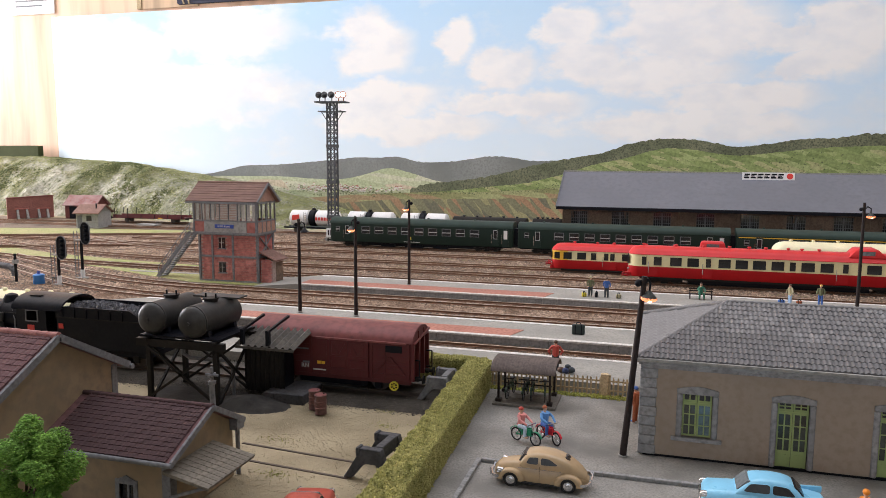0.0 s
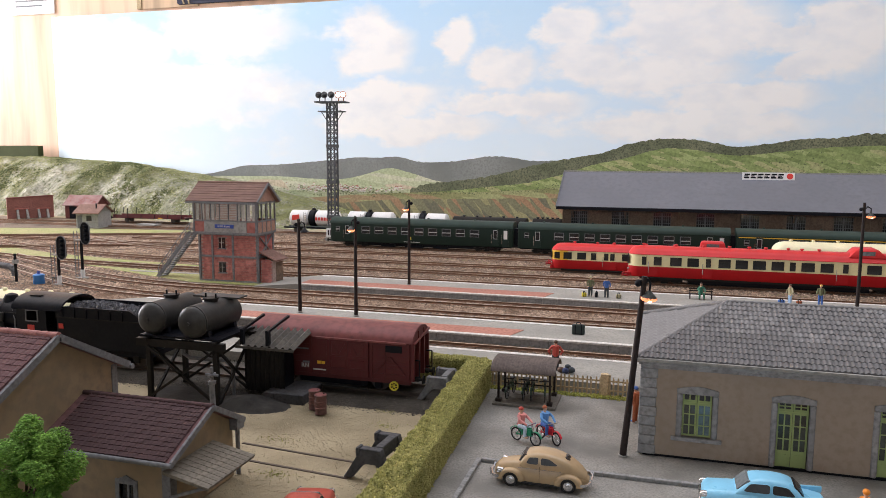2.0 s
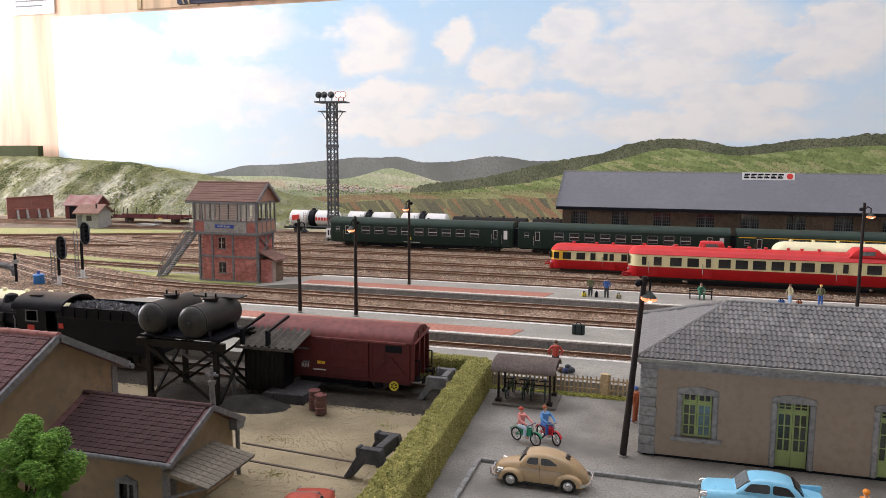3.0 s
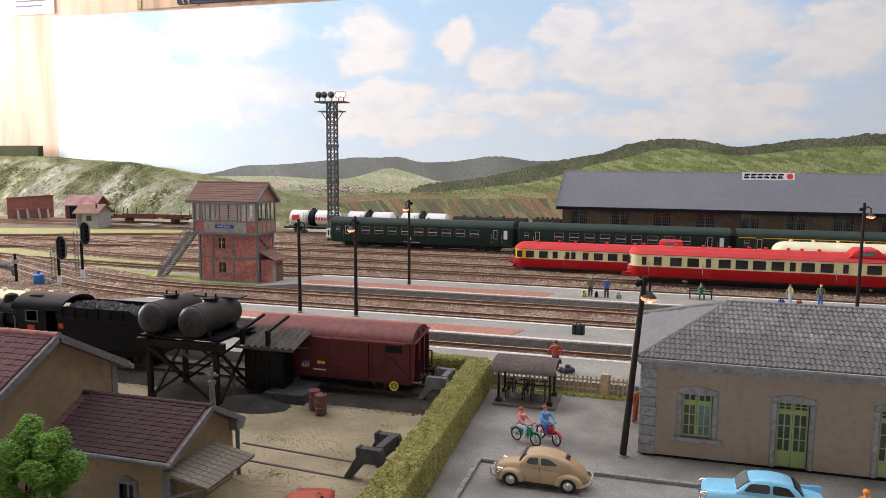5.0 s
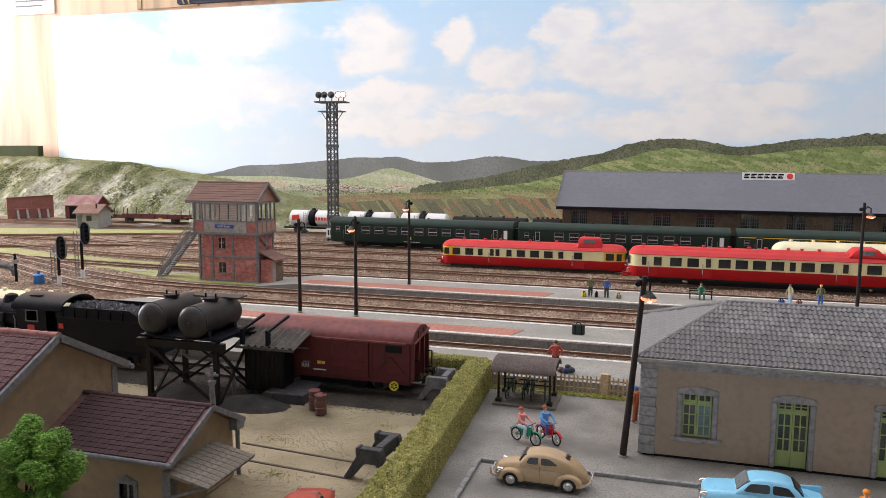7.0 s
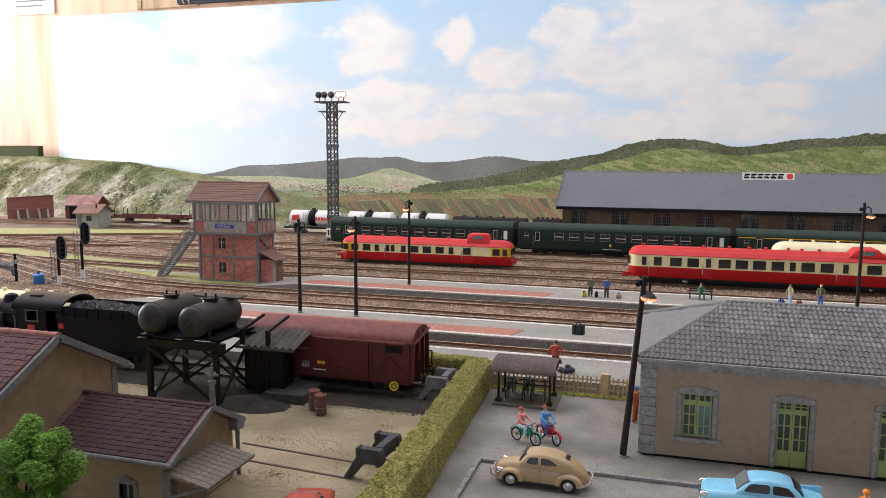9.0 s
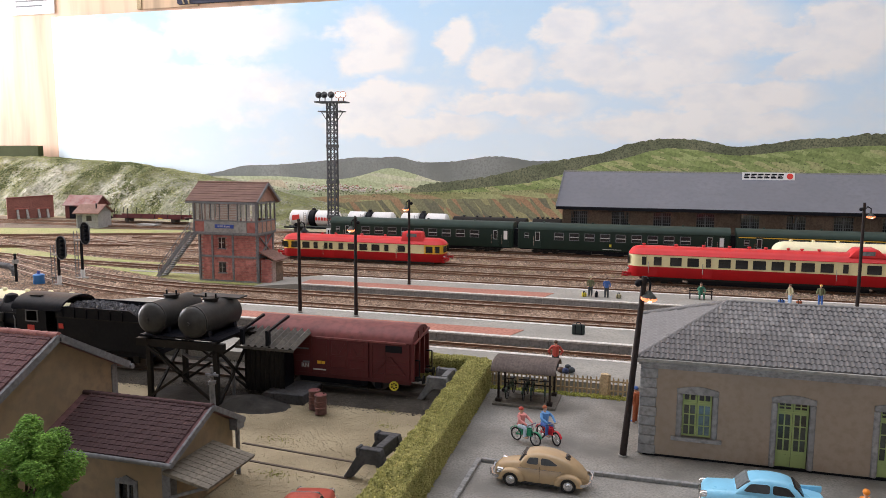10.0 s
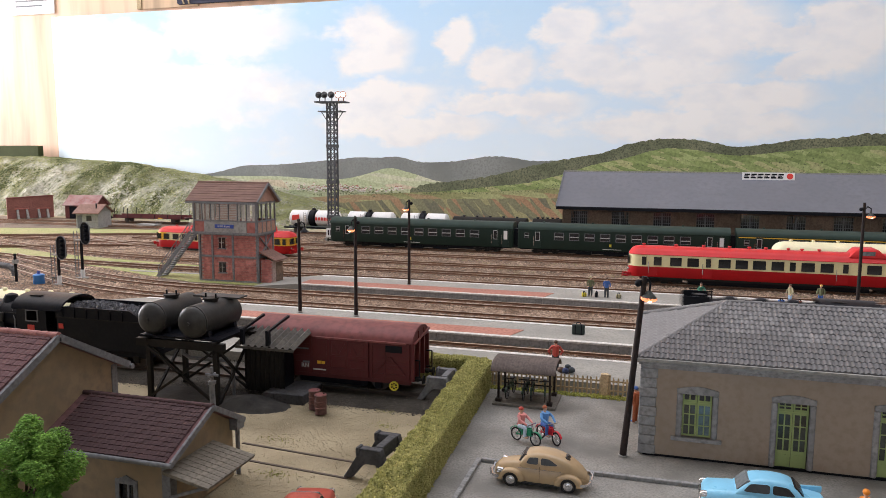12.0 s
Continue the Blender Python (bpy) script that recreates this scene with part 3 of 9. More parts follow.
def outline(points, rough_, seed):
    """A hill line through a few summits and dips, smoothed, with a ragged top."""
    xs = np.arange(points[0][0], points[-1][0] + 0.01, 0.5)
    px, pz = zip(*points)
    z = np.interp(xs, px, pz)
    k = np.ones(9) / 9
    z = np.convolve(np.pad(z, 4, mode="edge"), k, "valid")
    return [(x, v + rough_ * (noise.noise((x * 1.3, seed, 0)) + 0.6 * noise.noise((x * 3.7, seed, 1)))) for x, v in zip(xs, z)]


def printed_hill(points, low, depth, rough_, material, seed, label):
    bm = N()
    ol = outline(points, rough_, seed)
    a = [bm.verts.new((x, 149.58 - depth, low)) for x, z in ol]
    b = [bm.verts.new((x, 149.58 - depth, z)) for x, z in ol]
    for i in range(len(ol) - 1):
        bm.faces.new((a[i], a[i + 1], b[i + 1], b[i]))
    part("printed_hill", bm, material, backdrop, label)


far_forest = mat("printed_far_forest", (0.25, 0.26, 0.25), (0.165, 0.175, 0.165), 0.6, 0.10, 0, fine=26, c3=(0.165, 0.175, 0.165))
forest = mat("printed_forest", (0.105, 0.12, 0.065), (0.20, 0.205, 0.125), 0.6, 0.22, 0, fine=14, c3=(0.045, 0.052, 0.033))
meadow = fields_material("printed_meadow", (0.25, 0.31, 0.12), (0.33, 0.38, 0.165), (0.20, 0.255, 0.095), (0.38, 0.38, 0.19), (0.34, 1.5), 14)
vineyard = fields_material("printed_vineyard", (0.20, 0.195, 0.12), (0.31, 0.29, 0.155), (0.155, 0.15, 0.105), (0.33, 0.205, 0.125), (0.17, 1.0), 48)
slopes = fields_material("printed_slopes", (0.29, 0.29, 0.14), (0.34, 0.35, 0.175), (0.25, 0.255, 0.12), (0.33, 0.24, 0.14), (0.13, 1.1), 8)
plain = fields_material("printed_plain", (0.47, 0.50, 0.33), (0.53, 0.53, 0.39), (0.41, 0.45, 0.28), (0.54, 0.46, 0.34), (0.10, 0.8), 6)
printed_hill(((-125, 6.5), (-98, 8.8), (-90.5, 10.6), (-80.6, 10.9), (-67, 12.1), (-63, 12.6), (-58, 12.4), (-53.6, 12.9), (-49.2, 11.5), (-41.8, 11.7), (-33.5, 13.0), (-29.5, 12.7), (-25.4, 11.9), (-18.7, 12.2), (-5, 11)), -1, 0.05, 0.14, far_forest, 1, "grey-green wooded far ridge")
printed_hill(((-125, 8.0), (-80.7, 8.3), (-72.5, 7.8), (-65.8, 7.8), (-59.3, 9.4), (-56, 10.6), (-53.6, 10.1), (-49.2, 8.9), (-44.9, 7.6), (-30, 6.8), (0, 6)), -1, 0.10, 0.08, plain, 2, "pale green plain with a vine-clad knoll")
printed_hill(((-51, 5.6), (-49, 6.9), (-43, 7.6), (-38.2, 8.1), (-30, 9.7), (-26.6, 10.8), (-18.7, 12.4), (-10.6, 13.7), (-8, 15.1), (-2.7, 16.2), (2.4, 16.4), (7.5, 15.9), (12.5, 14.7), (16.3, 15.1), (24.8, 16.4), (31.2, 16.4), (32.4, 17.2), (60, 17), (88, 15)), -1, 0.15, 0.32, forest, 3, "dark wooded ridge")
printed_hill(((-52, 5.0), (-41.8, 5.8), (-33.5, 6.8), (-26.5, 7.5), (-18.6, 9.5), (-13.2, 11.4), (-7.9, 12.4), (-2.7, 14.0), (0.4, 14.7), (5.5, 14.3), (11.5, 13.2), (15.4, 13.3), (26.7, 14.7), (37.4, 15.1), (60, 14), (88, 13)), -1, 0.20, 0.16, meadow, 4, "green meadow slopes with hedges")
printed_hill(((-100, 3.0), (-76, 3.6), (-62, 4.7), (-50, 5.3), (-38, 5.5), (-26, 6.2), (-12, 7.6), (0, 8), (88, 8)), -1, 0.25, 0.10, slopes, 6, "olive slopes with rust-red plots")
printed_hill(((-100, 1.6), (-75, 2.0), (-67, 2.7), (-54, 3.8), (-42, 4.1), (-30, 4.4), (-18, 4.7), (0, 5), (88, 5)), -1, 0.30, 0.06, vineyard, 5, "striped vineyards in brown and green")
n = 130
c = np.stack([rng.normal(-67, 6.0, n), 149.1 + np.arange(n) * 0.0005, 5.85 + rng.normal(0, 0.36, n)], -1)
c[:10, 0], c[:10, 2] = rng.normal(-53.6, 0.8, 10), 6.2 + rng.normal(0, 0.2, 10)
for nm, col, dz, sz in (("village_walls", (0.84, 0.80, 0.73), 0, 0.25), ("village_roofs", (0.50, 0.24, 0.17), 0.19, 0.17)):
    sq = np.array([(-1, 0, -0.5), (1, 0, -0.5), (1, 0, 0.5), (-1, 0, 0.5)]) * sz
    v = c[:, None] + sq[None] + np.array([0, -0.0002 if dz else 0, dz])
    raw(nm, v.reshape(-1, 3), np.arange(n * 4).reshape(-1, 4), mat(nm, col, None, 0.6, 2, 0, random_=0.3), "stuff", "printed village houses", backdrop)

n = 900
x = rng.uniform(-50, 60, n)
base = np.interp(x, (-50, -36, -20, 0, 80), (4.9, 5.2, 6.0, 9, 9.5))
c = np.stack([x, 149.0 + np.arange(n) * 0.00012, base + rng.uniform(0, 1, n) ** 1.3 * np.interp(x, (-50, -20, 0, 80), (0.8, 2.2, 5.0, 5.0))], -1)
hexa = np.array([(math.cos(a) * 0.9, 0, math.sin(a) * 0.6) for a in (0, 1.05, 2.09, 3.14, 4.19, 5.24)])
v = c[:, None] + hexa[None] * rng.uniform(0.05, 0.2, (n, 1, 1)) * rng.uniform(0.6, 1.4, (n, 6, 1))
k = n // 3
c2 = np.stack([rng.normal(-66, 8, k), 149.14 + np.arange(k) * 0.0001, 5.5 + rng.normal(0, 0.5, k)], -1)
v = np.concatenate([v, c2[:, None] + hexa[None] * rng.uniform(0.08, 0.25, (k, 1, 1)) * rng.uniform(0.6, 1.4, (k, 6, 1))])
n += k
raw("printed_trees", v.reshape(-1, 3), np.arange(n * 6).reshape(-1, 6), mat("printed_trees", (0.13, 0.16, 0.07), (0.17, 0.20, 0.085), 0.6, 2, 0, random_=0.4), "stuff", "printed trees and hedgerows", backdrop)


# ---- the rocky hill ----
def hill_height(x, y):
    crest = np.interp(x, (-230, -142, -118, -103, -92, -78, -66, -58), (12.8, 12.2, 10.9, 8.9, 7.2, 4.6, 1.7, -0.4))
    foot = np.interp(x, (-230, -140, -110, -90, -58), (121, 126, 129.5, 126, 116))
    s = min(max((y - foot) / (145 - foot), 0), 1)
    rise = s ** 0.62 * (1.08 - 0.08 * s)
    v = Vector((x * 0.22, y * 0.22, 0))
    gully = noise.noise((x * 0.33, y * 0.05, 7)) * 0.9 + noise.noise((x * 0.9, y * 0.12, 2)) * 0.45
    rough_ = (noise.fractal(v, 1.0, 2.0, 5) * 0.7 + gully) * min(s * 5, 1) * (1 - 0.75 * s ** 3)
    return crest * rise + rough_ - 0.1


bm = N()
gx, gy = np.arange(-225, -57, 0.6), np.arange(114, 149.7, 0.6)
grid = [[bm.verts.new((x, y, hill_height(x, y))) for y in gy] for x in gx]
for i in range(len(gx) - 1):
    for j in range(len(gy) - 1):
        bm.faces.new((grid[i][j], grid[i + 1][j], grid[i + 1][j + 1], grid[i][j + 1]))
hill = structure("hill", bm, M["hill"], "scrubby rocky hillside with pale grey-green scatter", "hill")
def tufts(name, n, size, material, label, want):
    c = []
    while len(c) < n:
        x, y = rng.uniform(-165, -60), rng.uniform(116, 148)
        h = hill_height(x, y)
        if h > 0.2 and want(x, y) + rng.uniform(-0.35, 0.35) > 0:
            c.append((x, y, h + 0.03))
    c = np.array(c)
    v, f = scatter(c, rng.uniform(0.4, 1.3, len(c)) * size, OCTA, OCTA_F, rng, 0.9)
    raw(name, v, f, material, "stuff", label, category="bush")


clump = lambda x, y: noise.noise((x * 0.12, y * 0.05, 3)) + 0.6 * noise.noise((x * 0.4, y * 0.3, 5))
M["scrub"] = mat("scrub", (0.20, 0.22, 0.09), (0.34, 0.34, 0.17), 0.95, 0.2, 0.0, random_=0.55)
M["rock_chip"] = mat("rock_chip", (0.52, 0.50, 0.43), (0.36, 0.355, 0.28), 0.95, 0.3, 0.0, random_=0.35)
M["dark_scrub"] = mat("dark_scrub", (0.075, 0.095, 0.03), (0.12, 0.14, 0.05), 0.95, 0.3, 0.0, random_=0.5)
tufts("rock_chips", 9000, 0.13, M["rock_chip"], "pale limestone chips on the rock face", lambda x, y: -clump(x, y) + 0.02 - max(y - 143.5, 0))
tufts("scrub", 26000, 0.13, M["scrub"], "dry green scrub tufts on the hill", lambda x, y: clump(x, y) + max(y - 141, 0) * 0.25)
tufts("dark_scrub", 9000, 0.17, M["dark_scrub"], "dark green bushes in the gullies", lambda x, y: clump(x, y) - 0.42 - (1 if x > -84 else 0))


# ---- rolling stock ----
def plan(L, W, r, bulge, inset=0.0, n=6):
    """Plan of a vehicle body from x=0 to x=L: a rectangle with round corners and bowed ends."""
    h, r = W / 2 - inset, max(r - inset * 0.5, 0.05)
    out = []
    for cx, cy, a0 in ((L - inset - r - bulge, h - r, 0), (inset + r + bulge, h - r, 90), (inset + r + bulge, -(h - r), 180), (L - inset - r - bulge, -(h - r), 270)):
        for i in range(n + 1):
            a = radians(a0 + 90 * i / n)
            x, y = cx + r * math.cos(a), cy + r * math.sin(a)
            b = bulge * (1 - (y / h) ** 2)
            out.append((x + (b if cx > L / 2 else -b), y))
    return out


def body_band(bm, L, W, r, bulge, levels):
    loft(bm, [[(x, y, z) for x, y in plan(L, W, r, bulge, i)] for z, i in levels])
    return bm


def end_band(bm, L, W, r, bulge, x0, x1, z0, z1, inset=-0.012):
    """A strip that wraps one end of a body."""
    pts = [p for p in plan(L, W, r, bulge, inset, 10)]
    keep = [p for p in pts if x0 <= p[0] <= x1]
    if x0 > L / 2:
        keep = sorted(keep, key=lambda p: math.atan2(p[1], p[0] - (L - 3)))
        keep = [(x0, keep[0][1])] + keep + [(x0, keep[-1][1])]
    else:
        keep = sorted(keep, key=lambda p: math.atan2(p[1], 3 - p[0]))
        keep = [(x1, keep[0][1])] + keep + [(x1, keep[-1][1])]
    loft(bm, [[(x, y, z0) for x, y in keep], [(x, y, z1) for x, y in keep]], closed=False)
    return bm


WINDOW_MESHES = {}


def vehicle_window(parent, x0, x1, z0, z1, side, pane="pane", frame_m="dark_metal", bars=True, bar_m=None):
    """A framed window let into a body's side, which lies at y = side."""
    w, h, o = x1 - x0, z1 - z0, math.copysign(0.014, side)
    key = (round(w, 2), round(h, 2), side > 0, pane, frame_m, bars, bar_m)
    if key not in WINDOW_MESHES:
        a, b = N(), N()
        t = 0.06
        for q in ((0, w, 0, t), (0, w, h - t, h), (0, t, t, h - t), (w - t, w, t, h - t)):
            box(a, q[0], q[1], -0.025, 0.025, q[2], q[3])
        c = N()
        # pale sash bar, thickened to stand in for reflections in the pane
        if bar_m:
            box(c, t, w - t, -0.03, 0.03, h * 0.40, h * 0.40 + 0.11)
        elif bars:
            box(a, t, w - t, -0.022, 0.022, h * 0.62, h * 0.62 + 0.05)
        box(b, t * 0.5, w - t * 0.5, -0.012, 0.012, t * 0.5, h - t * 0.5)
        WINDOW_MESHES[key] = to_mesh("window", a, M[frame_m]), to_mesh("pane", b, M[pane]), to_mesh("sash_bar", c, M[bar_m or frame_m])
    f, p, sash_gleam = WINDOW_MESHES[key]
    ob = shared("window", f, parent, at(x0, side + o, z0))
    shared("pane", p, ob)
    if bar_m:
        shared("sash_bar", sash_gleam, ob)
    return ob


def bogie(parent, x, gauge=0.76, wb=2.3, r=0.43):
    bm = N()
    for y in (-1.0, 1.0):
        box(bm, x - wb / 2 - 0.55, x + wb / 2 + 0.55, y - 0.08, y + 0.08, 0.5, 0.72)
        box(bm, x - 0.35, x + 0.35, y - 0.12, y + 0.12, 0.34, 0.55)
        for s in (-1, 1):
            box(bm, x + s * wb / 2 - 0.2, x + s * wb / 2 + 0.2, y - 0.13, y + 0.13, 0.42, 0.82)
    box(bm, x - 0.4, x + 0.4, -1.0, 1.0, 0.5, 0.8)
    ob = part("bogie", bm, M["dark_metal"], parent)
    for s in (-1, 1):
        wheelset(ob, x + s * wb / 2, r, gauge)


def wheelset(parent, x, r=0.46, gauge=0.76, m="wheel"):
    bm = N()
    z = 0.245 + r
    cyl(bm, (x, -gauge - 0.1, z), (x, gauge + 0.1, z), 0.08, n=8)
    for y in (-gauge, gauge):
        s = 1 if y > 0 else -1
        lathe(bm, ((r + 0.05, 0), (r + 0.05, 0.3), (r, 0.35), (r, 1)), (x, y - s * 0.09, z), (x, y + s * 0.05, z), 18)
    return part("wheelset", bm, M[m], parent)


def buffers(parent, x, d, z=1.05, m="dark_metal"):
    for y in (-0.87, 0.87):
        bm = N()
        lathe(bm, ((0.13, 0), (0.13, 0.55), (0.08, 0.56), (0.08, 0.88), (0.24, 0.9), (0.24, 1)), (x, y, z), (x + d * 0.6, y, z), 12)
        part("buffer", bm, M[m], parent)


def roof_vents(parent, xs, z, m, r=0.17, y=0.0):
    for x in xs:
        bm = N()
        lathe(bm, ((r * 0.7, 0), (r * 0.7, 0.5), (r * 1.2, 0.55), (r * 0.9, 1)), (x, y, z - 0.04), (x, y, z + 0.2), 10)
        part("roof_vent", bm, M[m], parent)


def railcar(m, L, W, zs, windows, doors, label, roof_m="red_roof", yellow_ends=(), vents=(), kiosk=None, skirt="red", front_pane=True):
    """zs: bottom, top of the red, top of the band, top of the roof."""
    z0, z1, z2, z3 = zs
    ob = thing("railcar", m, label, "railcar")
    part("lower_body", body_band(N(), L, W, 0.75, 0.35, ((z0, 0.06), (z0 + 0.12, 0), (z1, 0))), M[skirt], ob, "glossy red lower panels")
    part("window_band", body_band(N(), L, W, 0.75, 0.35, ((z1, 0.001), (z2, 0.03))), M["cream"], ob, "cream window band")
    k = z3 - z2
    part("roof", body_band(N(), L, W, 0.75, 0.35, ((z2, -0.02), (z2 + 0.06, -0.02), (z2 + 0.10, 0.03), (z2 + 0.45 * k, 0.16), (z2 + 0.75 * k, 0.42), (z2 + 0.93 * k, 0.80), (z3, 1.2))), M[roof_m], ob, "rounded painted roof")
    for x0, x1 in yellow_ends:
        part("warning_panel", end_band(N(), L, W, 0.75, 0.35, x0, x1, z1 + 0.01, z2 - 0.01), M["yellow"], ob, "orange-yellow painted cab end")
    for side in (-W / 2, W / 2):
        for x0, x1 in windows:
            vehicle_window(ob, x0, x1, z1 + 0.13 * (z2 - z1), z2 - 0.16 * (z2 - z1), side, "pane", "dark_metal", x1 - x0 > 0.7)
        for x0, x1 in doors:
            bm = N()
            s = math.copysign(1, side)
            box(bm, x0, x1, min(side, side + s * 0.03), max(side, side + s * 0.03), z0 + 0.12, z1 - 0.005)
            d = part("door", bm, M[skirt], ob)
            bm = N()
            box(bm, x0, x0 + 0.06, min(side, side + s * 0.07), max(side, side + s * 0.07), z1 - 0.6, z1 + 0.5)
            part("handrail", bm, M["chrome"], d)
            part("step", box(N(), x0 - 0.3, x1 + 0.3, side * 1.0 - 0.12, side + 0.12, z0 - 0.1, z0 - 0.03), M["dark_metal"], d)
    for x, s in ((0.0, 1), (L, -1)):
        for y in (-0.62, 0.62):
            bm = N()
            box(bm, x + s * 0.01 - 0.03 * s, x + s * 0.11, y - 0.42, y + 0.42, z1 + 0.2, z2 - 0.12)
            part("windscreen", bm, M["pane"], ob)
            bm = N()
            cyl(bm, (x + s * 0.12, y * 1.2, z1 - 0.35), (x - s * 0.03, y * 1.2, z1 - 0.35), 0.13, n=12)
            part("headlight", bm, M["chrome"], ob)
        part("buffer_beam", box(N(), min(x - s * 0.05, x + s * 0.3), max(x - s * 0.05, x + s * 0.3), -1.1, 1.1, z0 - 0.02, z0 + 0.35), M[skirt], ob)
        buffers(ob, x + s * 0.05, -s, 0.95, "red" if skirt == "red" else "dark_metal")
        bogie(ob, x + s * 3.6)
    part("underframe", box(N(), 5.8, L - 5.8, -1.2, 1.2, 0.36, z0 + 0.08), M["black"], ob)
    part("skirt", box(N(), 1.2, L - 1.2, -W / 2 + 0.04, W / 2 - 0.04, z0 - 0.2, z0 + 0.02), M["dark_metal"], ob, "dark grey skirt strip")
    roof_vents(ob, vents, z3, roof_m)
    if kiosk:
        x0, x1, y0, y1, zt, s0, s1 = kiosk
        bm = N()
        loft(bm, [[(x0 - s0, y0, z3 - 0.35), (x1 + s1, y0, z3 - 0.35), (x1 + s1, y1, z3 - 0.35), (x0 - s0, y1, z3 - 0.35)],
                  [(x0 - 0.1, y0 + 0.06, zt - 0.12), (x1 + 0.1, y0 + 0.06, zt - 0.12), (x1 + 0.1, y1 - 0.06, zt - 0.12), (x0 - 0.1, y1 - 0.06, zt - 0.12)],
                  [(x0 + 0.12, y0 + 0.2, zt), (x1 - 0.12, y0 + 0.2, zt), (x1 - 0.12, y1 - 0.2, zt), (x0 + 0.12, y1 - 0.2, zt)]])
        kb = part("driver_kiosk", bm, M[roof_m], ob, "raised driver's lookout on the roof", 0.04)
        c = (x0 + x1) / 2
        part("kiosk_window", box(N(), c - 0.62, c + 0.62, y0 - 0.0, y0 + 0.1, zt - 0.62, zt - 0.25), M["pane_pale"], kb)
    return ob


railcar_moving = railcar(at(-11.68, YS["b"], 0), 20.9, 2.8, (0.48, 1.46, 2.50, 3.22),
    ((0.45, 1.05), (1.45, 2.35), (2.95, 3.9), (4.45, 5.0), (5.85, 6.3), (6.5, 6.95), (7.75, 8.35), (8.95, 9.9), (10.45, 11.45), (12.0, 13.0), (13.6, 14.15), (15.3, 16.2), (18.75, 19.6), (19.9, 20.45)),
    ((5.7, 7.1), (15.1, 16.4)), "red and cream railcar with yellow cab ends on the yard track", yellow_ends=((-1, 1.9), (18.55, 23)), vents=(2.5, 5.0, 6.8, 10.2, 13.2),
    kiosk=(15.9, 18.0, -1.2, 0.2, 4.0, 0.3, 0.35))
RX = lambda px: -3.0 + (px - 1112) * 7.42 / 138 if px < 1250 else 4.42 + (px - 1250) * 15.88 / 318
railcar_parked = railcar(at(-3.1, YS["c"], 0), 27.6, 2.8, (0.93, 1.98, 3.15, 3.95),
    [(RX(a) + 3.1, RX(b) + 3.1) for a, b in ((1136, 1144), (1157, 1171), (1186, 1206), (1216, 1236), (1248, 1257), (1271, 1293), (1302, 1324), (1333, 1356), (1366, 1388), (1398, 1408), (1418, 1441), (1451, 1473), (1489, 1498), (1529, 1553))] + [(25.6, 26.6)],
    ((2.0, 2.9), (7.1, 8.0), (18.9, 19.9)), "long red and cream railcar parked beside the platform", vents=(1.5, 4.6, 7.2, 9.6, 11.4, 12.9, 14.9, 16.1, 17.6), kiosk=(20.6, 22.3, -1.25, 1.0, 4.45, 0.7, 0.9))
railcar(at(11.0, YS["b"], 0), 24, 2.8, (0.62, 1.9, 3.0, 4.2), [(1.5 + 2.2 * i, 2.9 + 2.2 * i) for i in range(9)], ((8.0, 8.9),),
        "red railcar with a pale cream roof, half hidden", roof_m="light_cream", vents=(1.9, 4.0, 6.3, 8.6, 10.8, 13))
railcar(at(-64.8, 41.6, 0), 27.3, 2.75, (0.6, 1.5, 2.3, 3.1), [(1.5 + 2.2 * i, 2.9 + 2.2 * i) for i in range(10)], ((8.0, 8.9),),
        "pale yellow-roofed railcar standing behind the steam engine", roof_m="light_cream", vents=(20.2, 22.2, 24.2, 26))
track(-80, 41.6, -36.5, 41.6, "bay track beside the goods siding")


M["brake_yellow"] = paint("brake_yellow", (0.80, 0.66, 0.06), 0.6)
M["alu"] = mat("pale_aluminium", (0.55, 0.56, 0.55), None, 0.45, 2, 0, metal=0.2)


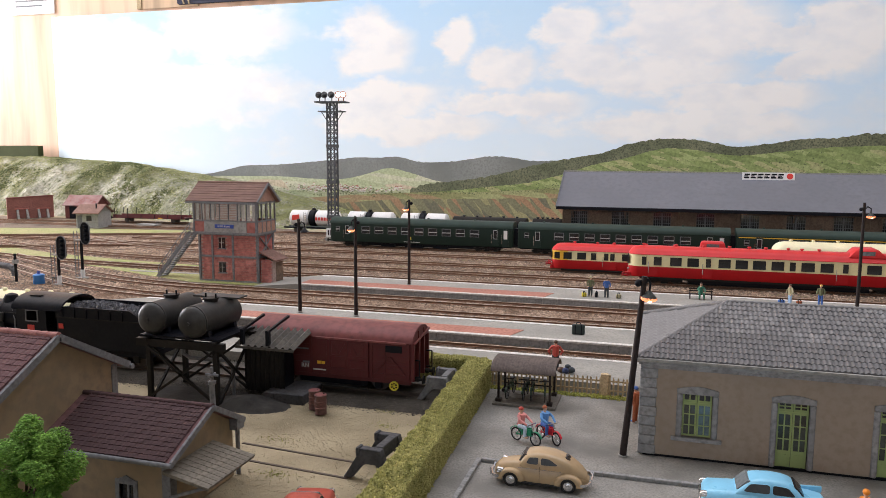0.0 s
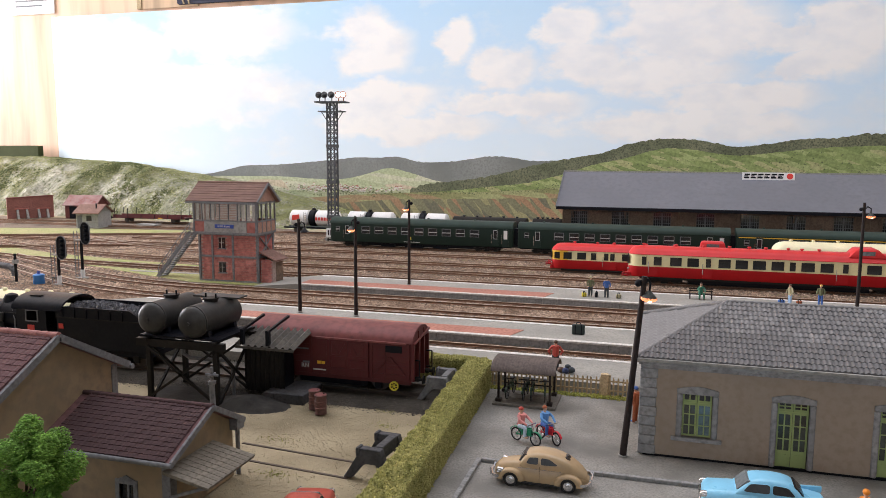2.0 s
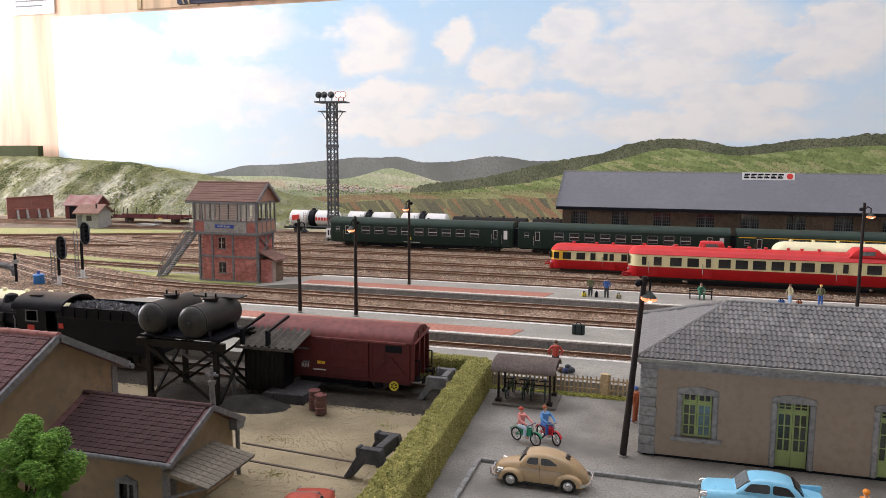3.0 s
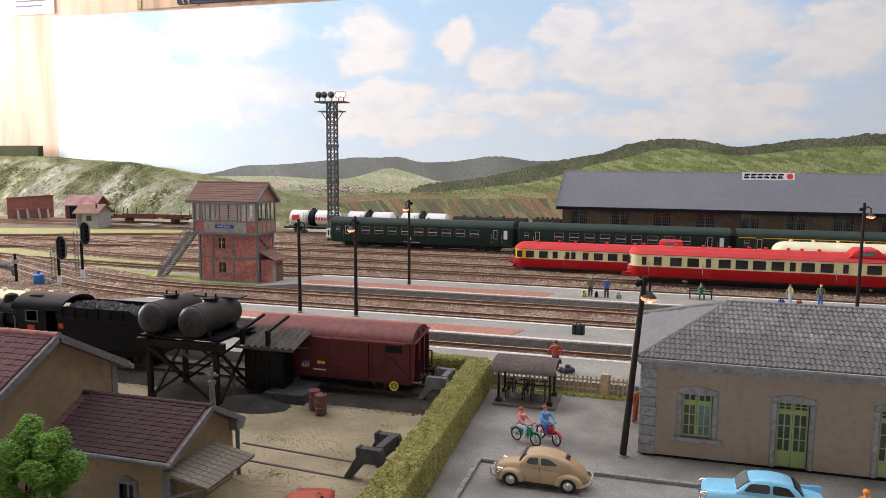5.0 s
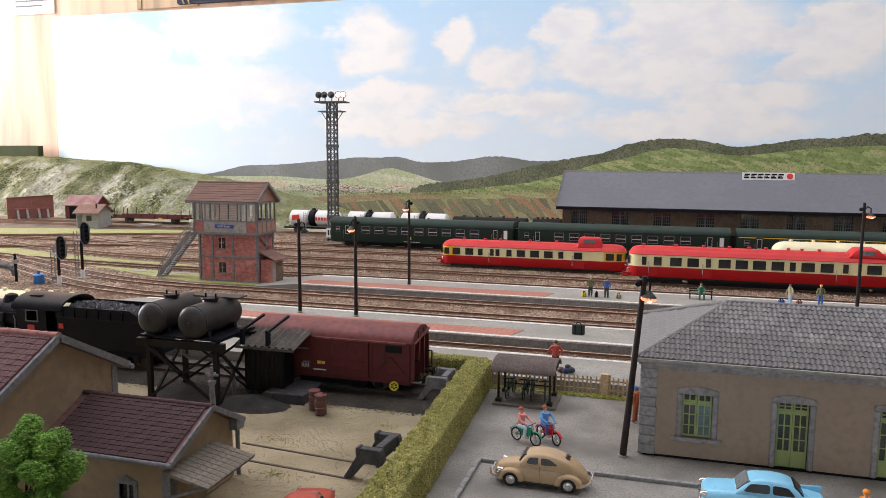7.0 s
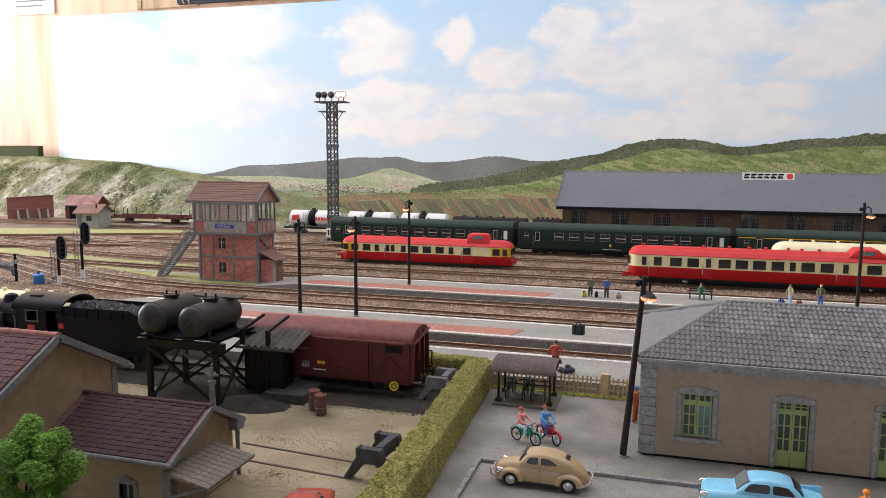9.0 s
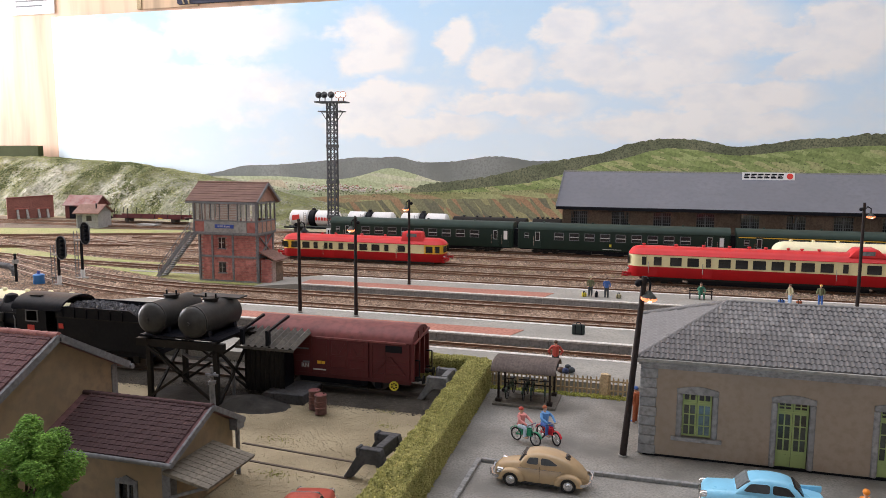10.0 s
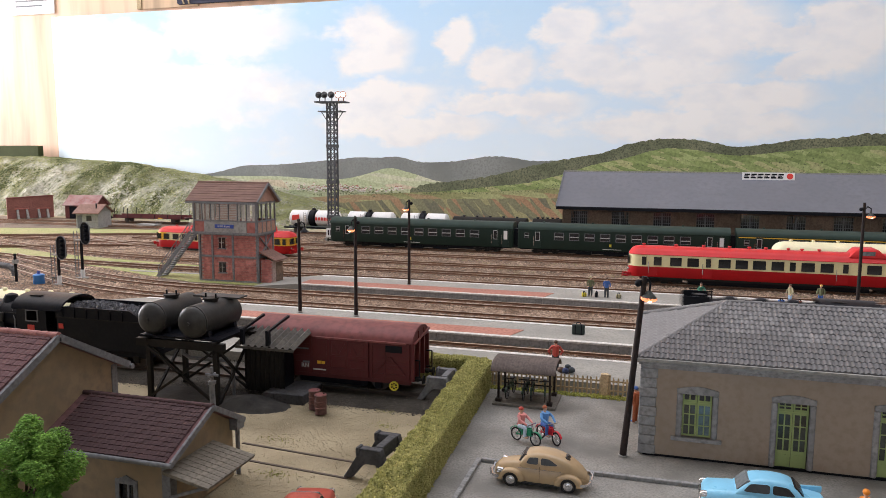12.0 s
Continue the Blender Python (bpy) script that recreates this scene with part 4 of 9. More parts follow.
def coach(x, label, first=False):
    L, W = 26.0, 2.82
    ob = thing("passenger_coach", at(x, YS["coach"], 0), label, "passenger coach", "green coaches in the yard")
    part("body", body_band(N(), L, W, 0.25, 0.0, ((0.95, 0.05), (1.1, 0), (3.42, 0.0))), M["green"], ob, "dark green coach sides")
    part("roof", prism(N(), [(1.44 * math.copysign(abs(math.cos(a)) ** 0.75, math.cos(a)), 3.42 + 0.84 * math.sin(a) ** 0.85) for a in [math.pi * i / 16 for i in range(17)]], "x", 0.02, L - 0.02), M["green_roof"], ob, "dull dark green roof")
    part("underframe", box(N(), 0.3, L - 0.3, -1.1, 1.1, 0.82, 0.96), M["black"], ob)
    part("truss", box(N(), 5.4, L - 5.4, -0.9, 0.9, 0.5, 0.83), M["black"], ob)
    for a, b in ((7.5, 9.5), (11, 13.5), (15, 17)):
        part("battery_box", box(N(), a, b, -1.15, 1.15, 0.4, 0.84), M["black"], ob)
    if first:
        part("class_stripe", box(N(), 0.3, L - 0.3, -W / 2 - 0.012, -W / 2 + 0.01, 3.22, 3.32), M["yellow"], ob, "yellow first-class stripe")
    for side in (-W / 2, W / 2):
        for i in range(9):
            a = 4.75 + 1.93 * i
            vehicle_window(ob, a, a + 1.25, 2.15, 3.12, side, "pane", "frame_grey", True, "alu")
        vehicle_window(ob, 0.9, 1.5, 2.3, 3.0, side, "pane", "frame_grey", True, "alu")
        s = math.copysign(1, side)
        for x0, w in ((2.2, 0.85), (23.2, 0.85), (24.6, 0.8)):
            d = part("door", box(N(), x0, x0 + w, min(side, side + s * 0.03), max(side, side + s * 0.03), 1.05, 3.3), M["green"], ob)
            # last door's pane is painted white to stand for a bright, lit window
            part("door_window", box(N(), x0 + 0.2, x0 + w - 0.2, min(side, side + s * 0.045), max(side, side + s * 0.045), 2.05, 3.1), M["white_paint"] if x0 > 24 else M["pane"], d)
            rim = N()
            for a, b, za, zb in ((x0 + 0.14, x0 + 0.2, 2.0, 3.15), (x0 + w - 0.2, x0 + w - 0.14, 2.0, 3.15), (x0 + 0.2, x0 + w - 0.2, 2.0, 2.06), (x0 + 0.2, x0 + w - 0.2, 3.09, 3.15)):
                box(rim, a, b, min(side, side + s * 0.05), max(side, side + s * 0.05), za, zb)
            part("window_rim", rim, M["alu"], d)
            part("handrail", box(N(), x0 - 0.1, x0 - 0.05, min(side, side + s * 0.1), max(side, side + s * 0.1), 1.4, 2.6), M["chrome"], d)
        part("emblem", box(N(), 11.7, 11.98, side - 0.013, side + 0.013, 1.5, 1.85), M["brake_yellow"], ob, "small yellow emblem")
        part("lettering", box(N(), 10.9, 13.2, side - 0.013, side + 0.013, 1.15, 1.22), M["white"], ob)
    for a in (3.6, L - 3.6):
        bogie(ob, a, wb=2.5)
    for a, s in ((0, -1), (L, 1)):
        buffers(ob, a, s)
        part("gangway", box(N(), min(a, a + s * 0.3), max(a, a + s * 0.3), -0.6, 0.6, 1.1, 3.4), M["black"], ob)
    roof_vents(ob, (3.2, 9.5, 14, 20.5), 4.22, "green_roof", 0.14)
    return ob


coach(-44.5, "dark green passenger coach with chrome-framed windows")
coach(-17.9, "dark green passenger coach in the middle of the rake")
coach(8.7, "dark green first-class coach with a yellow stripe", True)
coach(35.3, "dark green passenger coach at the end of the rake")


def tank_wagon(x, L, label, diamond):
    ob = thing("tank_wagon", at(x, YS["tank"], 0), label, "tank wagon", "white tank wagons")
    part("frame", box(N(), 0, L, -1.2, 1.2, 0.95, 1.2), M["black"], ob)
    r, zc = 1.28, 2.62
    for a, b in ((0.25, L * 0.42), (L * 0.52, L - 0.25)):
        bm = N()
        lathe(bm, ((0.5, 0), (1.0, 0.03), (r, 0.1), (r, 0.9), (1.0, 0.97), (0.5, 1)), (a, 0, zc), (b, 0, zc), 24)
        part("tank", bm, M["white_paint"], ob, "glossy white tank barrel")
    bm = N()
    lathe(bm, ((r * 0.9, 0), (r + 0.05, 0.12), (r + 0.05, 0.88), (r * 0.9, 1)), (L * 0.41, 0, zc), (L * 0.53, 0, zc), 24)
    part("saddle_band", bm, M["black"], ob, "black band round the tank")
    part("dome", lathe(N(), ((0.35, 0), (0.35, 0.7), (0.25, 1)), (L * 0.47, 0, zc + r - 0.05), (L * 0.47, 0, zc + r + 0.35), 12), M["dark_metal"], ob)
    bm = N()
    for s in (-0.2, 0.2):
        bar(bm, (L * 0.36 + s, -1.33, 1.1), (L * 0.36 + s, -1.33, 3.6), 0.06)
    for i in range(8):
        bar(bm, (L * 0.36 - 0.2, -1.33, 1.3 + 0.3 * i), (L * 0.36 + 0.2, -1.33, 1.3 + 0.3 * i), 0.05)
    part("ladder", bm, M["concrete"], ob)
    if diamond:
        bm = N()
        prism(bm, ((1.0, 2.25), (2.3, 2.45), (2.3, 3.25), (1.0, 3.05)), "y", -1.36, -1.27)
        part("placard", bm, M["tank_red"], ob, "red warning panel")
    for i in range(6):
        part("marking", box(N(), L * 0.56 + i * 0.5, L * 0.56 + i * 0.5 + 0.36, -1.33, -1.28, 2.35, 2.85), M["tank_red"], ob)
    for a in (1.4, L - 1.4):
        wheelset(ob, a, 0.42)
    for a, s in ((0, -1), (L, 1)):
        buffers(ob, a, s)
    return ob


tank_wagon(-59.2, 9.2, "white tank wagon with a red placard and black band", True)
tank_wagon(-48.9, 8.4, "white tank wagon half hidden behind green coaches", False)
tank_wagon(-39.8, 8.2, "white tank wagon with a grey dome between wagons", False)


def van(x, L, label):
    ob = thing("covered_wagon", at(x, YS["tank"], 0), label, "goods wagon", "dark vans on the rear siding")
    part("body", box(N(), 0, L, -1.3, 1.3, 1.0, 2.75), M["black"], ob, "", 0.03)
    bm = N()
    prism(bm, [(1.4 * math.cos(a), 2.72 + 0.85 * math.sin(a)) for a in [math.pi * i / 10 for i in range(11)]], "x", -0.1, L + 0.1)
    part("roof", bm, M["dark_metal"], ob)
    roof_vents(ob, [L * (i + 0.7) / 5.4 for i in range(5)], 3.56, "black", 0.24)
    for a in (1.6, L - 1.6):
        wheelset(ob, a)
    for a, s in ((0, -1), (L, 1)):
        buffers(ob, a, s)


van(-30.8, 11.2, "dark grey covered wagon with five roof ventilators")
van(-18.4, 4.0, "short dark covered wagon beside the goods shed")


# covered goods wagon at the buffer stop
def goods_wagon():
    L, W, zb, ze, zt = 9.2, 2.7, 1.0, 3.05, 3.78
    ob = thing("goods_wagon", at(-21.45, YS["siding"], 0), "brown-red covered goods wagon with a curved roof", "goods wagon")
    part("body", box(N(), 0, L, -W / 2, W / 2, zb, ze), M["wagon_red"], ob, "", 0.02)
    arc = [(1.42 * math.cos(math.pi * i / 16), ze - 0.03 + (zt - ze) * math.sin(math.pi * i / 16)) for i in range(17)]
    part("roof", prism(N(), arc, "x", -0.12, L + 0.12), M["wagon_roof"], ob, "curved faded red roof")
    for x in (0.02, L - 0.02):
        s = 1 if x > 5 else -1
        a2 = [(1.37 * math.cos(math.pi * i / 12), ze + (zt - ze - 0.06) * math.sin(math.pi * i / 12)) for i in range(13)]
        part("end_panel", prism(N(), a2, "x", min(x, x + s * 0.14), max(x, x + s * 0.17)), M["wagon_red"], ob)
        for y in (-1.25, -0.45, 0.45, 1.25):
            part("end_post", box(N(), min(x, x + s * 0.17), max(x, x + s * 0.22), y - 0.07, y + 0.07, zb, ze + (0.5 if abs(y) < 1 else 0)), M["wagon_red"], ob)
    for side in (-1, 1):
        y = side * W / 2
        f = lambda d: (min(y, y + side * d), max(y, y + side * d))
        for x in (0.05, 1.2, 2.35, 3.5, 7.0, 7.75, 9.05):
            part("side_post", box(N(), x, x + 0.10, *f(0.07), zb, ze), M["wagon_red"], ob)
        for x0, x1 in ((0.15, 3.45), (7.1, 9.02)):
            for i in range(1, 6):
                part("plank_joint", box(N(), x0, x1, *f(0.022), zb + 0.33 * i, zb + 0.33 * i + 0.29), M["wagon_red"], ob)
        d = part("sliding_door", box(N(), 4.5, 6.9, *f(0.13), zb + 0.05, ze - 0.08), M["wagon_red"], ob, "", 0.01)
        for x in (4.6, 5.65, 6.75):
            part("door_brace", box(N(), x, x + 0.09, *f(0.17), zb + 0.08, ze - 0.1), M["wagon_red"], d)
        for z in (zb + 0.35, zb + 1.0):
            part("door_rib", box(N(), 4.6, 6.8, *f(0.165), z, z + 0.08), M["wagon_red"], d)
        part("door_rail", box(N(), 3.9, 9.0, *f(0.2), ze - 0.07, ze + 0.02), M["wagon_roof"], ob)
        part("vent_flap", box(N(), 7.85, 8.75, *f(0.09), ze - 0.55, ze - 0.2), M["black"], ob, "dark ventilation opening")
        for a, b, za in ((7.2, 8.95, zb + 0.75), (7.2, 8.95, zb + 0.25)):
            part("side_rib", box(N(), a, b, *f(0.06), za, za + 0.07), M["wagon_red"], ob)
        bm = N()
        bar(bm, (7.2, y + side * 0.09, zb + 0.3), (8.0, y + side * 0.09, zb + 1.25), 0.07)
        part("diagonal", bm, M["wagon_red"], ob)
        if side < 0:
            cu = bpy.data.curves.new("lettering", "FONT")
            cu.body, cu.size, cu.extrude = "RN", 0.34 * S, 0.008 * S
            cu.materials.append(M["white"])
            tx = new("lettering", cu)
            tx.parent, tx.matrix_basis = ob, at(2.95, y - 0.03, 1.3, 90)
        for x, z, w, h, m in ((3.9, 1.55, 0.2, 0.16, "yellow"), (4.15, 1.55, 0.2, 0.16, "yellow"), (3.65, 1.2, 0.75, 0.07, "white"), (2.5, 2.3, 0.9, 0.08, "frame_grey"), (0.1, 1.5, 0.3, 0.1, "white"), (3.05, 1.55, 0.4, 0.1, "frame_grey")):
            part("marking", box(N(), x, x + w, *f(0.03), z, z + h), M[m], ob)
        # black underframe box added to darken the space below the wagon
        part("brake_gear", box(N(), 2.6, 6.6, *sorted((side * 0.3, side * 0.85)), 0.38, 0.8), M["black"], ob)
        for a in (4.68, 5.75):
            for z0, z1 in ((zb + 1.15, ze - 0.2), (zb + 0.48, zb + 0.92)):
                part("door_panel", box(N(), a + 0.12, a + 0.92, *f(0.152), z0, z1), M["wagon_red"], d, "", 0.015)
            for g in (-1, 1):
                bm = N()
                bar(bm, (a + 0.52 + g * 0.36, y + side * 0.16, ze - 0.25), (a + 0.52, y + side * 0.16, zb + 1.2), 0.06)
                part("door_strut", bm, M["wagon_red"], d)
        bm = N()
        bar(bm, (8.95, y + side * 0.09, zb + 0.3), (8.1, y + side * 0.09, zb + 1.25), 0.07)
        part("diagonal", bm, M["wagon_red"], ob)
        part("label_frame", box(N(), 0.6, 0.95, *f(0.05), 1.45, 1.7), M["black"], ob)
        part("solebar", box(N(), 0, L, *sorted((y - side * 0.05, y - side * 0.2)), 0.8, 1.0), M["wagon_red"], ob)
        part("footboard", box(N(), 4.2, 6.9, *f(0.25), 0.42, 0.48), M["dark_metal"], ob)
        for xx in (1.8, 7.3):
            bm = N()
            box(bm, xx - 0.18, xx + 0.18, min(side * 0.9, side * 1.12), max(side * 0.9, side * 1.12), 0.4, 1.0)
            for k in range(4):
                bar(bm, (xx - 0.8 + 0.05 * k, side * 1.0, 0.92 - 0.06 * k), (xx + 0.8 - 0.05 * k, side * 1.0, 0.92 - 0.06 * k), 0.1, 0.05)
            part("axle_guard", bm, M["black"], ob)
        bm = N()
        for a in range(6):
            an = math.tau * a / 6
            bar(bm, (8.32, y + side * 0.08, 0.72), (8.32 + 0.19 * math.cos(an), y + side * 0.08, 0.72 + 0.19 * math.sin(an)), 0.045)
        for a in range(20):
            p, q = math.tau * a / 20, math.tau * (a + 1) / 20
            bar(bm, (8.32 + 0.22 * math.cos(p), y + side * 0.08, 0.72 + 0.22 * math.sin(p)), (8.32 + 0.22 * math.cos(q), y + side * 0.08, 0.72 + 0.22 * math.sin(q)), 0.07)
        part("brake_wheel", bm, M["brake_yellow"], ob, "yellow spoked brake wheel")
    for x in (1.8, 7.3):
        wheelset(ob, x, 0.48)
    for a, s in ((0, -1), (L, 1)):
        buffers(ob, a, s, 1.02)
        for y in (-1.1, 1.1):
            bm = N()
            for p, q in (((0.1, 1.2), (0.42, 1.2)), ((0.42, 1.2), (0.42, 2.1)), ((0.42, 2.1), (0.1, 2.1))):
                bar(bm, (a + s * p[0], y, p[1]), (a + s * q[0], y, q[1]), 0.06)
            part("end_handrail", bm, M["black"], ob)
        bm = N()
        bar(bm, (a + s * 0.2, -1.25, 3.0), (a + s * 0.2, 1.25, 3.35), 0.09)
        part("end_brace", bm, M["wagon_roof"], ob)
    return ob


goods_wagon()


# steam engine with its tender, standing on the goods siding
def coal_heap(parent, x0, x1, z, n, seed):
    r = np.random.default_rng(seed)
    x, y = r.uniform(x0, x1, n), r.uniform(-1.1, 1.1, n)
    h = 0.35 * (1 - (y / 1.3) ** 2) * (0.6 + 0.4 * np.sin((x - x0) * 1.1)) + r.uniform(-0.06, 0.06, n)
    v, f = scatter(np.stack([x, y, z + h], -1), r.uniform(0.07, 0.15, n), OCTA, OCTA_F, r)
    raw("coal", v, f, M["coal"], "stuff", "heap of glinting coal", parent)


def tender(parent, x0, L, up=0.0):
    """Tender body from x0 to x0 + L."""
    t = part("tender_body", box(N(), x0, x0 + L, -1.35, 1.35, 1.15, 2.65 + up), M["black"], parent, "black tender tank", 0.05)
    for y in (-1.33, 1.33):
        bm = N()
        prism(bm, ((x0, 2.65 + up), (x0 + L, 2.65 + up), (x0 + L, 2.75 + up), (x0 + L * 0.93, 2.95 + up), (x0 + L * 0.82, 3.3 + up), (x0, 3.3 + up)), "y", y - 0.04, y + 0.04)
        part("coal_board", bm, M["black"], t)
        for i in range(6):
            part("rib", box(N(), x0 + 0.5 + i * 0.85, x0 + 0.58 + i * 0.85, y - 0.1, y + 0.1, 2.66 + up, 3.2 + up), M["black"], t)
        part("moulding", box(N(), x0, x0 + L, y - 0.07, y + 0.07, 2.6 + up, 2.68 + up), M["dark_metal"], t)
    part("coal_floor", box(N(), x0 + 0.1, x0 + L - 0.2, -1.25, 1.25, 2.66 + up, 2.9 + up), M["coal"], t)
    part("number_plate", box(N(), x0 + 0.2, x0 + 0.52, -1.39, -1.34, 1.95 + up, 2.25 + up), M["tank_red"], t, "small red plate")
    coal_heap(t, x0 + 0.3, x0 + L * 0.85, 2.98 + up, 900, 3)
    part("frame", box(N(), x0, x0 + L, -1.2, 1.2, 0.85, 1.15), M["black"], parent)
    for i in range(4):
        wheelset(parent, x0 + 0.9 + i * (L - 1.8) / 3, 0.52)
        for y in (-1.15, 1.15):
            part("axle_box", box(N(), x0 + 0.72 + i * (L - 1.8) / 3, x0 + 1.08 + i * (L - 1.8) / 3, y - 0.08, y + 0.08, 0.55, 0.95), M["dark_metal"], parent)


def holed_panel(x0, x1, z0, z1, a0, a1, b0, b1, y0, y1):
    """A flat panel with one rectangular opening."""
    bm = N()
    v = [[[bm.verts.new((x, y, z)) for x, z in q] for q in (((x0, z0), (x1, z0), (x1, z1), (x0, z1)), ((a0, b0), (a1, b0), (a1, b1), (a0, b1)))] for y in (y0, y1)]
    for i in range(4):
        j = (i + 1) % 4
        bm.faces.new((v[0][0][i], v[0][0][j], v[0][1][j], v[0][1][i])), bm.faces.new((v[1][0][i], v[1][1][i], v[1][1][j], v[1][0][j]))
        bm.faces.new((v[0][0][i], v[1][0][i], v[1][0][j], v[0][0][j])), bm.faces.new((v[0][1][i], v[0][1][j], v[1][1][j], v[1][1][i]))
    return bm


def steam_engine(m, label, deflectors=True, drop=0.0):
    """Faces -x. The front buffer beam is at x = 0."""
    ob = thing("steam_locomotive", m, label, "steam locomotive")
    zc, r = 2.55 - drop, 0.92 - 0.2 * drop
    part("boiler", lathe(N(), ((r * 0.5, 0), (r, 0.01), (r, 0.22), (r + 0.05, 0.221), (r + 0.06, 1)), (1.3, 0, zc), (10.2, 0, zc), 28), M["black"], ob, "black riveted boiler")
    for x in (3.4, 5.0, 6.6, 8.2):
        part("boiler_band", lathe(N(), ((r + 0.09, 0), (r + 0.09, 1)), (x, 0, zc), (x + 0.08, 0, zc), 28), M["dark_metal"], ob)
    part("smokebox_door", lathe(N(), ((0.75, 0), (0.6, 0.6), (0.2, 1)), (1.32, 0, zc), (1.1, 0, zc), 20), M["black"], ob)
    part("chimney", lathe(N(), ((0.42, 0), (0.34, 0.3), (0.34, 0.8), (0.42, 1)), (2.1, 0, 3.35 - drop), (2.1, 0, 4.0 - 1.5 * drop), 16), M["black"], ob)
    for x in (4.2, 6.3, 8.4):
        part("dome", lathe(N(), ((0.5, 0), (0.46, 0.5), (0.35, 0.85), (0.1, 1)), (x, 0, 3.3 - drop), (x, 0, 3.95 - 1.5 * drop), 16), M["black"], ob)
    part("running_board", box(N(), 0.8, 10.4, -1.4, 1.4, 1.72 - 0.6 * drop, 1.8 - 0.6 * drop), M["black"], ob)
    part("frame", box(N(), 0.2, 12.4, -0.62, 0.62, 0.75, 1.72 - 0.7 * drop), M["black"], ob)
    part("buffer_beam", box(N(), 0.0, 0.25, -1.35, 1.35, 0.75, 1.3), M["red"], ob)
    buffers(ob, 0.05, -1)
    for y in (-1.12, 1.12):
        part("cylinder", cyl(N(), (1.2, y, 1.0), (2.5, y, 1.0), 0.36, n=18), M["black"], ob)
        if deflectors:
            part("smoke_deflector", box(N(), 0.9, 2.9, y * 1.16 - 0.03, y * 1.16 + 0.03, 1.8 - drop, 3.5 - 0.8 * drop), M["black"], ob, "", 0.02)
        bm = N()
        bar(bm, (2.5, y * 1.1, 1.0), (6.0, y * 1.1, 1.05), 0.1, 0.16), bar(bm, (4.0, y * 1.05, 0.85), (8.2, y * 1.05, 0.85), 0.08, 0.16)
        part("coupling_rod", bm, M["chrome"], ob)
        bm = N()
        bar(bm, (1.5, y * 0.86, zc + 0.35), (10.2, y * 0.86, zc + 0.35), 0.05)
        part("handrail", bm, M["dark_metal"], ob)
    for x in (4.0, 6.1, 8.2):
        wheelset(ob, x, 0.92, m="black")
    for x in (1.0, 2.6, 10.4):
        wheelset(ob, x, 0.46, m="black")
    cd = 1.55 * drop
    bm = N()
    box(bm, 10.15, 10.25, -1.35, 1.35, 1.3 - cd * 0.5, 3.5 - cd)
    cab = part("cab", bm, M["black"], ob, "black driver's cab with open side windows")
    for y in (-1.4, 1.34):
        part("cab_side", holed_panel(10.2, 12.4, 1.3 - cd * 0.5, 3.42 - cd, 10.95, 11.75, 2.65 - cd, 3.25 - cd, y, y + 0.06), M["black"], cab)
    arc = [(1.5 * math.cos(math.pi * i / 12), 3.36 - cd + 0.78 * math.sin(math.pi * i / 12)) for i in range(13)]
    inner = [(1.42 * math.cos(math.pi * i / 12), 3.30 - cd + 0.74 * math.sin(math.pi * i / 12)) for i in range(13)]
    bm = N()
    loft(bm, [[(x, y, z) for y, z in arc + inner[::-1]] for x in (9.9, 13.6)])
    part("cab_roof", bm, M["black"], cab, "arched black cab roof")
    part("roof_hatch", box(N(), 10.7, 11.5, -0.8, -0.4, 3.98 - cd, 4.1 - cd), M["dark_metal"], cab)
    part("cab_floor", box(N(), 10.2, 12.9, -1.3, 1.3, 1.2 - cd * 0.5, 1.3 - cd * 0.5), M["black"], cab)
    for y in (-1.43, 1.38):
        part("number_plate", box(N(), 11.0, 11.5, y, y + 0.05, 2.05, 2.38), M["tank_red"], cab, "small red plate")
    for y in (-1.44, 1.38):
        bm = N()
        for a, b, c, d in ((10.88, 11.82, 2.58, 2.65), (10.88, 11.82, 3.25, 3.32), (10.88, 10.95, 2.65, 3.25), (11.75, 11.82, 2.65, 3.25)):
            box(bm, a, b, y, y + 0.06, c - cd, d - cd)
        part("window_rim", bm, M["frame_grey"], cab, "grey cab window rim")
    for x in (3.0, 5.4, 7.4, 9.2):
        bm = N()
        for p, q in zip(((x, -0.75, zc + 0.62), (x + 0.4, -0.98, zc), (x + 0.4, -1.0, zc - 0.6)), ((x + 0.4, -0.98, zc), (x + 0.4, -1.0, zc - 0.6), (x + 1.2, -1.05, zc - 0.75))):
            cyl(bm, p, q, 0.05, n=8)
        part("boiler_pipe", bm, M["frame_grey"], ob)
    part("air_pump", lathe(N(), ((0.22, 0), (0.22, 0.45), (0.14, 0.5), (0.22, 0.55), (0.22, 1)), (8.6, -1.15, 1.75 - 0.6 * drop), (8.6, -1.15, 2.9 - drop), 14), M["tank_metal"], ob)
    tender(ob, 13.1, 6.4, 0.35 - 1.5 * drop)
    return ob


engine_parked = steam_engine(at(-47.9, YS["siding"], 0), "black steam locomotive with a coal-filled tender on the siding", False)
# drop lowers this engine so its outline fits the camera's view
engine_moving = steam_engine(at(40, YS["second"], 0), "black steam locomotive running past the station", True, 0.75)

# low wagon in front of the hillside
ob = thing("stake_wagon", at(-99.3, 118.9, 0, rz=3), "empty dark red stake wagon before the rock face", "goods wagon")
part("deck", box(N(), 0, 15, -1.3, 1.3, 1.0, 1.25), M["wagon_red"], ob)
for y in (-1.3, 1.24):
    part("side_board", box(N(), 0, 15, y, y + 0.06, 1.25, 1.65), M["wagon_red"], ob)
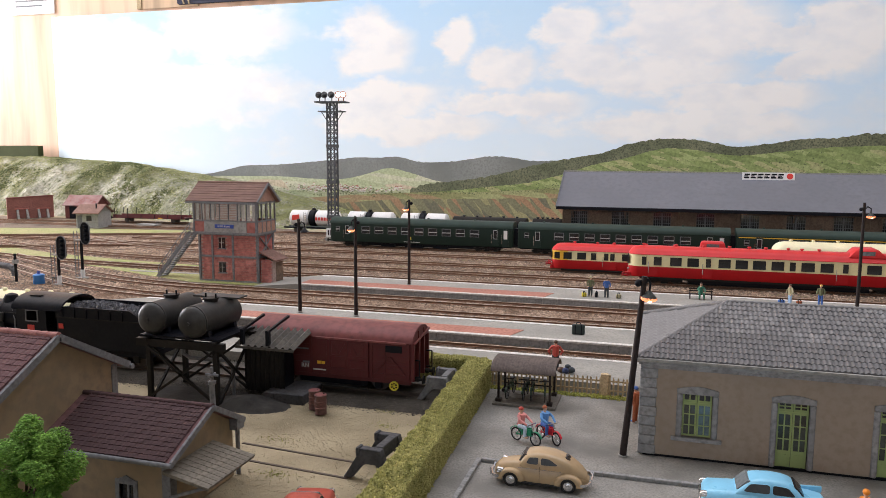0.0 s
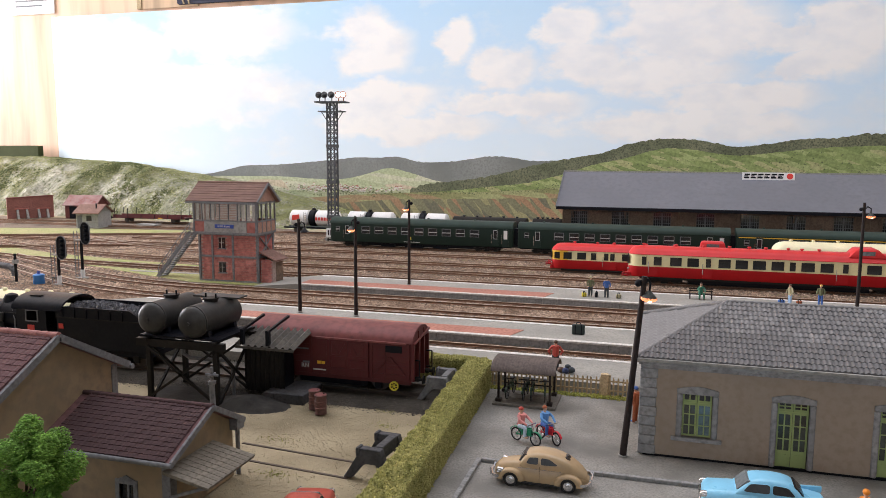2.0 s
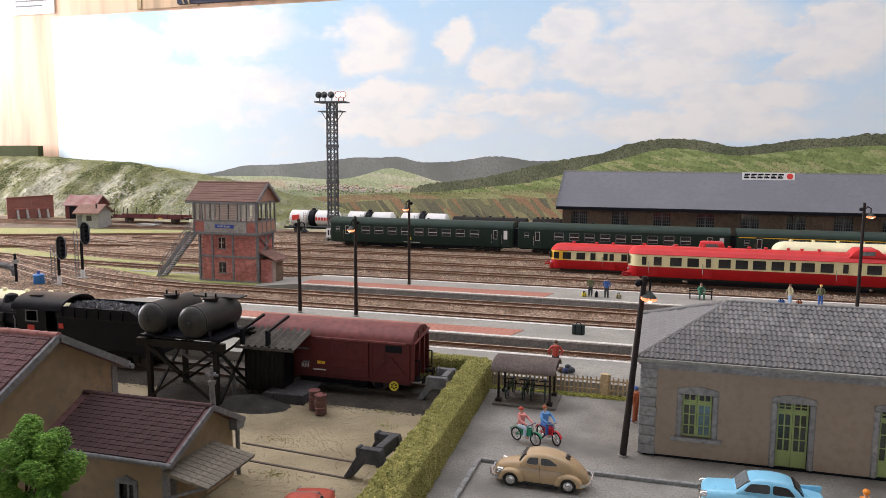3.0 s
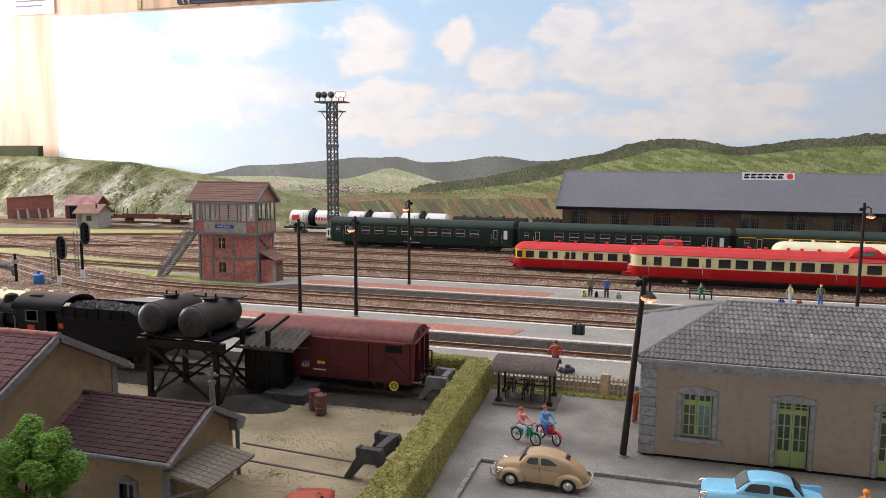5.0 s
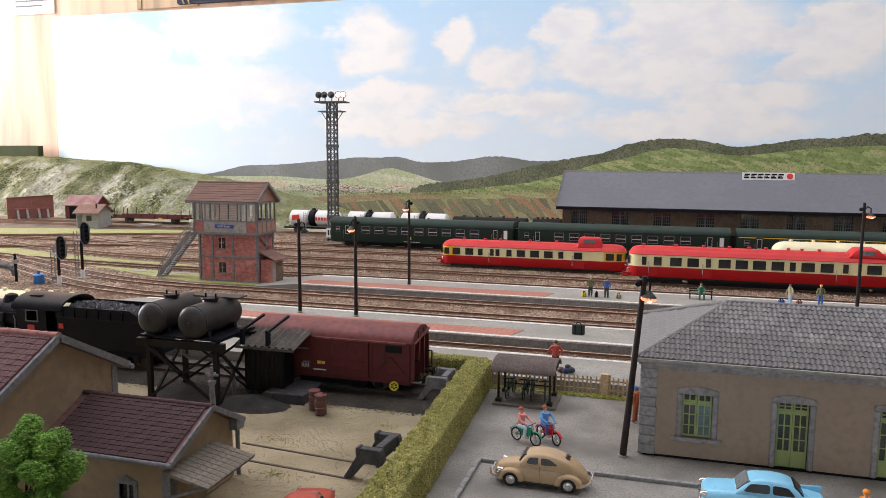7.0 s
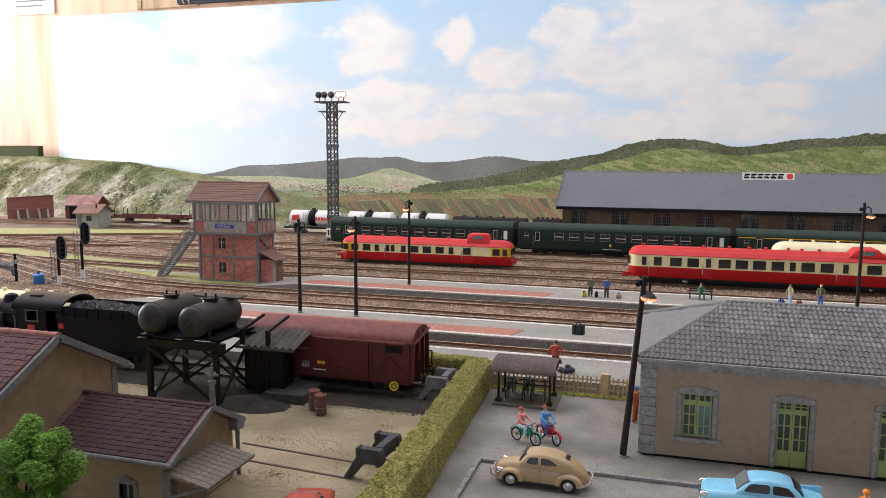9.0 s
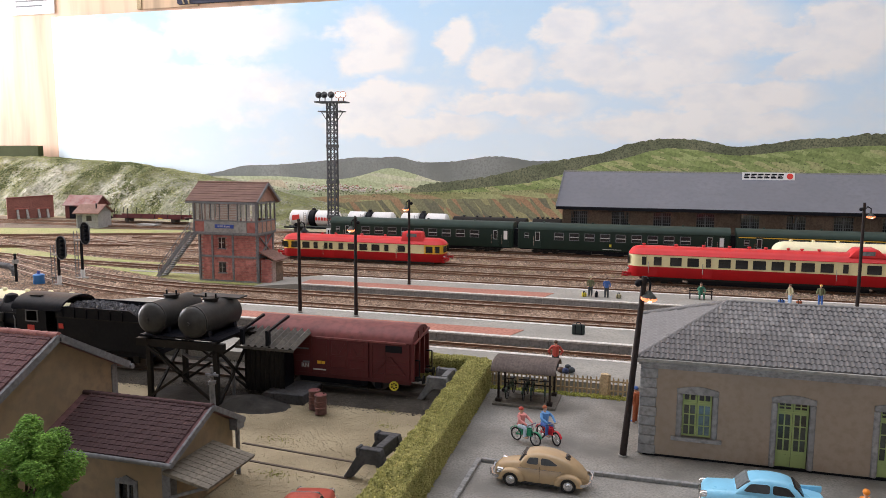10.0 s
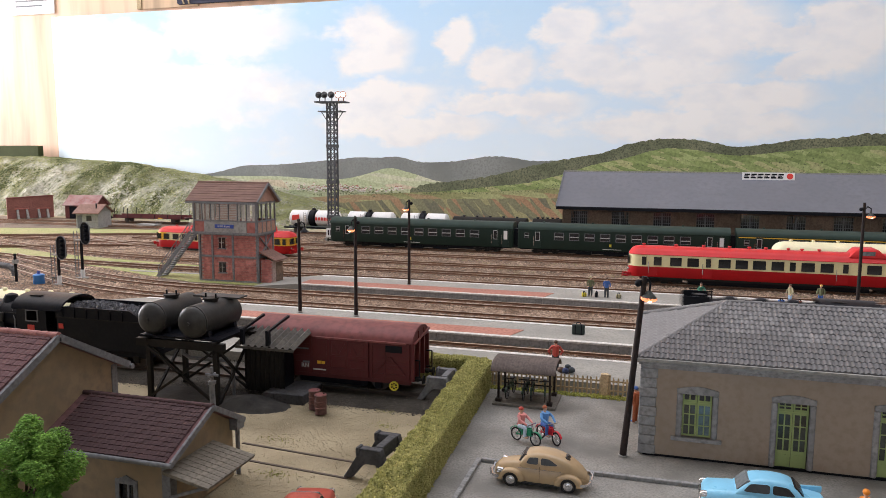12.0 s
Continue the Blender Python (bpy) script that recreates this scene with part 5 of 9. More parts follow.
for i in range(6):
    for y in (-1.36, 1.3):
        part("stake", box(N(), 0.4 + i * 2.8, 0.5 + i * 2.8, y, y + 0.06, 1.0, 2.9 if i in (0, 1, 5) else 1.8), M["black"], ob)
for x in (2.6, 12.4):
    wheelset(ob, x)
part("marking", box(N(), 9.6, 10.5, -1.33, -1.29, 1.05, 1.2), M["yellow"], ob)
for a, s in ((0, -1), (15, 1)):
    buffers(ob, a, s)


# ---- buildings ----
def pierced_wall(bm, x0, x1, y0, y1, z0, z1, holes):
    """A wall along x with openings (xa, xb, za, zb) that go right through it."""
    xs = x0
    for a, b, za, zb in sorted(holes):
        box(bm, xs, a, y0, y1, z0, z1)
        if za > z0:
            box(bm, a, b, y0, y1, z0, za)
        if zb < z1:
            box(bm, a, b, y0, y1, zb, z1)
        xs = b
    box(bm, xs, x1, y0, y1, z0, z1)
    return bm


def tile_mesh(name, w, l, h, material, wave=True, power=0.8):
    """A roof tile, w wide along x, l long down the slope (-y), with a thick front edge."""
    k = 8 if wave else 2
    prof = [(w * i / (k - 1), h * (0.25 + 0.75 * max(math.sin(math.pi * i / (k - 1) * 1.0), 0) ** power) if wave else h) for i in range(k)]
    bm = N()
    a = [bm.verts.new((x, 0.06, z * 0.8)) for x, z in prof]
    b = [bm.verts.new((x, -l, z + 0.03)) for x, z in prof]
    c = [bm.verts.new((x, -l, -0.02)) for x, z in (prof[0], prof[-1])]
    for i in range(k - 1):
        bm.faces.new((a[i], b[i], b[i + 1], a[i + 1]))
    bm.faces.new([c[0], c[1]] + b[::-1])
    return to_mesh(name, bm, material)


def tiled_slope(parent, me, w, l, x0, x1, y_eave, z_eave, y_ridge, z_ridge, inside=None, limit=300, turn=0.0, origin=(0, 0)):
    """Lays single tiles over one roof slope, course by course."""
    run, rise = y_ridge - y_eave, z_ridge - z_eave
    L = math.hypot(run, rise)
    tilt = math.degrees(math.atan2(rise, abs(run)))
    flip = 180 if run < 0 else 0
    n, rest, made = int(round(L / l)), [], 0
    for j in range(n):
        s = (j + 1) * L / n
        y, z = y_eave + run * s / L, z_eave + rise * s / L
        for i in range(int((x1 - x0) / w)):
            x = x0 + i * w + 0.004 * ((i * 7 + j * 3) % 3 - 1)
            if inside and not inside(x + w / 2, y - math.copysign(l / 2, run)):
                continue
            p = at(x + (w if flip else 0), y, z + 0.004 * ((i * 5 + j * 11) % 4), 0, 0, flip) @ pose(0, 0, 0, tilt)
            if made < limit:
                shared("roof_tile", me, parent, p)
                made += 1
            else:
                rest.append(p)
    if rest:
        bm = N()
        for p in rest:
            k = len(bm.verts)
            bm.from_mesh(me)
            bm.verts.ensure_lookup_table()
            bmesh.ops.transform(bm, matrix=p, verts=bm.verts[k:])
        me2 = bpy.data.meshes.new("roof_tiles")
        bm.to_mesh(me2)
        bm.free()
        me2.materials.append(me.materials[0])
        me2.shade_smooth()
        me2.set_sharp_from_angle(angle=radians(38))
        tagged(shared("roof_tiles", me2, parent), "remaining roof tiles", kind="stuff")


def ridge_caps(parent, a, b, r, material, step=0.4):
    a, b = Vector(a), Vector(b)
    n = max(int((b - a).length / step), 1)
    d = (b - a) / n
    me = None
    for i in range(n):
        bm = N()
        if me is None:
            cyl(bm, (0, 0, 0), d * 1.06, r, r * 1.18, 10)
            me = to_mesh("ridge_tile", bm, material)
        else:
            bm.free()
        q = a + d * i
        shared("ridge_tile", me, parent, at(*q))


def glazed_leaf(parent, x0, x1, y, z0, z1, rows, solid, m="door_green", pane="blind"):
    """One casement or door leaf with glazing bars; solid: share of closed panel at the foot."""
    t, w, h = 0.07, x1 - x0, z1 - z0
    bm = N()
    zs = z0 + solid * h
    box(bm, x0, x0 + t, y, y + 0.07, z0, z1), box(bm, x1 - t, x1, y, y + 0.07, z0, z1)
    box(bm, x0 + t, x1 - t, y, y + 0.07, z1 - t, z1), box(bm, x0 + t, x1 - t, y, y + 0.07, zs, zs + t)
    c = (x0 + x1) / 2
    box(bm, c - 0.025, c + 0.025, y + 0.005, y + 0.06, zs + t, z1 - t)
    for i in range(1, rows):
        z = zs + (z1 - zs) * i / rows
        box(bm, x0 + t, x1 - t, y + 0.008, y + 0.058, z - 0.022, z + 0.022)
    if solid:
        box(bm, x0 + t, x1 - t, y + 0.02, y + 0.06, z0, zs), box(bm, x0 + 0.14, x1 - 0.14, y + 0.0, y + 0.05, z0 + 0.15, zs - 0.1)
    leaf = part("leaf", bm, M[m], parent)
    part("pane", box(N(), x0 + t * 0.6, x1 - t * 0.6, y + 0.03, y + 0.04, zs + t * 0.5, z1 - t * 0.5), M[pane], leaf)
    return leaf


def station():
    ob = thing("station_building", at(0, 0, 0), "tan plastered station building with grey hipped tile roof", "building")
    x0, x1, y0, y1, zt = -0.55, 30.0, 32.05, 40.9, 3.86
    wins, doors = [(1.15, 2.33, 1.0, 2.88)], [(4.83, 6.02, 0.1, 2.86), (8.56, 9.78, 0.1, 2.86), (12.4, 13.65, 0.1, 2.86)]
    xs = x0 + 0.1
    for a, b, za, zb in sorted(wins + doors) + [(x1, x1, 0, 0)]:
        part("wall_panel", box(N(), xs, a, y0, y0 + 0.3, 0.12, zt), M["plaster"], ob, "tan plaster wall")
        if b > a:
            part("wall_head", box(N(), a, b, y0, y0 + 0.3, zb, zt), M["plaster"], ob)
            if za > 0.2:
                part("wall_apron", box(N(), a, b, y0, y0 + 0.3, 0.12, za), M["plaster"], ob)
        xs = b
    part("rear_wall", box(N(), x0 + 0.1, x1, y1 - 0.3, y1, 0.0, zt), M["plaster"], ob)
    for x in (x0 + 0.1, x1 - 0.3):
        part("end_wall", box(N(), x, x + 0.3, y0 + 0.3, y1 - 0.3, 0.0, zt), M["plaster"], ob)
    # black strip paints the shade in the gap below the wall
    part("plinth_gap", box(N(), x0 + 0.15, x1, y0 + 0.06, y0 + 0.2, 0, 0.12), M["black"], ob, "black strip in place of the shade under the wall")
    part("interior_wall", box(N(), x0 + 0.4, x1 - 0.4, y0 + 1.6, y0 + 1.7, 0, zt), M["blind"], ob)
    part("ceiling_board", box(N(), x0 + 0.4, x1 - 0.4, y0 + 0.3, y1 - 0.3, zt - 0.1, zt), M["plaster"], ob)
    for i in range(9):
        for y, s in ((y0, 1), (y1, -1)):
            w = 0.62 if i % 2 else 0.66
            ya, yb = (y - 0.06, y + 0.55) if s > 0 else (y - 0.55, y + 0.06)
            part("quoin", box(N(), x0 - 0.06, x0 + w, ya, yb, 0.1 + i * 0.418, 0.1 + i * 0.418 + 0.40), M["cut_stone"], ob, "", 0.025)
    for j, (z, o, h) in enumerate(((3.86, 0.05, 0.16), (4.02, 0.14, 0.14), (4.16, 0.26, 0.12))):
        part("cornice", box(N(), x0 - o, x1, y0 - o, y1 + o, z, z + h), M["cut_stone"], ob, "", 0.02)
    part("gutter", box(N(), x0 - 0.42, x1, y0 - 0.50, y0 - 0.36, 4.24, 4.36), M["concrete"], ob, "pale metal gutter edge")
    part("gutter", box(N(), x0 - 0.46, x0 - 0.32, y0 - 0.36, y1 + 0.3, 4.24, 4.36), M["concrete"], ob, "pale metal gutter edge")
    for k, (a, b, za, zb) in enumerate(wins + doors):
        top = part("window_surround" if k == 0 else "door_surround", box(N(), a - 0.24, b + 0.24, y0 - 0.07, y0 + 0.12, zb - 0.02, zb + 0.2), M["cut_stone"], ob, "grey cut-stone surround", 0.02)
        arch = [(a - 0.24, zb + 0.18)] + [(a - 0.24 + (b - a + 0.48) * i / 8, zb + 0.18 + 0.15 * math.sin(math.pi * i / 8)) for i in range(9)] + [(b + 0.24, zb + 0.18)]
        part("arch_stone", prism(N(), arch[1:-1], "y", y0 - 0.07, y0 + 0.1), M["cut_stone"], top)
        for xa, xb in ((a - 0.24, a), (b, b + 0.24)):
            part("jamb", box(N(), xa, xb, y0 - 0.07, y0 + 0.2, za, zb - 0.02), M["cut_stone"], top, "", 0.05)
        if k == 0:
            part("sill", box(N(), a - 0.42, b + 0.42, y0 - 0.16, y0 + 0.1, za - 0.16, za), M["cut_stone"], top, "", 0.02)
        c = (a + b) / 2
        d = part("window" if k == 0 else "door", box(N(), a, b, y0 + 0.1, y0 + 0.2, zb - 0.44, zb - 0.37), M["door_green"], ob, "pale green painted frame")
        for xa, xb in ((a + 0.01, c - 0.01), (c + 0.01, b - 0.01)):
            glazed_leaf(d, xa, xb, y0 + 0.12, za + 0.02, zb - 0.45, 3, 0.0 if k == 0 else 0.27, pane="sky_pane" if (k == 0 and xa > c) else "curtain_pane")
            glazed_leaf(d, xa, xb, y0 + 0.12, zb - 0.37, zb - 0.0, 1 if k == 0 else 2, 0.0, pane="pane")
    roof = part("roof", loft(N(), [[(x0 - 0.3, y0 - 0.3, 4.28), (x1, y0 - 0.3, 4.28), (x1, y1 + 0.3, 4.28), (x0 - 0.3, y1 + 0.3, 4.28)], [(3.05, 36.45, 6.0), (x1, 36.45, 6.0), (x1, 36.5, 6.0), (3.05, 36.5, 6.0)]]), M["grey_tile"], ob, "grey interlocking roof tiles")
    me = tile_mesh("roof_tile", 0.207, 0.40, 0.085, M["grey_tile"], True, 2.0)
    hip = lambda x, y: x > x0 - 0.3 + (y - (y0 - 0.3)) * (3.05 - x0 + 0.3) / (36.45 - y0 + 0.3)
    tiled_slope(roof, me, 0.207, 0.39, x0 - 0.3, 11.4, y0 - 0.30, 4.34, 36.45, 6.05, hip, 300)
    # hipped end, seen at a flat angle
    me = tile_mesh("hip_tile", 0.6, 0.47, 0.02, M["grey_tile"], False)
    run, rise = 3.05 - (x0 - 0.3), 6.0 - 4.28
    tilt, L = math.degrees(math.atan2(rise, run)), math.hypot(run, rise)
    for j in range(9):
        s = (j + 1) / 9
        half = (y1 - y0 + 0.6) / 2 * (1 - s + 0.05)
        for i in range(int(2 * half / 0.6)):
            shared("roof_tile", me, roof, at(x0 - 0.3 + run * s, 36.47 - half + 0.6 * (i + 1), 4.30 + rise * s, 0, 0, -90) @ pose(0, 0, 0, tilt))
    ridge_caps(roof, (x0 - 0.3, y0 - 0.3, 4.33), (3.05, 36.45, 6.05), 0.10, M["grey_tile"], 0.33)
    ridge_caps(roof, (x0 - 0.3, y1 + 0.3, 4.33), (3.05, 36.5, 6.05), 0.10, M["grey_tile"], 0.33)
    ridge_caps(roof, (3.05, 36.47, 6.05), (12, 36.47, 6.05), 0.11, M["grey_tile"], 0.36)


# bluer copy of the pane colour, standing in for reflected sky
M["sky_pane"] = glass("pane_sky_tint", (0.13, 0.19, 0.21), 0.08)
M["curtain_pane"] = glass("pane_before_curtain", (0.06, 0.07, 0.055), 0.1)
station()


def signal_box():
    ob = thing("signal_box", at(0, 0, 0), "brick and timber signal box with a glazed upper floor", "signal box")
    x0, x1, y0, y1 = -45.1, -38.3, 65.6, 68.8
    part("core", box(N(), x0 + 0.15, x1 - 0.15, y0 + 0.15, y1 - 0.15, 0, 4.9), M["mortar"], ob, "pale mortar behind the bricks")
    # bricks of the front and of the end
    c = []
    wins = ((-42.75, -42.05, 3.45, 4.5), (-42.75, -42.05, 1.0, 2.0))
    for row in range(27):
        z = 0.12 + row * 0.178
        for i in range(18):
            x = x0 + 0.3 + i * 0.372 + (0.186 if row % 2 else 0)
            if x + 0.36 < x1 - 0.1 and not any(a - 0.3 < x < b and za - 0.2 < z < zb for a, b, za, zb in wins):
                c.append((x, y0 + 0.08, z, 0.35, 0.08))
        for i in range(3):
            if row < 13:
                c.append((x1 + 0.08 + i * 0.372 + (0.1 if row % 2 else 0), 65.93, z, 0.35, 0.08))
        for i in range(10):
            y = y0 + 0.3 + i * 0.372 + (0.186 if row % 2 else 0)
            if y + 0.36 < y1 - 0.1:
                c.append((x1 - 0.16, y, z, 0.08, 0.35))
    v, f = [], []
    for x, y, z, w, d in c:
        k = len(v)
        v += [(x + i * w, y + j * d, z + h * 0.155) for h in (0, 1) for i, j in ((0, 0), (1, 0), (1, 1), (0, 1))]
        f += [[k + i for i in q] for q in ((4, 5, 6, 7), (0, 1, 5, 4), (1, 2, 6, 5), (2, 3, 7, 6), (3, 0, 4, 7))]
    raw("bricks", v, f, M["box_brick"], "stuff", "red bricks with pale joints", ob)
    for x in (x0, -43.6, -41.25, x1 - 0.22):
        part("timber_post", box(N(), x, x + 0.2, y0 - 0.02, y0 + 0.2, 0, 4.9), M["box_grey"], ob)
    for z in (0.0, 2.5, 4.75):
        part("timber_rail", box(N(), x0, x1, y0 - 0.01, y0 + 0.18, z, z + 0.2), M["box_grey"], ob)
        part("timber_rail", box(N(), x1 - 0.18, x1 + 0.01, y0, y1, z, z + 0.2), M["box_grey"], ob)
    for y in (y0, 67.1, y1 - 0.2):
        part("timber_post", box(N(), x1 - 0.2, x1 + 0.02, y, y + 0.2, 0, 4.9), M["box_grey"], ob)
    for s in (0, 1):
        bm = N()
        bar(bm, (x1 + 0.0, y0 + 0.2 + s * 2.8, 2.6), (x1 + 0.0, y1 - 0.2 - s * 2.8, 4.8), 0.1)
        part("cross_brace", bm, M["box_grey"], ob)
    for a, b, za, zb in wins:
        w = part("window", box(N(), a, b, y0 + 0.0, y0 + 0.1, za, zb), M["pane"], ob, "small dark window")
        bm = N()
        for xx in ((a + b) / 2 - 0.04,):
            box(bm, xx, xx + 0.06, y0 - 0.03, y0 + 0.02, za, zb)
        for zz in ((za + zb) / 2 - 0.02,):
            box(bm, a + 0.1, b - 0.1, y0 - 0.025, y0 + 0.02, zz, zz + 0.06)
        part("frame", bm, M["concrete"] if za < 2 else M["white"], w)
        part("sill", box(N(), a - 0.1, b + 0.1, y0 - 0.08, y0 + 0.1, za - 0.1, za - 0.01), M["box_grey"], w)
    # upper floor
    X0, X1, Y0, Y1 = -45.35, -38.15, 65.15, 69.0
    part("upper_floor", box(N(), X0, X1, Y0, Y1, 4.9, 5.1), M["box_grey"], ob)
    part("parapet", box(N(), X0 + 0.05, X1 - 0.05, Y0 + 0.1, Y1, 5.1, 6.15), M["box_brick"], ob, "brick infill under the windows")
    part("name_panel", box(N(), X0 + 1.3, X1 - 1.15, Y0 - 0.0, Y0 + 0.1, 5.1, 6.3), M["hut_grey"], ob, "grey board behind the name")
    sg = part("name_board", box(N(), -42.8, -40.7, Y0 - 0.07, Y0 - 0.01, 5.52, 5.88), M["sign_blue"], ob, "blue enamel station name board")
    cu = bpy.data.curves.new("lettering", "FONT")
    cu.body, cu.size, cu.align_x, cu.extrude = "SAINT JULIEN", 0.24 * S, "CENTER", 0.01 * S
    cu.materials.append(M["white_paint"])
    tx = new("lettering", cu)
    tx.parent, tx.matrix_basis = sg, at(-41.75, Y0 - 0.09, 5.615, 90)
    for x in np.linspace(X0, X1 - 0.16, 8):
        part("mullion", box(N(), x, x + (0.16 if x in (X0, X1 - 0.16) else 0.07), Y0, Y0 + 0.12, 6.1 if X0 < x < X1 - 0.17 else 5.1, 8.2), M["box_grey"], ob)
    for y in np.linspace(Y0 + 0.2, Y1 - 0.15, 5):
        part("mullion", box(N(), X1 - 0.14, X1 + 0.01, y, y + 0.12, 5.1, 8.2), M["box_grey"], ob)
    for z in (6.15, 7.95):
        part("window_rail", box(N(), X0, X1, Y0 - 0.01, Y0 + 0.11, z, z + 0.15), M["box_grey"], ob)
        part("window_rail", box(N(), X1 - 0.13, X1 + 0.02, Y0 + 0.12, Y1, z, z + 0.15), M["box_grey"], ob)
    part("glazing", box(N(), X0 + 0.1, X1 - 0.1, Y0 + 0.05, Y0 + 0.07, 6.3, 7.95), M["thin_glass"], ob, "clear window glazing").visible_shadow = False
    part("back_wall", box(N(), X0 + 0.05, X1 - 0.05, Y1 - 0.15, Y1, 5.1, 6.3), M["brown_infill"], ob)
    part("side_wall", box(N(), X0, X0 + 0.12, Y0 + 0.12, Y1, 5.1, 8.2), M["brown_infill"], ob)
    part("side_infill", box(N(), X1 - 0.11, X1 - 0.03, Y0 + 0.3, Y1, 5.1, 6.1), M["brown_infill"], ob)
    part("blind", box(N(), -42.7, -40.3, Y0 + 0.1, Y0 + 0.13, 6.3, 7.95), M["brown_infill"], ob, "closed reddish slatted blind")
    for i in range(7):
        x = X0 + 0.05 + i * 1.02
        part("rear_mullion", box(N(), x, x + 0.12, Y1 - 0.14, Y1 - 0.02, 6.3, 8.2), M["box_grey"], ob)
    for i in range(9):
        part("blind_slat", box(N(), -42.7, -40.3, Y0 + 0.085, Y0 + 0.1, 6.35 + 0.17 * i, 6.42 + 0.17 * i), M["blind"], ob)
    for i in range(12):
        if -42.9 < X0 + 0.35 + i * 0.58 < -40.4:
            continue
        part("curtain", box(N(), X0 + 0.3 + i * 0.58, X0 + 0.66 + i * 0.58, Y0 + 0.10 + 0.02 * (i % 2), Y0 + 0.13 + 0.02 * (i % 2), 6.3, 7.95), M["blind"], ob, "pale hanging curtain")
    # gabled roof, ridge along x
    ye0, ye1, ze, yr, zr = 64.8, 69.4, 8.15, 67.1, 9.95
    bm = N()
    for ya in (ye0, ye1):
        prism(bm, ((ya, ze), (yr, zr), (yr, zr - 0.2), (ya, ze - 0.18)), "x", -45.9, -37.85)
    roof = part("roof", bm, M["orange_tile"], ob, "brown-red tiled gable roof")
    me = tile_mesh("roof_tile", 0.42, 0.36, 0.03, M["orange_tile"], False)
    tiled_slope(roof, me, 0.42, 0.36, -45.9, -37.85, ye0 - 0.02, ze + 0.03, yr, zr + 0.03)
    ridge_caps(roof, (-45.9, yr, zr + 0.04), (-37.85, yr, zr + 0.04), 0.12, M["orange_tile"], 0.42)
    for x in (X1 - 0.12, X0):
        part("gable", prism(N(), ((Y0, 8.15), (Y1, 8.15), (yr, 9.85)), "x", x, x + 0.1), M["brown_infill"], ob)
    for ya in (ye0, ye1):
        bm = N()
        bar(bm, (-37.83, ya, ze - 0.05), (-37.83, yr, zr - 0.02), 0.1, 0.24)
        part("barge_board", bm, M["box_grey"], ob)
    part("fascia", box(N(), -45.9, -37.85, ye0 - 0.05, ye0 + 0.03, ze - 0.2, ze + 0.02), M["box_grey"], ob)
    # brick lean-to
    part("lean_to", box(N(), x1 + 0.03, -36.9, 66.0, 68.0, 0, 2.3), M["mortar"], ob, "small brick lean-to")
    part("lean_to_door", box(N(), -36.9, -36.85, 66.6, 67.9, 0, 2.1), M["boards"], ob)
    part("lean_to_roof", prism(N(), ((x1 + 0.03, 3.1), (-36.45, 2.3), (-36.45, 2.42), (x1 + 0.03, 3.22)), "y", 65.75, 68.3), M["orange_tile"], ob)
    # outside stairs
    st = part("stair_landing", box(N(), -46.6, X0 - 0.01, 66.2, 67.6, 4.75, 4.9), M["box_grey"], ob, "grey timber landing")
    for i in range(20):
        s = i / 20
        part("step", box(N(), -50.5 + 4.0 * s, -50.2 + 4.0 * s, 66.3, 67.5, 4.8 * s + 0.1, 4.8 * s + 0.16), M["box_grey"], ob)
    for y in (66.25, 67.55):
        bm = N()
        bar(bm, (-50.6, y, 0.0), (-46.5, y, 4.85), 0.1, 0.4)
        part("stringer", bm, M["box_grey"], ob)
        bm = N()
        bar(bm, (-50.5, y, 1.1), (-46.5, y, 5.85), 0.07), bar(bm, (-50.5, y, 0.65), (-46.5, y, 5.4), 0.05), bar(bm, (-46.5, y, 5.85), (X0, y, 5.85), 0.07)
        for i in range(8):
            s = i / 7
            bar(bm, (-50.5 + 4.0 * s, y, 4.75 * s), (-50.5 + 4.0 * s, y, 4.75 * s + 1.1), 0.06)
        part("handrail", bm, M["box_grey"], ob)


M["box_grey"] = mat("painted_timber", (0.27, 0.275, 0.285), (0.20, 0.205, 0.215), 0.8, 1.0, 0.3)
M["box_brick"] = mat("signal_box_brick", (0.62, 0.27, 0.235), (0.44, 0.155, 0.135), 0.85, 0.35, 0.3, random_=0.32)
M["brown_infill"] = mat("brown_infill", (0.50, 0.32, 0.255), (0.41, 0.255, 0.20), 0.85, 1.0, 0.3)


def clear_glass():
    m = bpy.data.materials.new("thin_glass")
    m.use_nodes = True
    n, l = m.node_tree.nodes, m.node_tree.links
    g, t, mx = n.new("ShaderNodeBsdfGlossy"), n.new("ShaderNodeBsdfTransparent"), n.new("ShaderNodeMixShader")
    g.inputs["Roughness"].default_value = 0.05
    mx.inputs[0].default_value = 0.12
    l.new(t.outputs[0], mx.inputs[1]), l.new(g.outputs[0], mx.inputs[2])
    l.new(mx.outputs[0], n["Material Output"].inputs[0])
    return m


M["thin_glass"] = clear_glass()
signal_box()


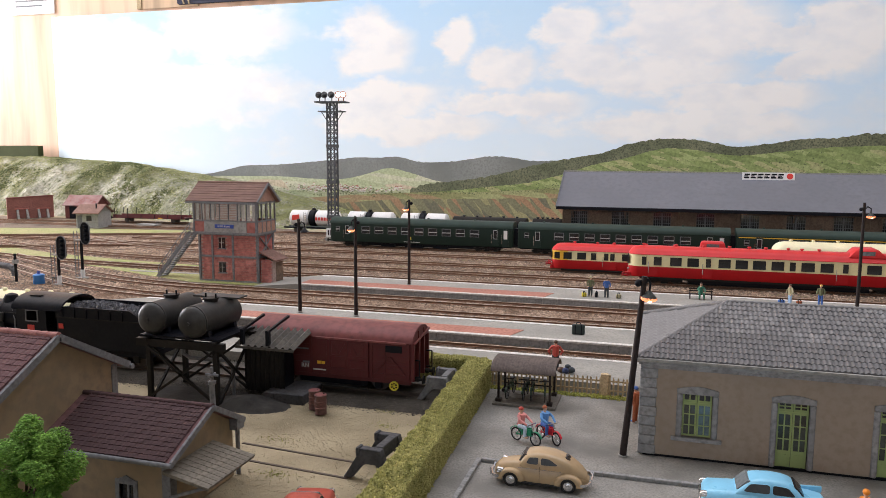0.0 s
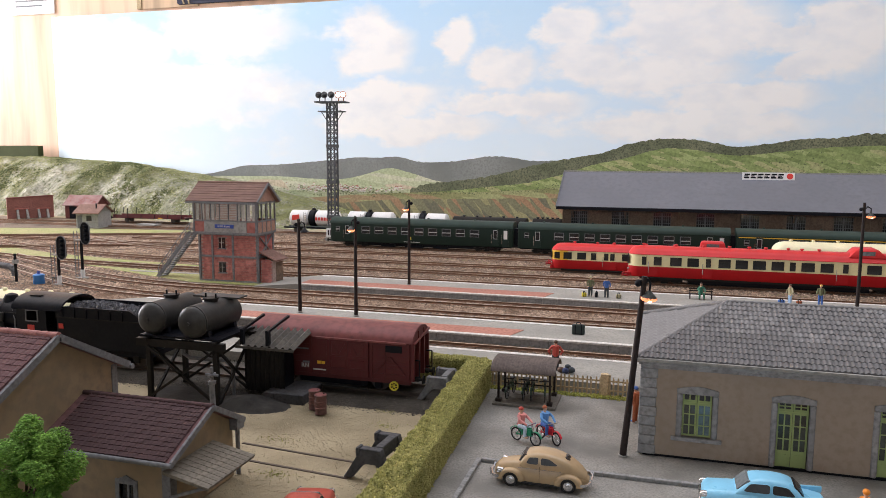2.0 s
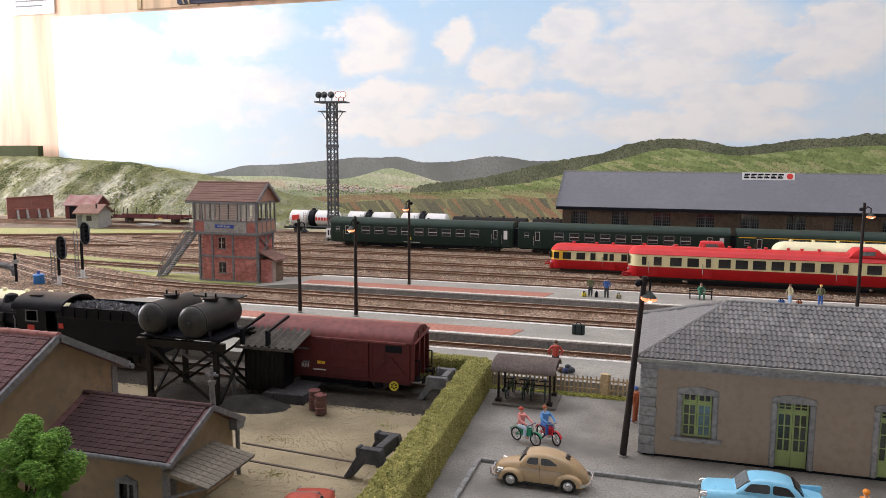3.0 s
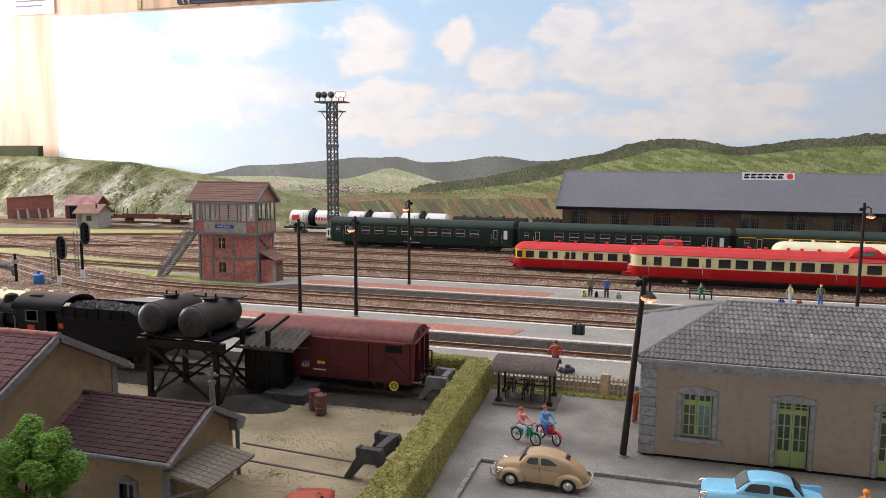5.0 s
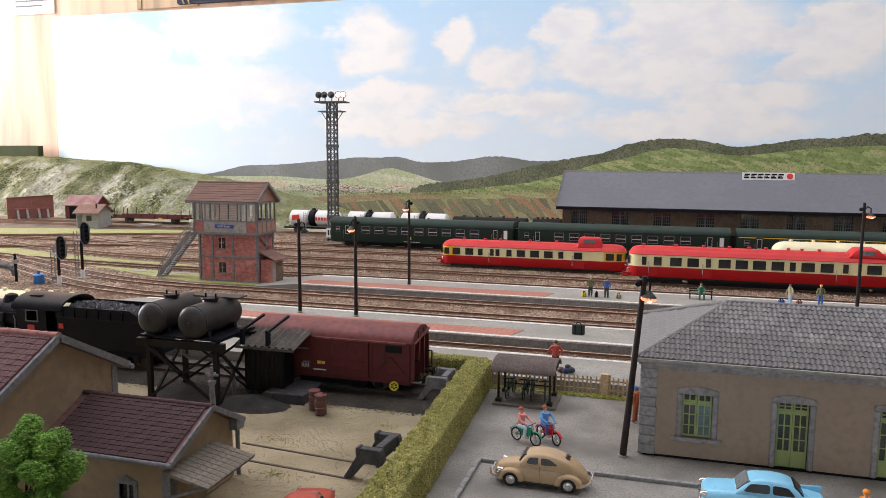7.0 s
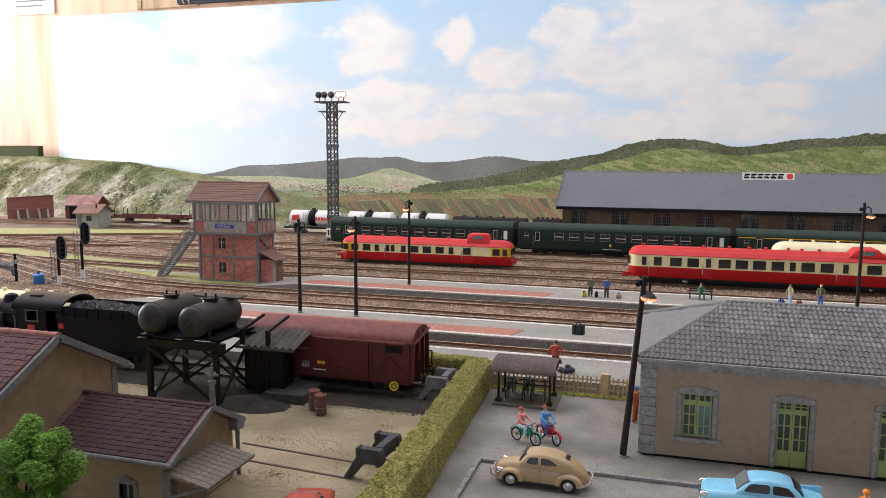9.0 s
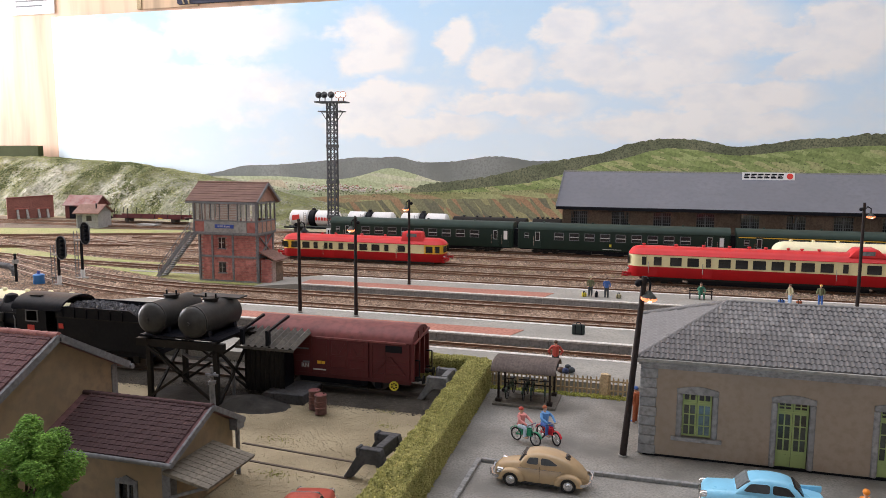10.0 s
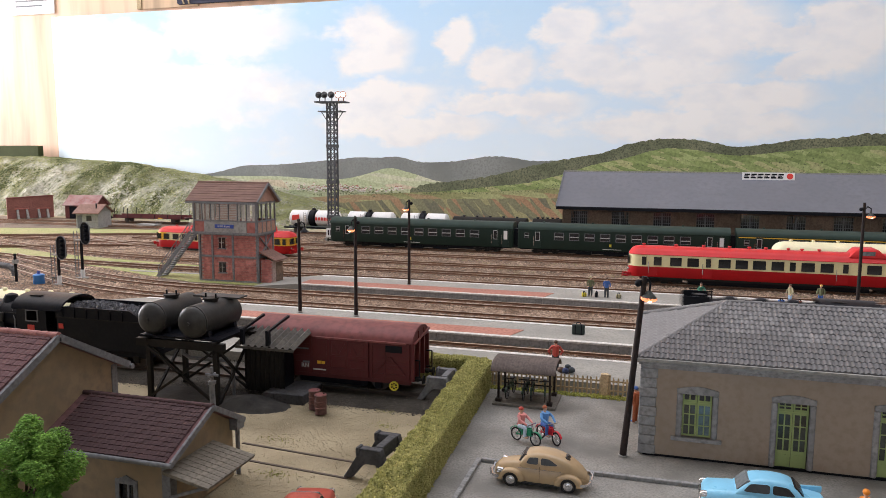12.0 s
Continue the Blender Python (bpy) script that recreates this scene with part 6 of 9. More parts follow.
def goods_hall():
    ob = thing("goods_hall", at(0, 0, 0), "long brown boarded goods hall with a slate roof", "building")
    x0, x1, y0, zt = -13.1, 66.0, 103.2, 5.95
    wx = [-11.9 + 5.43 * i for i in range(12)]
    holes = [(a, a + 2.2, 3.2, 5.45) for a in wx]
    part("front_wall", pierced_wall(N(), x0, x1, y0, y0 + 0.25, 0, zt, holes), M["boards"], ob, "brown vertical boarding")
    part("rear_wall", box(N(), x0, x1, 116.5, 116.7, 0, zt), M["boards"], ob)
    part("end_wall", prism(N(), ((y0 + 0.25, 0), (116.5, 0), (116.5, 6.0), (110, 10.4), (y0 + 0.25, 6.0)), "x", x0, x0 + 0.2), M["boards"], ob)
    part("end_wall", prism(N(), ((y0 + 0.25, 0), (116.5, 0), (116.5, 6.0), (110, 10.4), (y0 + 0.25, 6.0)), "x", x1 - 0.2, x1), M["boards"], ob)
    me = to_mesh("batten", box(N(), 0, 0.12, -0.07, 0.0, 0, 5.7), M["boards"])
    for i in range(46):
        x = x0 + 0.02 + i * 0.86
        if not any(a - 0.15 < x < b for a, b, _, _ in holes):
            shared("batten", me, ob, at(x, y0, 0.1))
    part("wall_plate", box(N(), x0 - 0.1, x1, y0 - 0.12, y0 - 0.003, 5.65, 5.85), M["boards"], ob)
    for k, (a, b, za, zb) in enumerate(holes):
        w = part("window", box(N(), a, b, y0 + 0.12, y0 + 0.16, za, zb), M["pane"], ob, "dark multi-paned window")
        bm = N()
        for i in range(9):
            x = a + (b - a) * i / 8
            t = 0.2 if i == 4 else 0.06
            box(bm, x - t / 2, x + t / 2, y0 + 0.02, y0 + 0.115, za, zb)
        for i in range(6):
            z = za + (zb - za) * i / 5
            box(bm, a, b, y0 + 0.03, y0 + 0.11, z - 0.03, z + 0.03)
        part("glazing_grid", bm, M["frame_grey"], w)
        # white boxes paint the light showing at the foot of each window
        if k:
            for i in (0.15, 0.42, 0.7, 1.3, 1.55, 1.85):
                part("light_spot", box(N(), a + i, a + i + 0.2, y0 + 0.01, y0 + 0.018, za + 0.1, za + 0.32), M["white"], w)
    bm = N()
    for ya, yb in ((101.8, 110), (118, 110)):
        prism(bm, ((ya, 6.15), (yb, 10.75), (yb, 10.45), (ya, 5.95)), "x", x0 - 0.7, x1 + 0.6)
    roof = part("roof", bm, M["slate"], ob, "dark grey slate roof")
    part("ridge", box(N(), x0 - 0.75, x1, 109.8, 110.2, 10.62, 10.84), M["concrete"], roof, "pale ridge capping")
    bm = N()
    bar(bm, (x0 - 0.72, 101.75, 6.1), (x0 - 0.72, 110, 10.72), 0.12, 0.3)
    part("verge", bm, M["frame_grey"], roof)
    # fascia made tall and black to stand in for the eaves shadow
    part("fascia", box(N(), x0 - 0.7, x1, 101.75, 101.82, 5.72, 6.14), M["black"], roof)
    for i in range(10):
        bm = N()
        bar(bm, (x0 + 1.5 + i * 6.9, y0, 4.6), (x0 + 1.5 + i * 6.9, 101.9, 5.95), 0.14)
        part("eaves_bracket", bm, M["boards"], ob)
    # company sign on the roof: plain bars instead of the name
    sb = thing("roof_sign", at(10.2, 108.4, 9.86, -12), "white company sign board standing on the slate roof", "sign")
    part("board", box(N(), 0, 6.5, 0, 0.1, 0, 1.0), M["white_paint"], sb)
    for i in range(6):
        x = 0.2 + i * 0.84
        part("dark_bar", prism(N(), ((x, 0.2), (x + 0.66, 0.2), (x + 0.69, 0.4), (x + 0.03, 0.4)), "y", -0.03, 0.0), M["black"], sb)
        part("dark_bar", prism(N(), ((x + 0.05, 0.46), (x + 0.5, 0.46), (x + 0.52, 0.58), (x + 0.07, 0.58)), "y", -0.03, 0.0), M["black"], sb)
        part("dark_bar", prism(N(), ((x + 0.08, 0.63), (x + 0.76, 0.63), (x + 0.79, 0.84), (x + 0.11, 0.84)), "y", -0.03, 0.0), M["black"], sb)
    part("red_disc", lathe(N(), ((0.4, 0), (0.4, 1)), (5.9, -0.04, 0.5), (5.9, 0.0, 0.5), 20), M["tank_red"], sb, "red round emblem")
    part("support", box(N(), 0.6, 5.9, 0.1, 0.2, -0.9, 0.2), M["black"], sb)


goods_hall()


def ochre_house():
    ob = thing("railway_house", at(0, 0, 0), "ochre plastered railway house with red tile roofs", "house")
    # tall part
    x0, x1, y0, y1, zt, zr, yr = -40.0, -21.5, 18.7, 25.2, 4.2, 6.0, 21.95
    part("gable_wall", prism(N(), ((y0, 0), (y1, 0), (y1, zt), (yr, zr - 0.15), (y0, zt)), "x", x1 - 0.3, x1), M["ochre"], ob, "stained ochre plaster")
    for y in (y0, y1 - 0.3):
        part("side_wall", box(N(), x0, x1 - 0.3, y, y + 0.3, 0, zt), M["ochre"], ob)
    part("far_gable", prism(N(), ((y0 + 0.3, 0), (y1 - 0.3, 0), (y1 - 0.3, zt), (yr, zr - 0.15), (y0 + 0.3, zt)), "x", x0, x0 + 0.3), M["ochre"], ob)
    bm = N()
    for ya in (y0 - 0.4, y1 + 0.4):
        prism(bm, ((ya, zt - 0.18), (yr, zr), (yr, zr - 0.16), (ya, zt - 0.34)), "x", x0 - 0.3, x1 + 0.3)
    roof = part("roof", bm, M["red_tile"], ob, "weathered red tile roof")
    me = tile_mesh("roof_tile", 0.24, 0.27, 0.04, M["red_tile"])
    tiled_slope(roof, me, 0.24, 0.27, -25.0, x1 + 0.25, y0 - 0.42, zt - 0.16, yr, zr + 0.02)
    ridge_caps(roof, (-27, yr, zr + 0.03), (x1 + 0.3, yr, zr + 0.03), 0.13, M["ridge_red"], 0.42)
    for ya in (y0 - 0.4, y1 + 0.4):
        bm = N()
        bar(bm, (x1 + 0.34, ya, zt - 0.22), (x1 + 0.34, yr, zr - 0.02), 0.12, 0.26)
        part("barge_board", bm, M["frame_grey"], ob)
    part("corner_post", box(N(), x1 - 0.28, x1 + 0.04, y1 - 0.26, y1 + 0.05, 0, zt - 0.1), M["frame_grey"], ob)
    bm = N()
    cyl(bm, (x0, y1 + 0.45, zt - 0.3), (x1 + 0.5, y1 + 0.45, zt - 0.3), 0.11, n=10)
    part("gutter", bm, M["frame_grey"], ob)
    # low part
    X0, X1, Y0, Y1, ZT, ZR, YR = x1, -16.0, 21.15, 25.1, 2.3, 3.42, 23.35
    wn = [(-18.1, -17.5, 0.4, 1.12)]
    part("front_wall", pierced_wall(N(), X0, X1, Y0, Y0 + 0.25, 0, ZT + 0.1, wn), M["ochre"], ob, "stained ochre plaster")
    part("rear_wall", box(N(), X0, X1, Y1 - 0.25, Y1, 0, ZT + 0.1), M["ochre"], ob)
    part("low_gable", prism(N(), ((Y0 + 0.25, 0), (Y1 - 0.25, 0), (Y1 - 0.25, ZT + 0.1), (YR, ZR - 0.12), (Y0 + 0.25, ZT + 0.1)), "x", X1 - 0.25, X1), M["ochre"], ob)
    bm = N()
    for ya in (Y0 - 0.35, Y1 + 0.35):
        prism(bm, ((ya, ZT - 0.05), (YR, ZR), (YR, ZR - 0.14), (ya, ZT - 0.19)), "x", X0 + 0.01, X1 + 0.3)
    low = part("low_roof", bm, M["red_tile"], ob, "dark red tile roof")
    me = tile_mesh("roof_tile", 0.2, 0.215, 0.028, M["dark_tile"])
    tiled_slope(low, me, 0.2, 0.21, X0 + 0.4, X1 + 0.28, Y0 - 0.37, ZT - 0.03, YR, ZR + 0.02)
    ridge_caps(low, (X0 + 0.05, YR, ZR + 0.02), (X1 + 0.3, YR, ZR + 0.02), 0.10, M["dark_tile"], 0.4)
    for ya in (Y0 - 0.36, Y1 + 0.36):
        bm = N()
        bar(bm, (X1 + 0.33, ya, ZT - 0.08), (X1 + 0.33, YR, ZR - 0.02), 0.1, 0.2)
        part("barge_board", bm, M["frame_grey"], ob)
    bm = N()
    cyl(bm, (X0 + 0.4, Y0 - 0.43, ZT - 0.1), (X1 + 0.4, Y0 - 0.43, ZT - 0.1), 0.09, n=10)
    part("gutter", bm, M["frame_grey"], ob)
    part("corner_post", box(N(), X1 - 0.3, X1 + 0.04, Y0 - 0.05, Y0 + 0.3, 0, ZT - 0.1), M["frame_grey"], ob)
    for a, b, za, zb in wn:
        part("window_pane", box(N(), a, b, Y0 + 0.1, Y0 + 0.14, za, zb), M["pane"], ob)
        bm = N()
        for xx in (a - 0.16, b):
            box(bm, xx, xx + 0.16, Y0 - 0.06, Y0 + 0.1, za - 0.1, zb)
        box(bm, a - 0.16, b + 0.16, Y0 - 0.06, Y0 + 0.1, zb, zb + 0.16)
        prism(bm, ((a - 0.05, zb + 0.16), (b + 0.05, zb + 0.16), ((a + b) / 2, zb + 0.32)), "y", Y0 - 0.05, Y0 + 0.05)
        box(bm, (a + b) / 2 - 0.03, (a + b) / 2 + 0.03, Y0 + 0.04, Y0 + 0.1, za, zb)
        part("window_frame", bm, M["frame_grey"], ob, "grey stone window frame")
    bm = N()
    cyl(bm, (X1 + 0.1, Y1 + 0.2, 0), (X1 + 0.1, Y1 + 0.2, 2.2), 0.09, n=10)
    part("downpipe", bm, M["frame_grey"], ob)
    # plank canopy on the gable end
    cano = part("canopy", prism(N(), ((X1, 1.92), (-14.25, 1.55), (-14.25, 1.49), (X1, 1.84)), "y", 20.75, 23.75), M["canopy_wood"], ob, "grey plank canopy")
    me = to_mesh("plank", prism(N(), ((X1 + 0.01, 1.935), (-14.2, 1.565), (-14.2, 1.6), (X1 + 0.01, 1.97)), "y", 0, 0.28), M["canopy_wood"])
    for i in range(10):
        shared("plank", me, cano, at(0, 20.72 + 0.305 * i, 0))
    for y in (21.0, 23.5):
        bm = N()
        bar(bm, (X1 + 0.02, y, 0.9), (-14.4, y, 1.5), 0.1)
        part("bracket", bm, M["frame_grey"], cano)
    part("rear_dormer", box(N(), X1 - 0.05, X1 + 0.35, Y1 - 0.2, Y1 + 0.3, 1.95, 2.4), M["frame_grey"], ob)


M["ridge_red"] = mat("ridge_tile_red", (0.42, 0.19, 0.17), (0.33, 0.15, 0.135), 0.85, 1.5, 0.2)
M["dark_tile"] = mat("dark_red_tile", (0.105, 0.05, 0.05), (0.07, 0.038, 0.04), 0.85, 0.8, 0.3, random_=0.12)
ochre_house()


M["wall_brick"] = mat("faded_brick", (0.30, 0.125, 0.10), (0.24, 0.10, 0.08), 0.9, 0.6, 0.3)
M["stop_grey"] = mat("stop_concrete", (0.22, 0.22, 0.225), (0.15, 0.15, 0.155), 0.9, 1.2, 0.4)
M["cinder_grit"] = mat("cinder_grit", (0.11, 0.095, 0.075), (0.06, 0.052, 0.044), 0.95, 1, 0, random_=0.5)
M["yard_grit"] = mat("yard_grit", (0.46, 0.395, 0.275), (0.34, 0.285, 0.185), 0.95, 0.5, 0, random_=0.3)
M["stop_dark"] = mat("stop_dark", (0.075, 0.075, 0.08), (0.05, 0.05, 0.054), 0.85, 1.2, 0.4)
M["denim"] = mat("denim", (0.035, 0.04, 0.07), None, 0.9, 2, 0.3)
M["faded_tile"] = mat("faded_tile", (0.22, 0.075, 0.07), (0.38, 0.26, 0.245), 0.8, 0.4, 0.2)
M["drum_blue"] = paint("drum_blue", (0.05, 0.22, 0.55))
M["brick_dark"] = mat("dark_brick", (0.17, 0.05, 0.045), None, 0.9, 1, 0.3)
M["blue_shirt"] = paint("figure_light_blue", (0.12, 0.32, 0.65), 0.7)
M["shelter_slab"] = mat("shelter_slab", (0.19, 0.175, 0.15), None, 0.9, 1, 0.3)
M["panel_tan"] = mat("panel_tan", (0.66, 0.47, 0.30), None, 0.6, 0.05, 0.1, stretch=(1, 1, 0.1))


# ---- yard: water tanks, shed, buffer stops, barrels ----
def water_tower():
    ob = thing("water_tower", at(0, 0, 0), "two weathered grey tanks on a dark timber trestle", "water tower")
    xs, ys, zd = (-25.3, -21.35), (32.2, 35.2), 3.28
    for x in xs:
        for y in ys:
            part("leg", box(N(), x - 0.13, x + 0.13, y - 0.13, y + 0.13, 0, zd - 0.25), M["dark_metal"], ob, "", 0.02)
    for y in ys:
        part("deck_beam", box(N(), xs[0] - 0.7, xs[1] + 0.5, y - 0.15, y + 0.15, zd - 0.42, zd - 0.02), M["dark_metal"], ob)
        for s in (0, 1):
            bm = N()
            bar(bm, (xs[s], y - 0.16, 0.15), (xs[1 - s], y - 0.16, zd - 0.4), 0.12)
            part("cross_brace", bm, M["dark_metal"], ob)
    for x in xs:
        part("deck_beam", box(N(), x - 0.14, x + 0.14, ys[0] - 0.4, ys[1] + 0.6, zd - 0.02, zd + 0.09), M["dark_metal"], ob)
        for s in (0, 1):
            bm = N()
            bar(bm, (x + 0.16, ys[s], 0.15), (x + 0.16, ys[1 - s], zd - 0.4), 0.12)
            part("cross_brace", bm, M["dark_metal"], ob)
    for i in range(9):
        x = xs[0] - 0.45 + i * 0.52
        part("deck_plank", box(N(), x, x + 0.5, ys[0] - 0.15, ys[1] + 0.1, zd + 0.1, zd + 0.19), M["black"], ob)
    for x, ya in ((-25.15, 32.1), (-22.6, 31.9)):
        for y in (ya + 0.6, ya + 3.0):
            bm = N()
            prism(bm, ((x - 0.7, zd + 0.19), (x + 0.7, zd + 0.19), (x + 0.62, zd + 0.55), (x, zd + 0.3), (x - 0.62, zd + 0.55)), "y", y, y + 0.25)
            part("saddle", bm, M["black"], ob)
        zc, r = zd + 1.0, 0.83
        t = part("tank", lathe(N(), ((0.2, 0), (0.55, 0.02), (0.74, 0.05), (r, 0.10), (r, 0.9), (0.74, 0.95), (0.45, 0.99), (0.15, 1)), (x, ya - 0.15, zc), (x, ya + 3.9, zc), 32), M["tank_metal"], ob, "dull grey-black riveted tank")
        part("seam_ring", lathe(N(), ((r - 0.02, 0), (r + 0.02, 0.2), (r + 0.02, 0.8), (r - 0.02, 1)), (x, ya + 0.22, zc), (x, ya + 0.34, zc), 32), M["tank_metal"], t)
        part("end_boss", cyl(N(), (x, ya - 0.22, zc), (x, ya - 0.1, zc), 0.1, n=10), M["tank_metal"], t)
        part("manhole", lathe(N(), ((0.36, 0), (0.36, 0.6), (0.42, 0.65), (0.42, 1)), (x, ya + 1.9, zc + r - 0.06), (x, ya + 1.9, zc + r + 0.16), 16), M["dark_metal"], t)
        for s in (-1, 1):
            part("valve", cyl(N(), (x + s * 0.3, ya + 1.9, zc + r), (x + s * 0.3, ya + 1.9, zc + r + 0.38), 0.05, n=8), M["black"], t)
    part("walkway", box(N(), -24.3, -21.5, 34.7, 35.6, zd + 1.78, zd + 1.86), M["tank_metal"], ob, "narrow plank walkway between the tanks")
    bm = N()
    bar(bm, (-23.65, 35.1, zd + 1.7), (-23.65, 35.1, zd + 0.2), 0.1)
    part("walkway_post", bm, M["dark_metal"], ob)
    bm = N()
    pts = [(-24.4, 33.8, zd - 0.3), (-24.4, 33.8, 2.1), (-24.0, 33.8, 1.9), (-21.8, 33.8, 1.9), (-21.4, 33.8, 1.6), (-21.4, 33.8, 0)]
    for a, b in zip(pts, pts[1:]):
        cyl(bm, a, b, 0.1, n=10)
    part("pipe", bm, M["frame_grey"], ob, "grey drain pipe")
    part("base", box(N(), -25.8, -20.9, 32.0, 35.6, -0.2, 0.03), M["cinder_slab"], ob, "dark base slab")


M["cinder_slab"] = mat("dark_slab", (0.028, 0.027, 0.026), (0.065, 0.061, 0.055), 0.95, 0.6, 0.6, spec=0.1)
water_tower()

pst = thing("hydrant", at(-20.95, 31.2, 0), "grey metal standpipe with a cross valve", "standpipe")
part("post", lathe(N(), ((0.2, 0), (0.15, 0.05), (0.13, 0.62), (0.2, 0.64), (0.2, 0.7), (0.09, 0.72), (0.08, 1)), (0, 0, 0), (0, 0, 2.35), 14), M["frame_grey"], pst)
bm = N()
cyl(bm, (-0.35, 0, 1.95), (0.35, 0, 1.95), 0.07, n=8), cyl(bm, (0, -0.3, 1.95), (0, 0.3, 1.95), 0.07, n=8)
part("valve_cross", bm, M["frame_grey"], pst)


def corrugated_sheet(bm, x0, x1, a, b, amp, pitch, th=0.03):
    """A corrugated sheet across x from the point a=(y, z) to b=(y, z)."""
    n = int((x1 - x0) / pitch * 6)
    ring = [(x0 + (x1 - x0) * i / n, amp * math.cos(math.tau * i / 6)) for i in range(n + 1)]
    nz = Vector((0, -(b[1] - a[1]), b[0] - a[0])).normalized()
    rows = []
    for y, z in (a, b):
        for o in (0, -th):
            rows.append([bm.verts.new((x, y + nz.y * (w + o), z + nz.z * (w + o))) for x, w in ring])
    for p, q in ((rows[0], rows[2]), (rows[3], rows[1]), (rows[1], rows[0]), (rows[2], rows[3])):
        for i in range(n):
            bm.faces.new((p[i], p[i + 1], q[i + 1], q[i]))
    return bm


ob = thing("tool_shed", at(0, 0, 0), "dark corrugated iron shed on a concrete base", "shed")
part("base", box(N(), -19.6, -17.3, 33.7, 36.0, -0.1, 0.45), M["stop_dark"], ob, "grey concrete base", 0.03)
part("core", box(N(), -20.85, -18.85, 34.62, 35.7, 0.38, 2.85), M["black"], ob)
part("front_sheet", corrugated_sheet(N(), -20.95, -18.75, (34.5, 0.2), (34.501, 2.88), 0.05, 0.28), M["dark_metal"], ob, "black corrugated front")
part("roof_sheet", corrugated_sheet(N(), -21.3, -17.9, (33.9, 2.80), (36.2, 3.36), 0.07, 0.4), M["corrugated"], ob, "grey-brown corrugated roof")
for x in (-20.9, -19.4):
    bm = N()
    bar(bm, (x, 34.0, 2.85), (x, 34.0, 3.65), 0.2), bar(bm, (x, 34.0, 3.6), (x + 0.2, 35.9, 4.05), 0.13)
    part("roof_stay", bm, M["black"], ob)
part("fascia", box(N(), -21.3, -17.9, 33.86, 33.95, 2.63, 2.76), M["corrugated"], ob)


def ash_mound():
    """A low mound of soot and ash that runs out on all sides."""
    bm = N()
    xs, ys = np.linspace(-22.4, -17.6, 40), np.linspace(31.5, 34.2, 24)
    rows = []
    for x in xs:
        row = []
        for y in ys:
            d = math.hypot((x + 20.0) / 2.3, (y - 32.95) / 1.2)
            h = 0.42 * max(1 - d * d, 0) + 0.10 * noise.noise((x * 1.6, y * 1.6, 9)) + 0.05 * noise.noise((x * 5, y * 5, 9))
            row.append(bm.verts.new((x, y, -0.08 + max(h, 0) * (1 if d < 1 else 0) + 0.09 * max(1.1 - d, 0))))
        rows.append(row)
    for p, q in zip(rows, rows[1:]):
        for i in range(len(ys) - 1):
            bm.faces.new((p[i], q[i], q[i + 1], p[i + 1]))
    return solo("ash_mound", bm, M["cinder_slab"], Matrix(), "dark sooty mound of ash in front of the shed", "ash mound")


ash_mound()


def buffer_stop(m, label, mt):
    ob = thing("buffer_stop", m, label, "buffer stop", "buffer stops at the siding ends")
    for y in (-0.85, 0.85):
        bm = N()
        prism(bm, ((-1.15, 0), (-0.78, 0), (-0.25, 0.72), (0.3, 0.72), (0.62, 0), (0.95, 0), (0.55, 1.05), (0.5, 1.3), (-0.42, 1.3), (-0.48, 1.0)), "y", y - 0.16, y + 0.16)
        part("side_frame", bm, M[mt], ob, "", 0.03)
    part("cross_beam", box(N(), 0.12, 0.46, -0.69, 0.69, 0.78, 1.34), M[mt], ob, "", 0.03)
    for y in (-0.85, 0.85):
        part("buffer_pad", box(N(), -0.56, -0.43, y - 0.22, y + 0.22, 0.98, 1.32), M[mt], ob, "", 0.02)


buffer_stop(at(-10.85, 37.1, 0), "grey concrete buffer stop behind the goods wagon", "stop_grey")
buffer_stop(at(-10.55, 27.15, 0, rz=-4), "dark grey buffer stop at the hedge", "stop_dark")

for i, (x, y) in enumerate(((-16.45, 33.3), (-15.85, 32.75))):
    ob = thing("oil_barrel", at(x, y, 0, rz=40 * i), "rusty brown steel drum on the sandy yard" if i else "rusty grey-brown steel drum beside the shed", "barrel", "drums by the shed")
    ob.scale = (0.85, 0.85, 0.85)
    part("drum", lathe(N(), ((0.34, 0), (0.36, 0.02), (0.34, 0.05), (0.34, 0.3), (0.37, 0.33), (0.34, 0.36), (0.34, 0.63), (0.37, 0.66), (0.34, 0.69), (0.34, 0.95), (0.37, 0.98), (0.34, 1)), (0, 0, 0), (0, 0, 1.15), 20), M["barrel_red"], ob)
    part("lid", lathe(N(), ((0.31, 0), (0.31, 1)), (0, 0, 1.15), (0, 0, 1.16), 20), M["wagon_roof"], ob)
    part("bung", cyl(N(), (0.2, 0, 1.16), (0.2, 0, 1.19), 0.05, n=8), M["dark_metal"], ob)


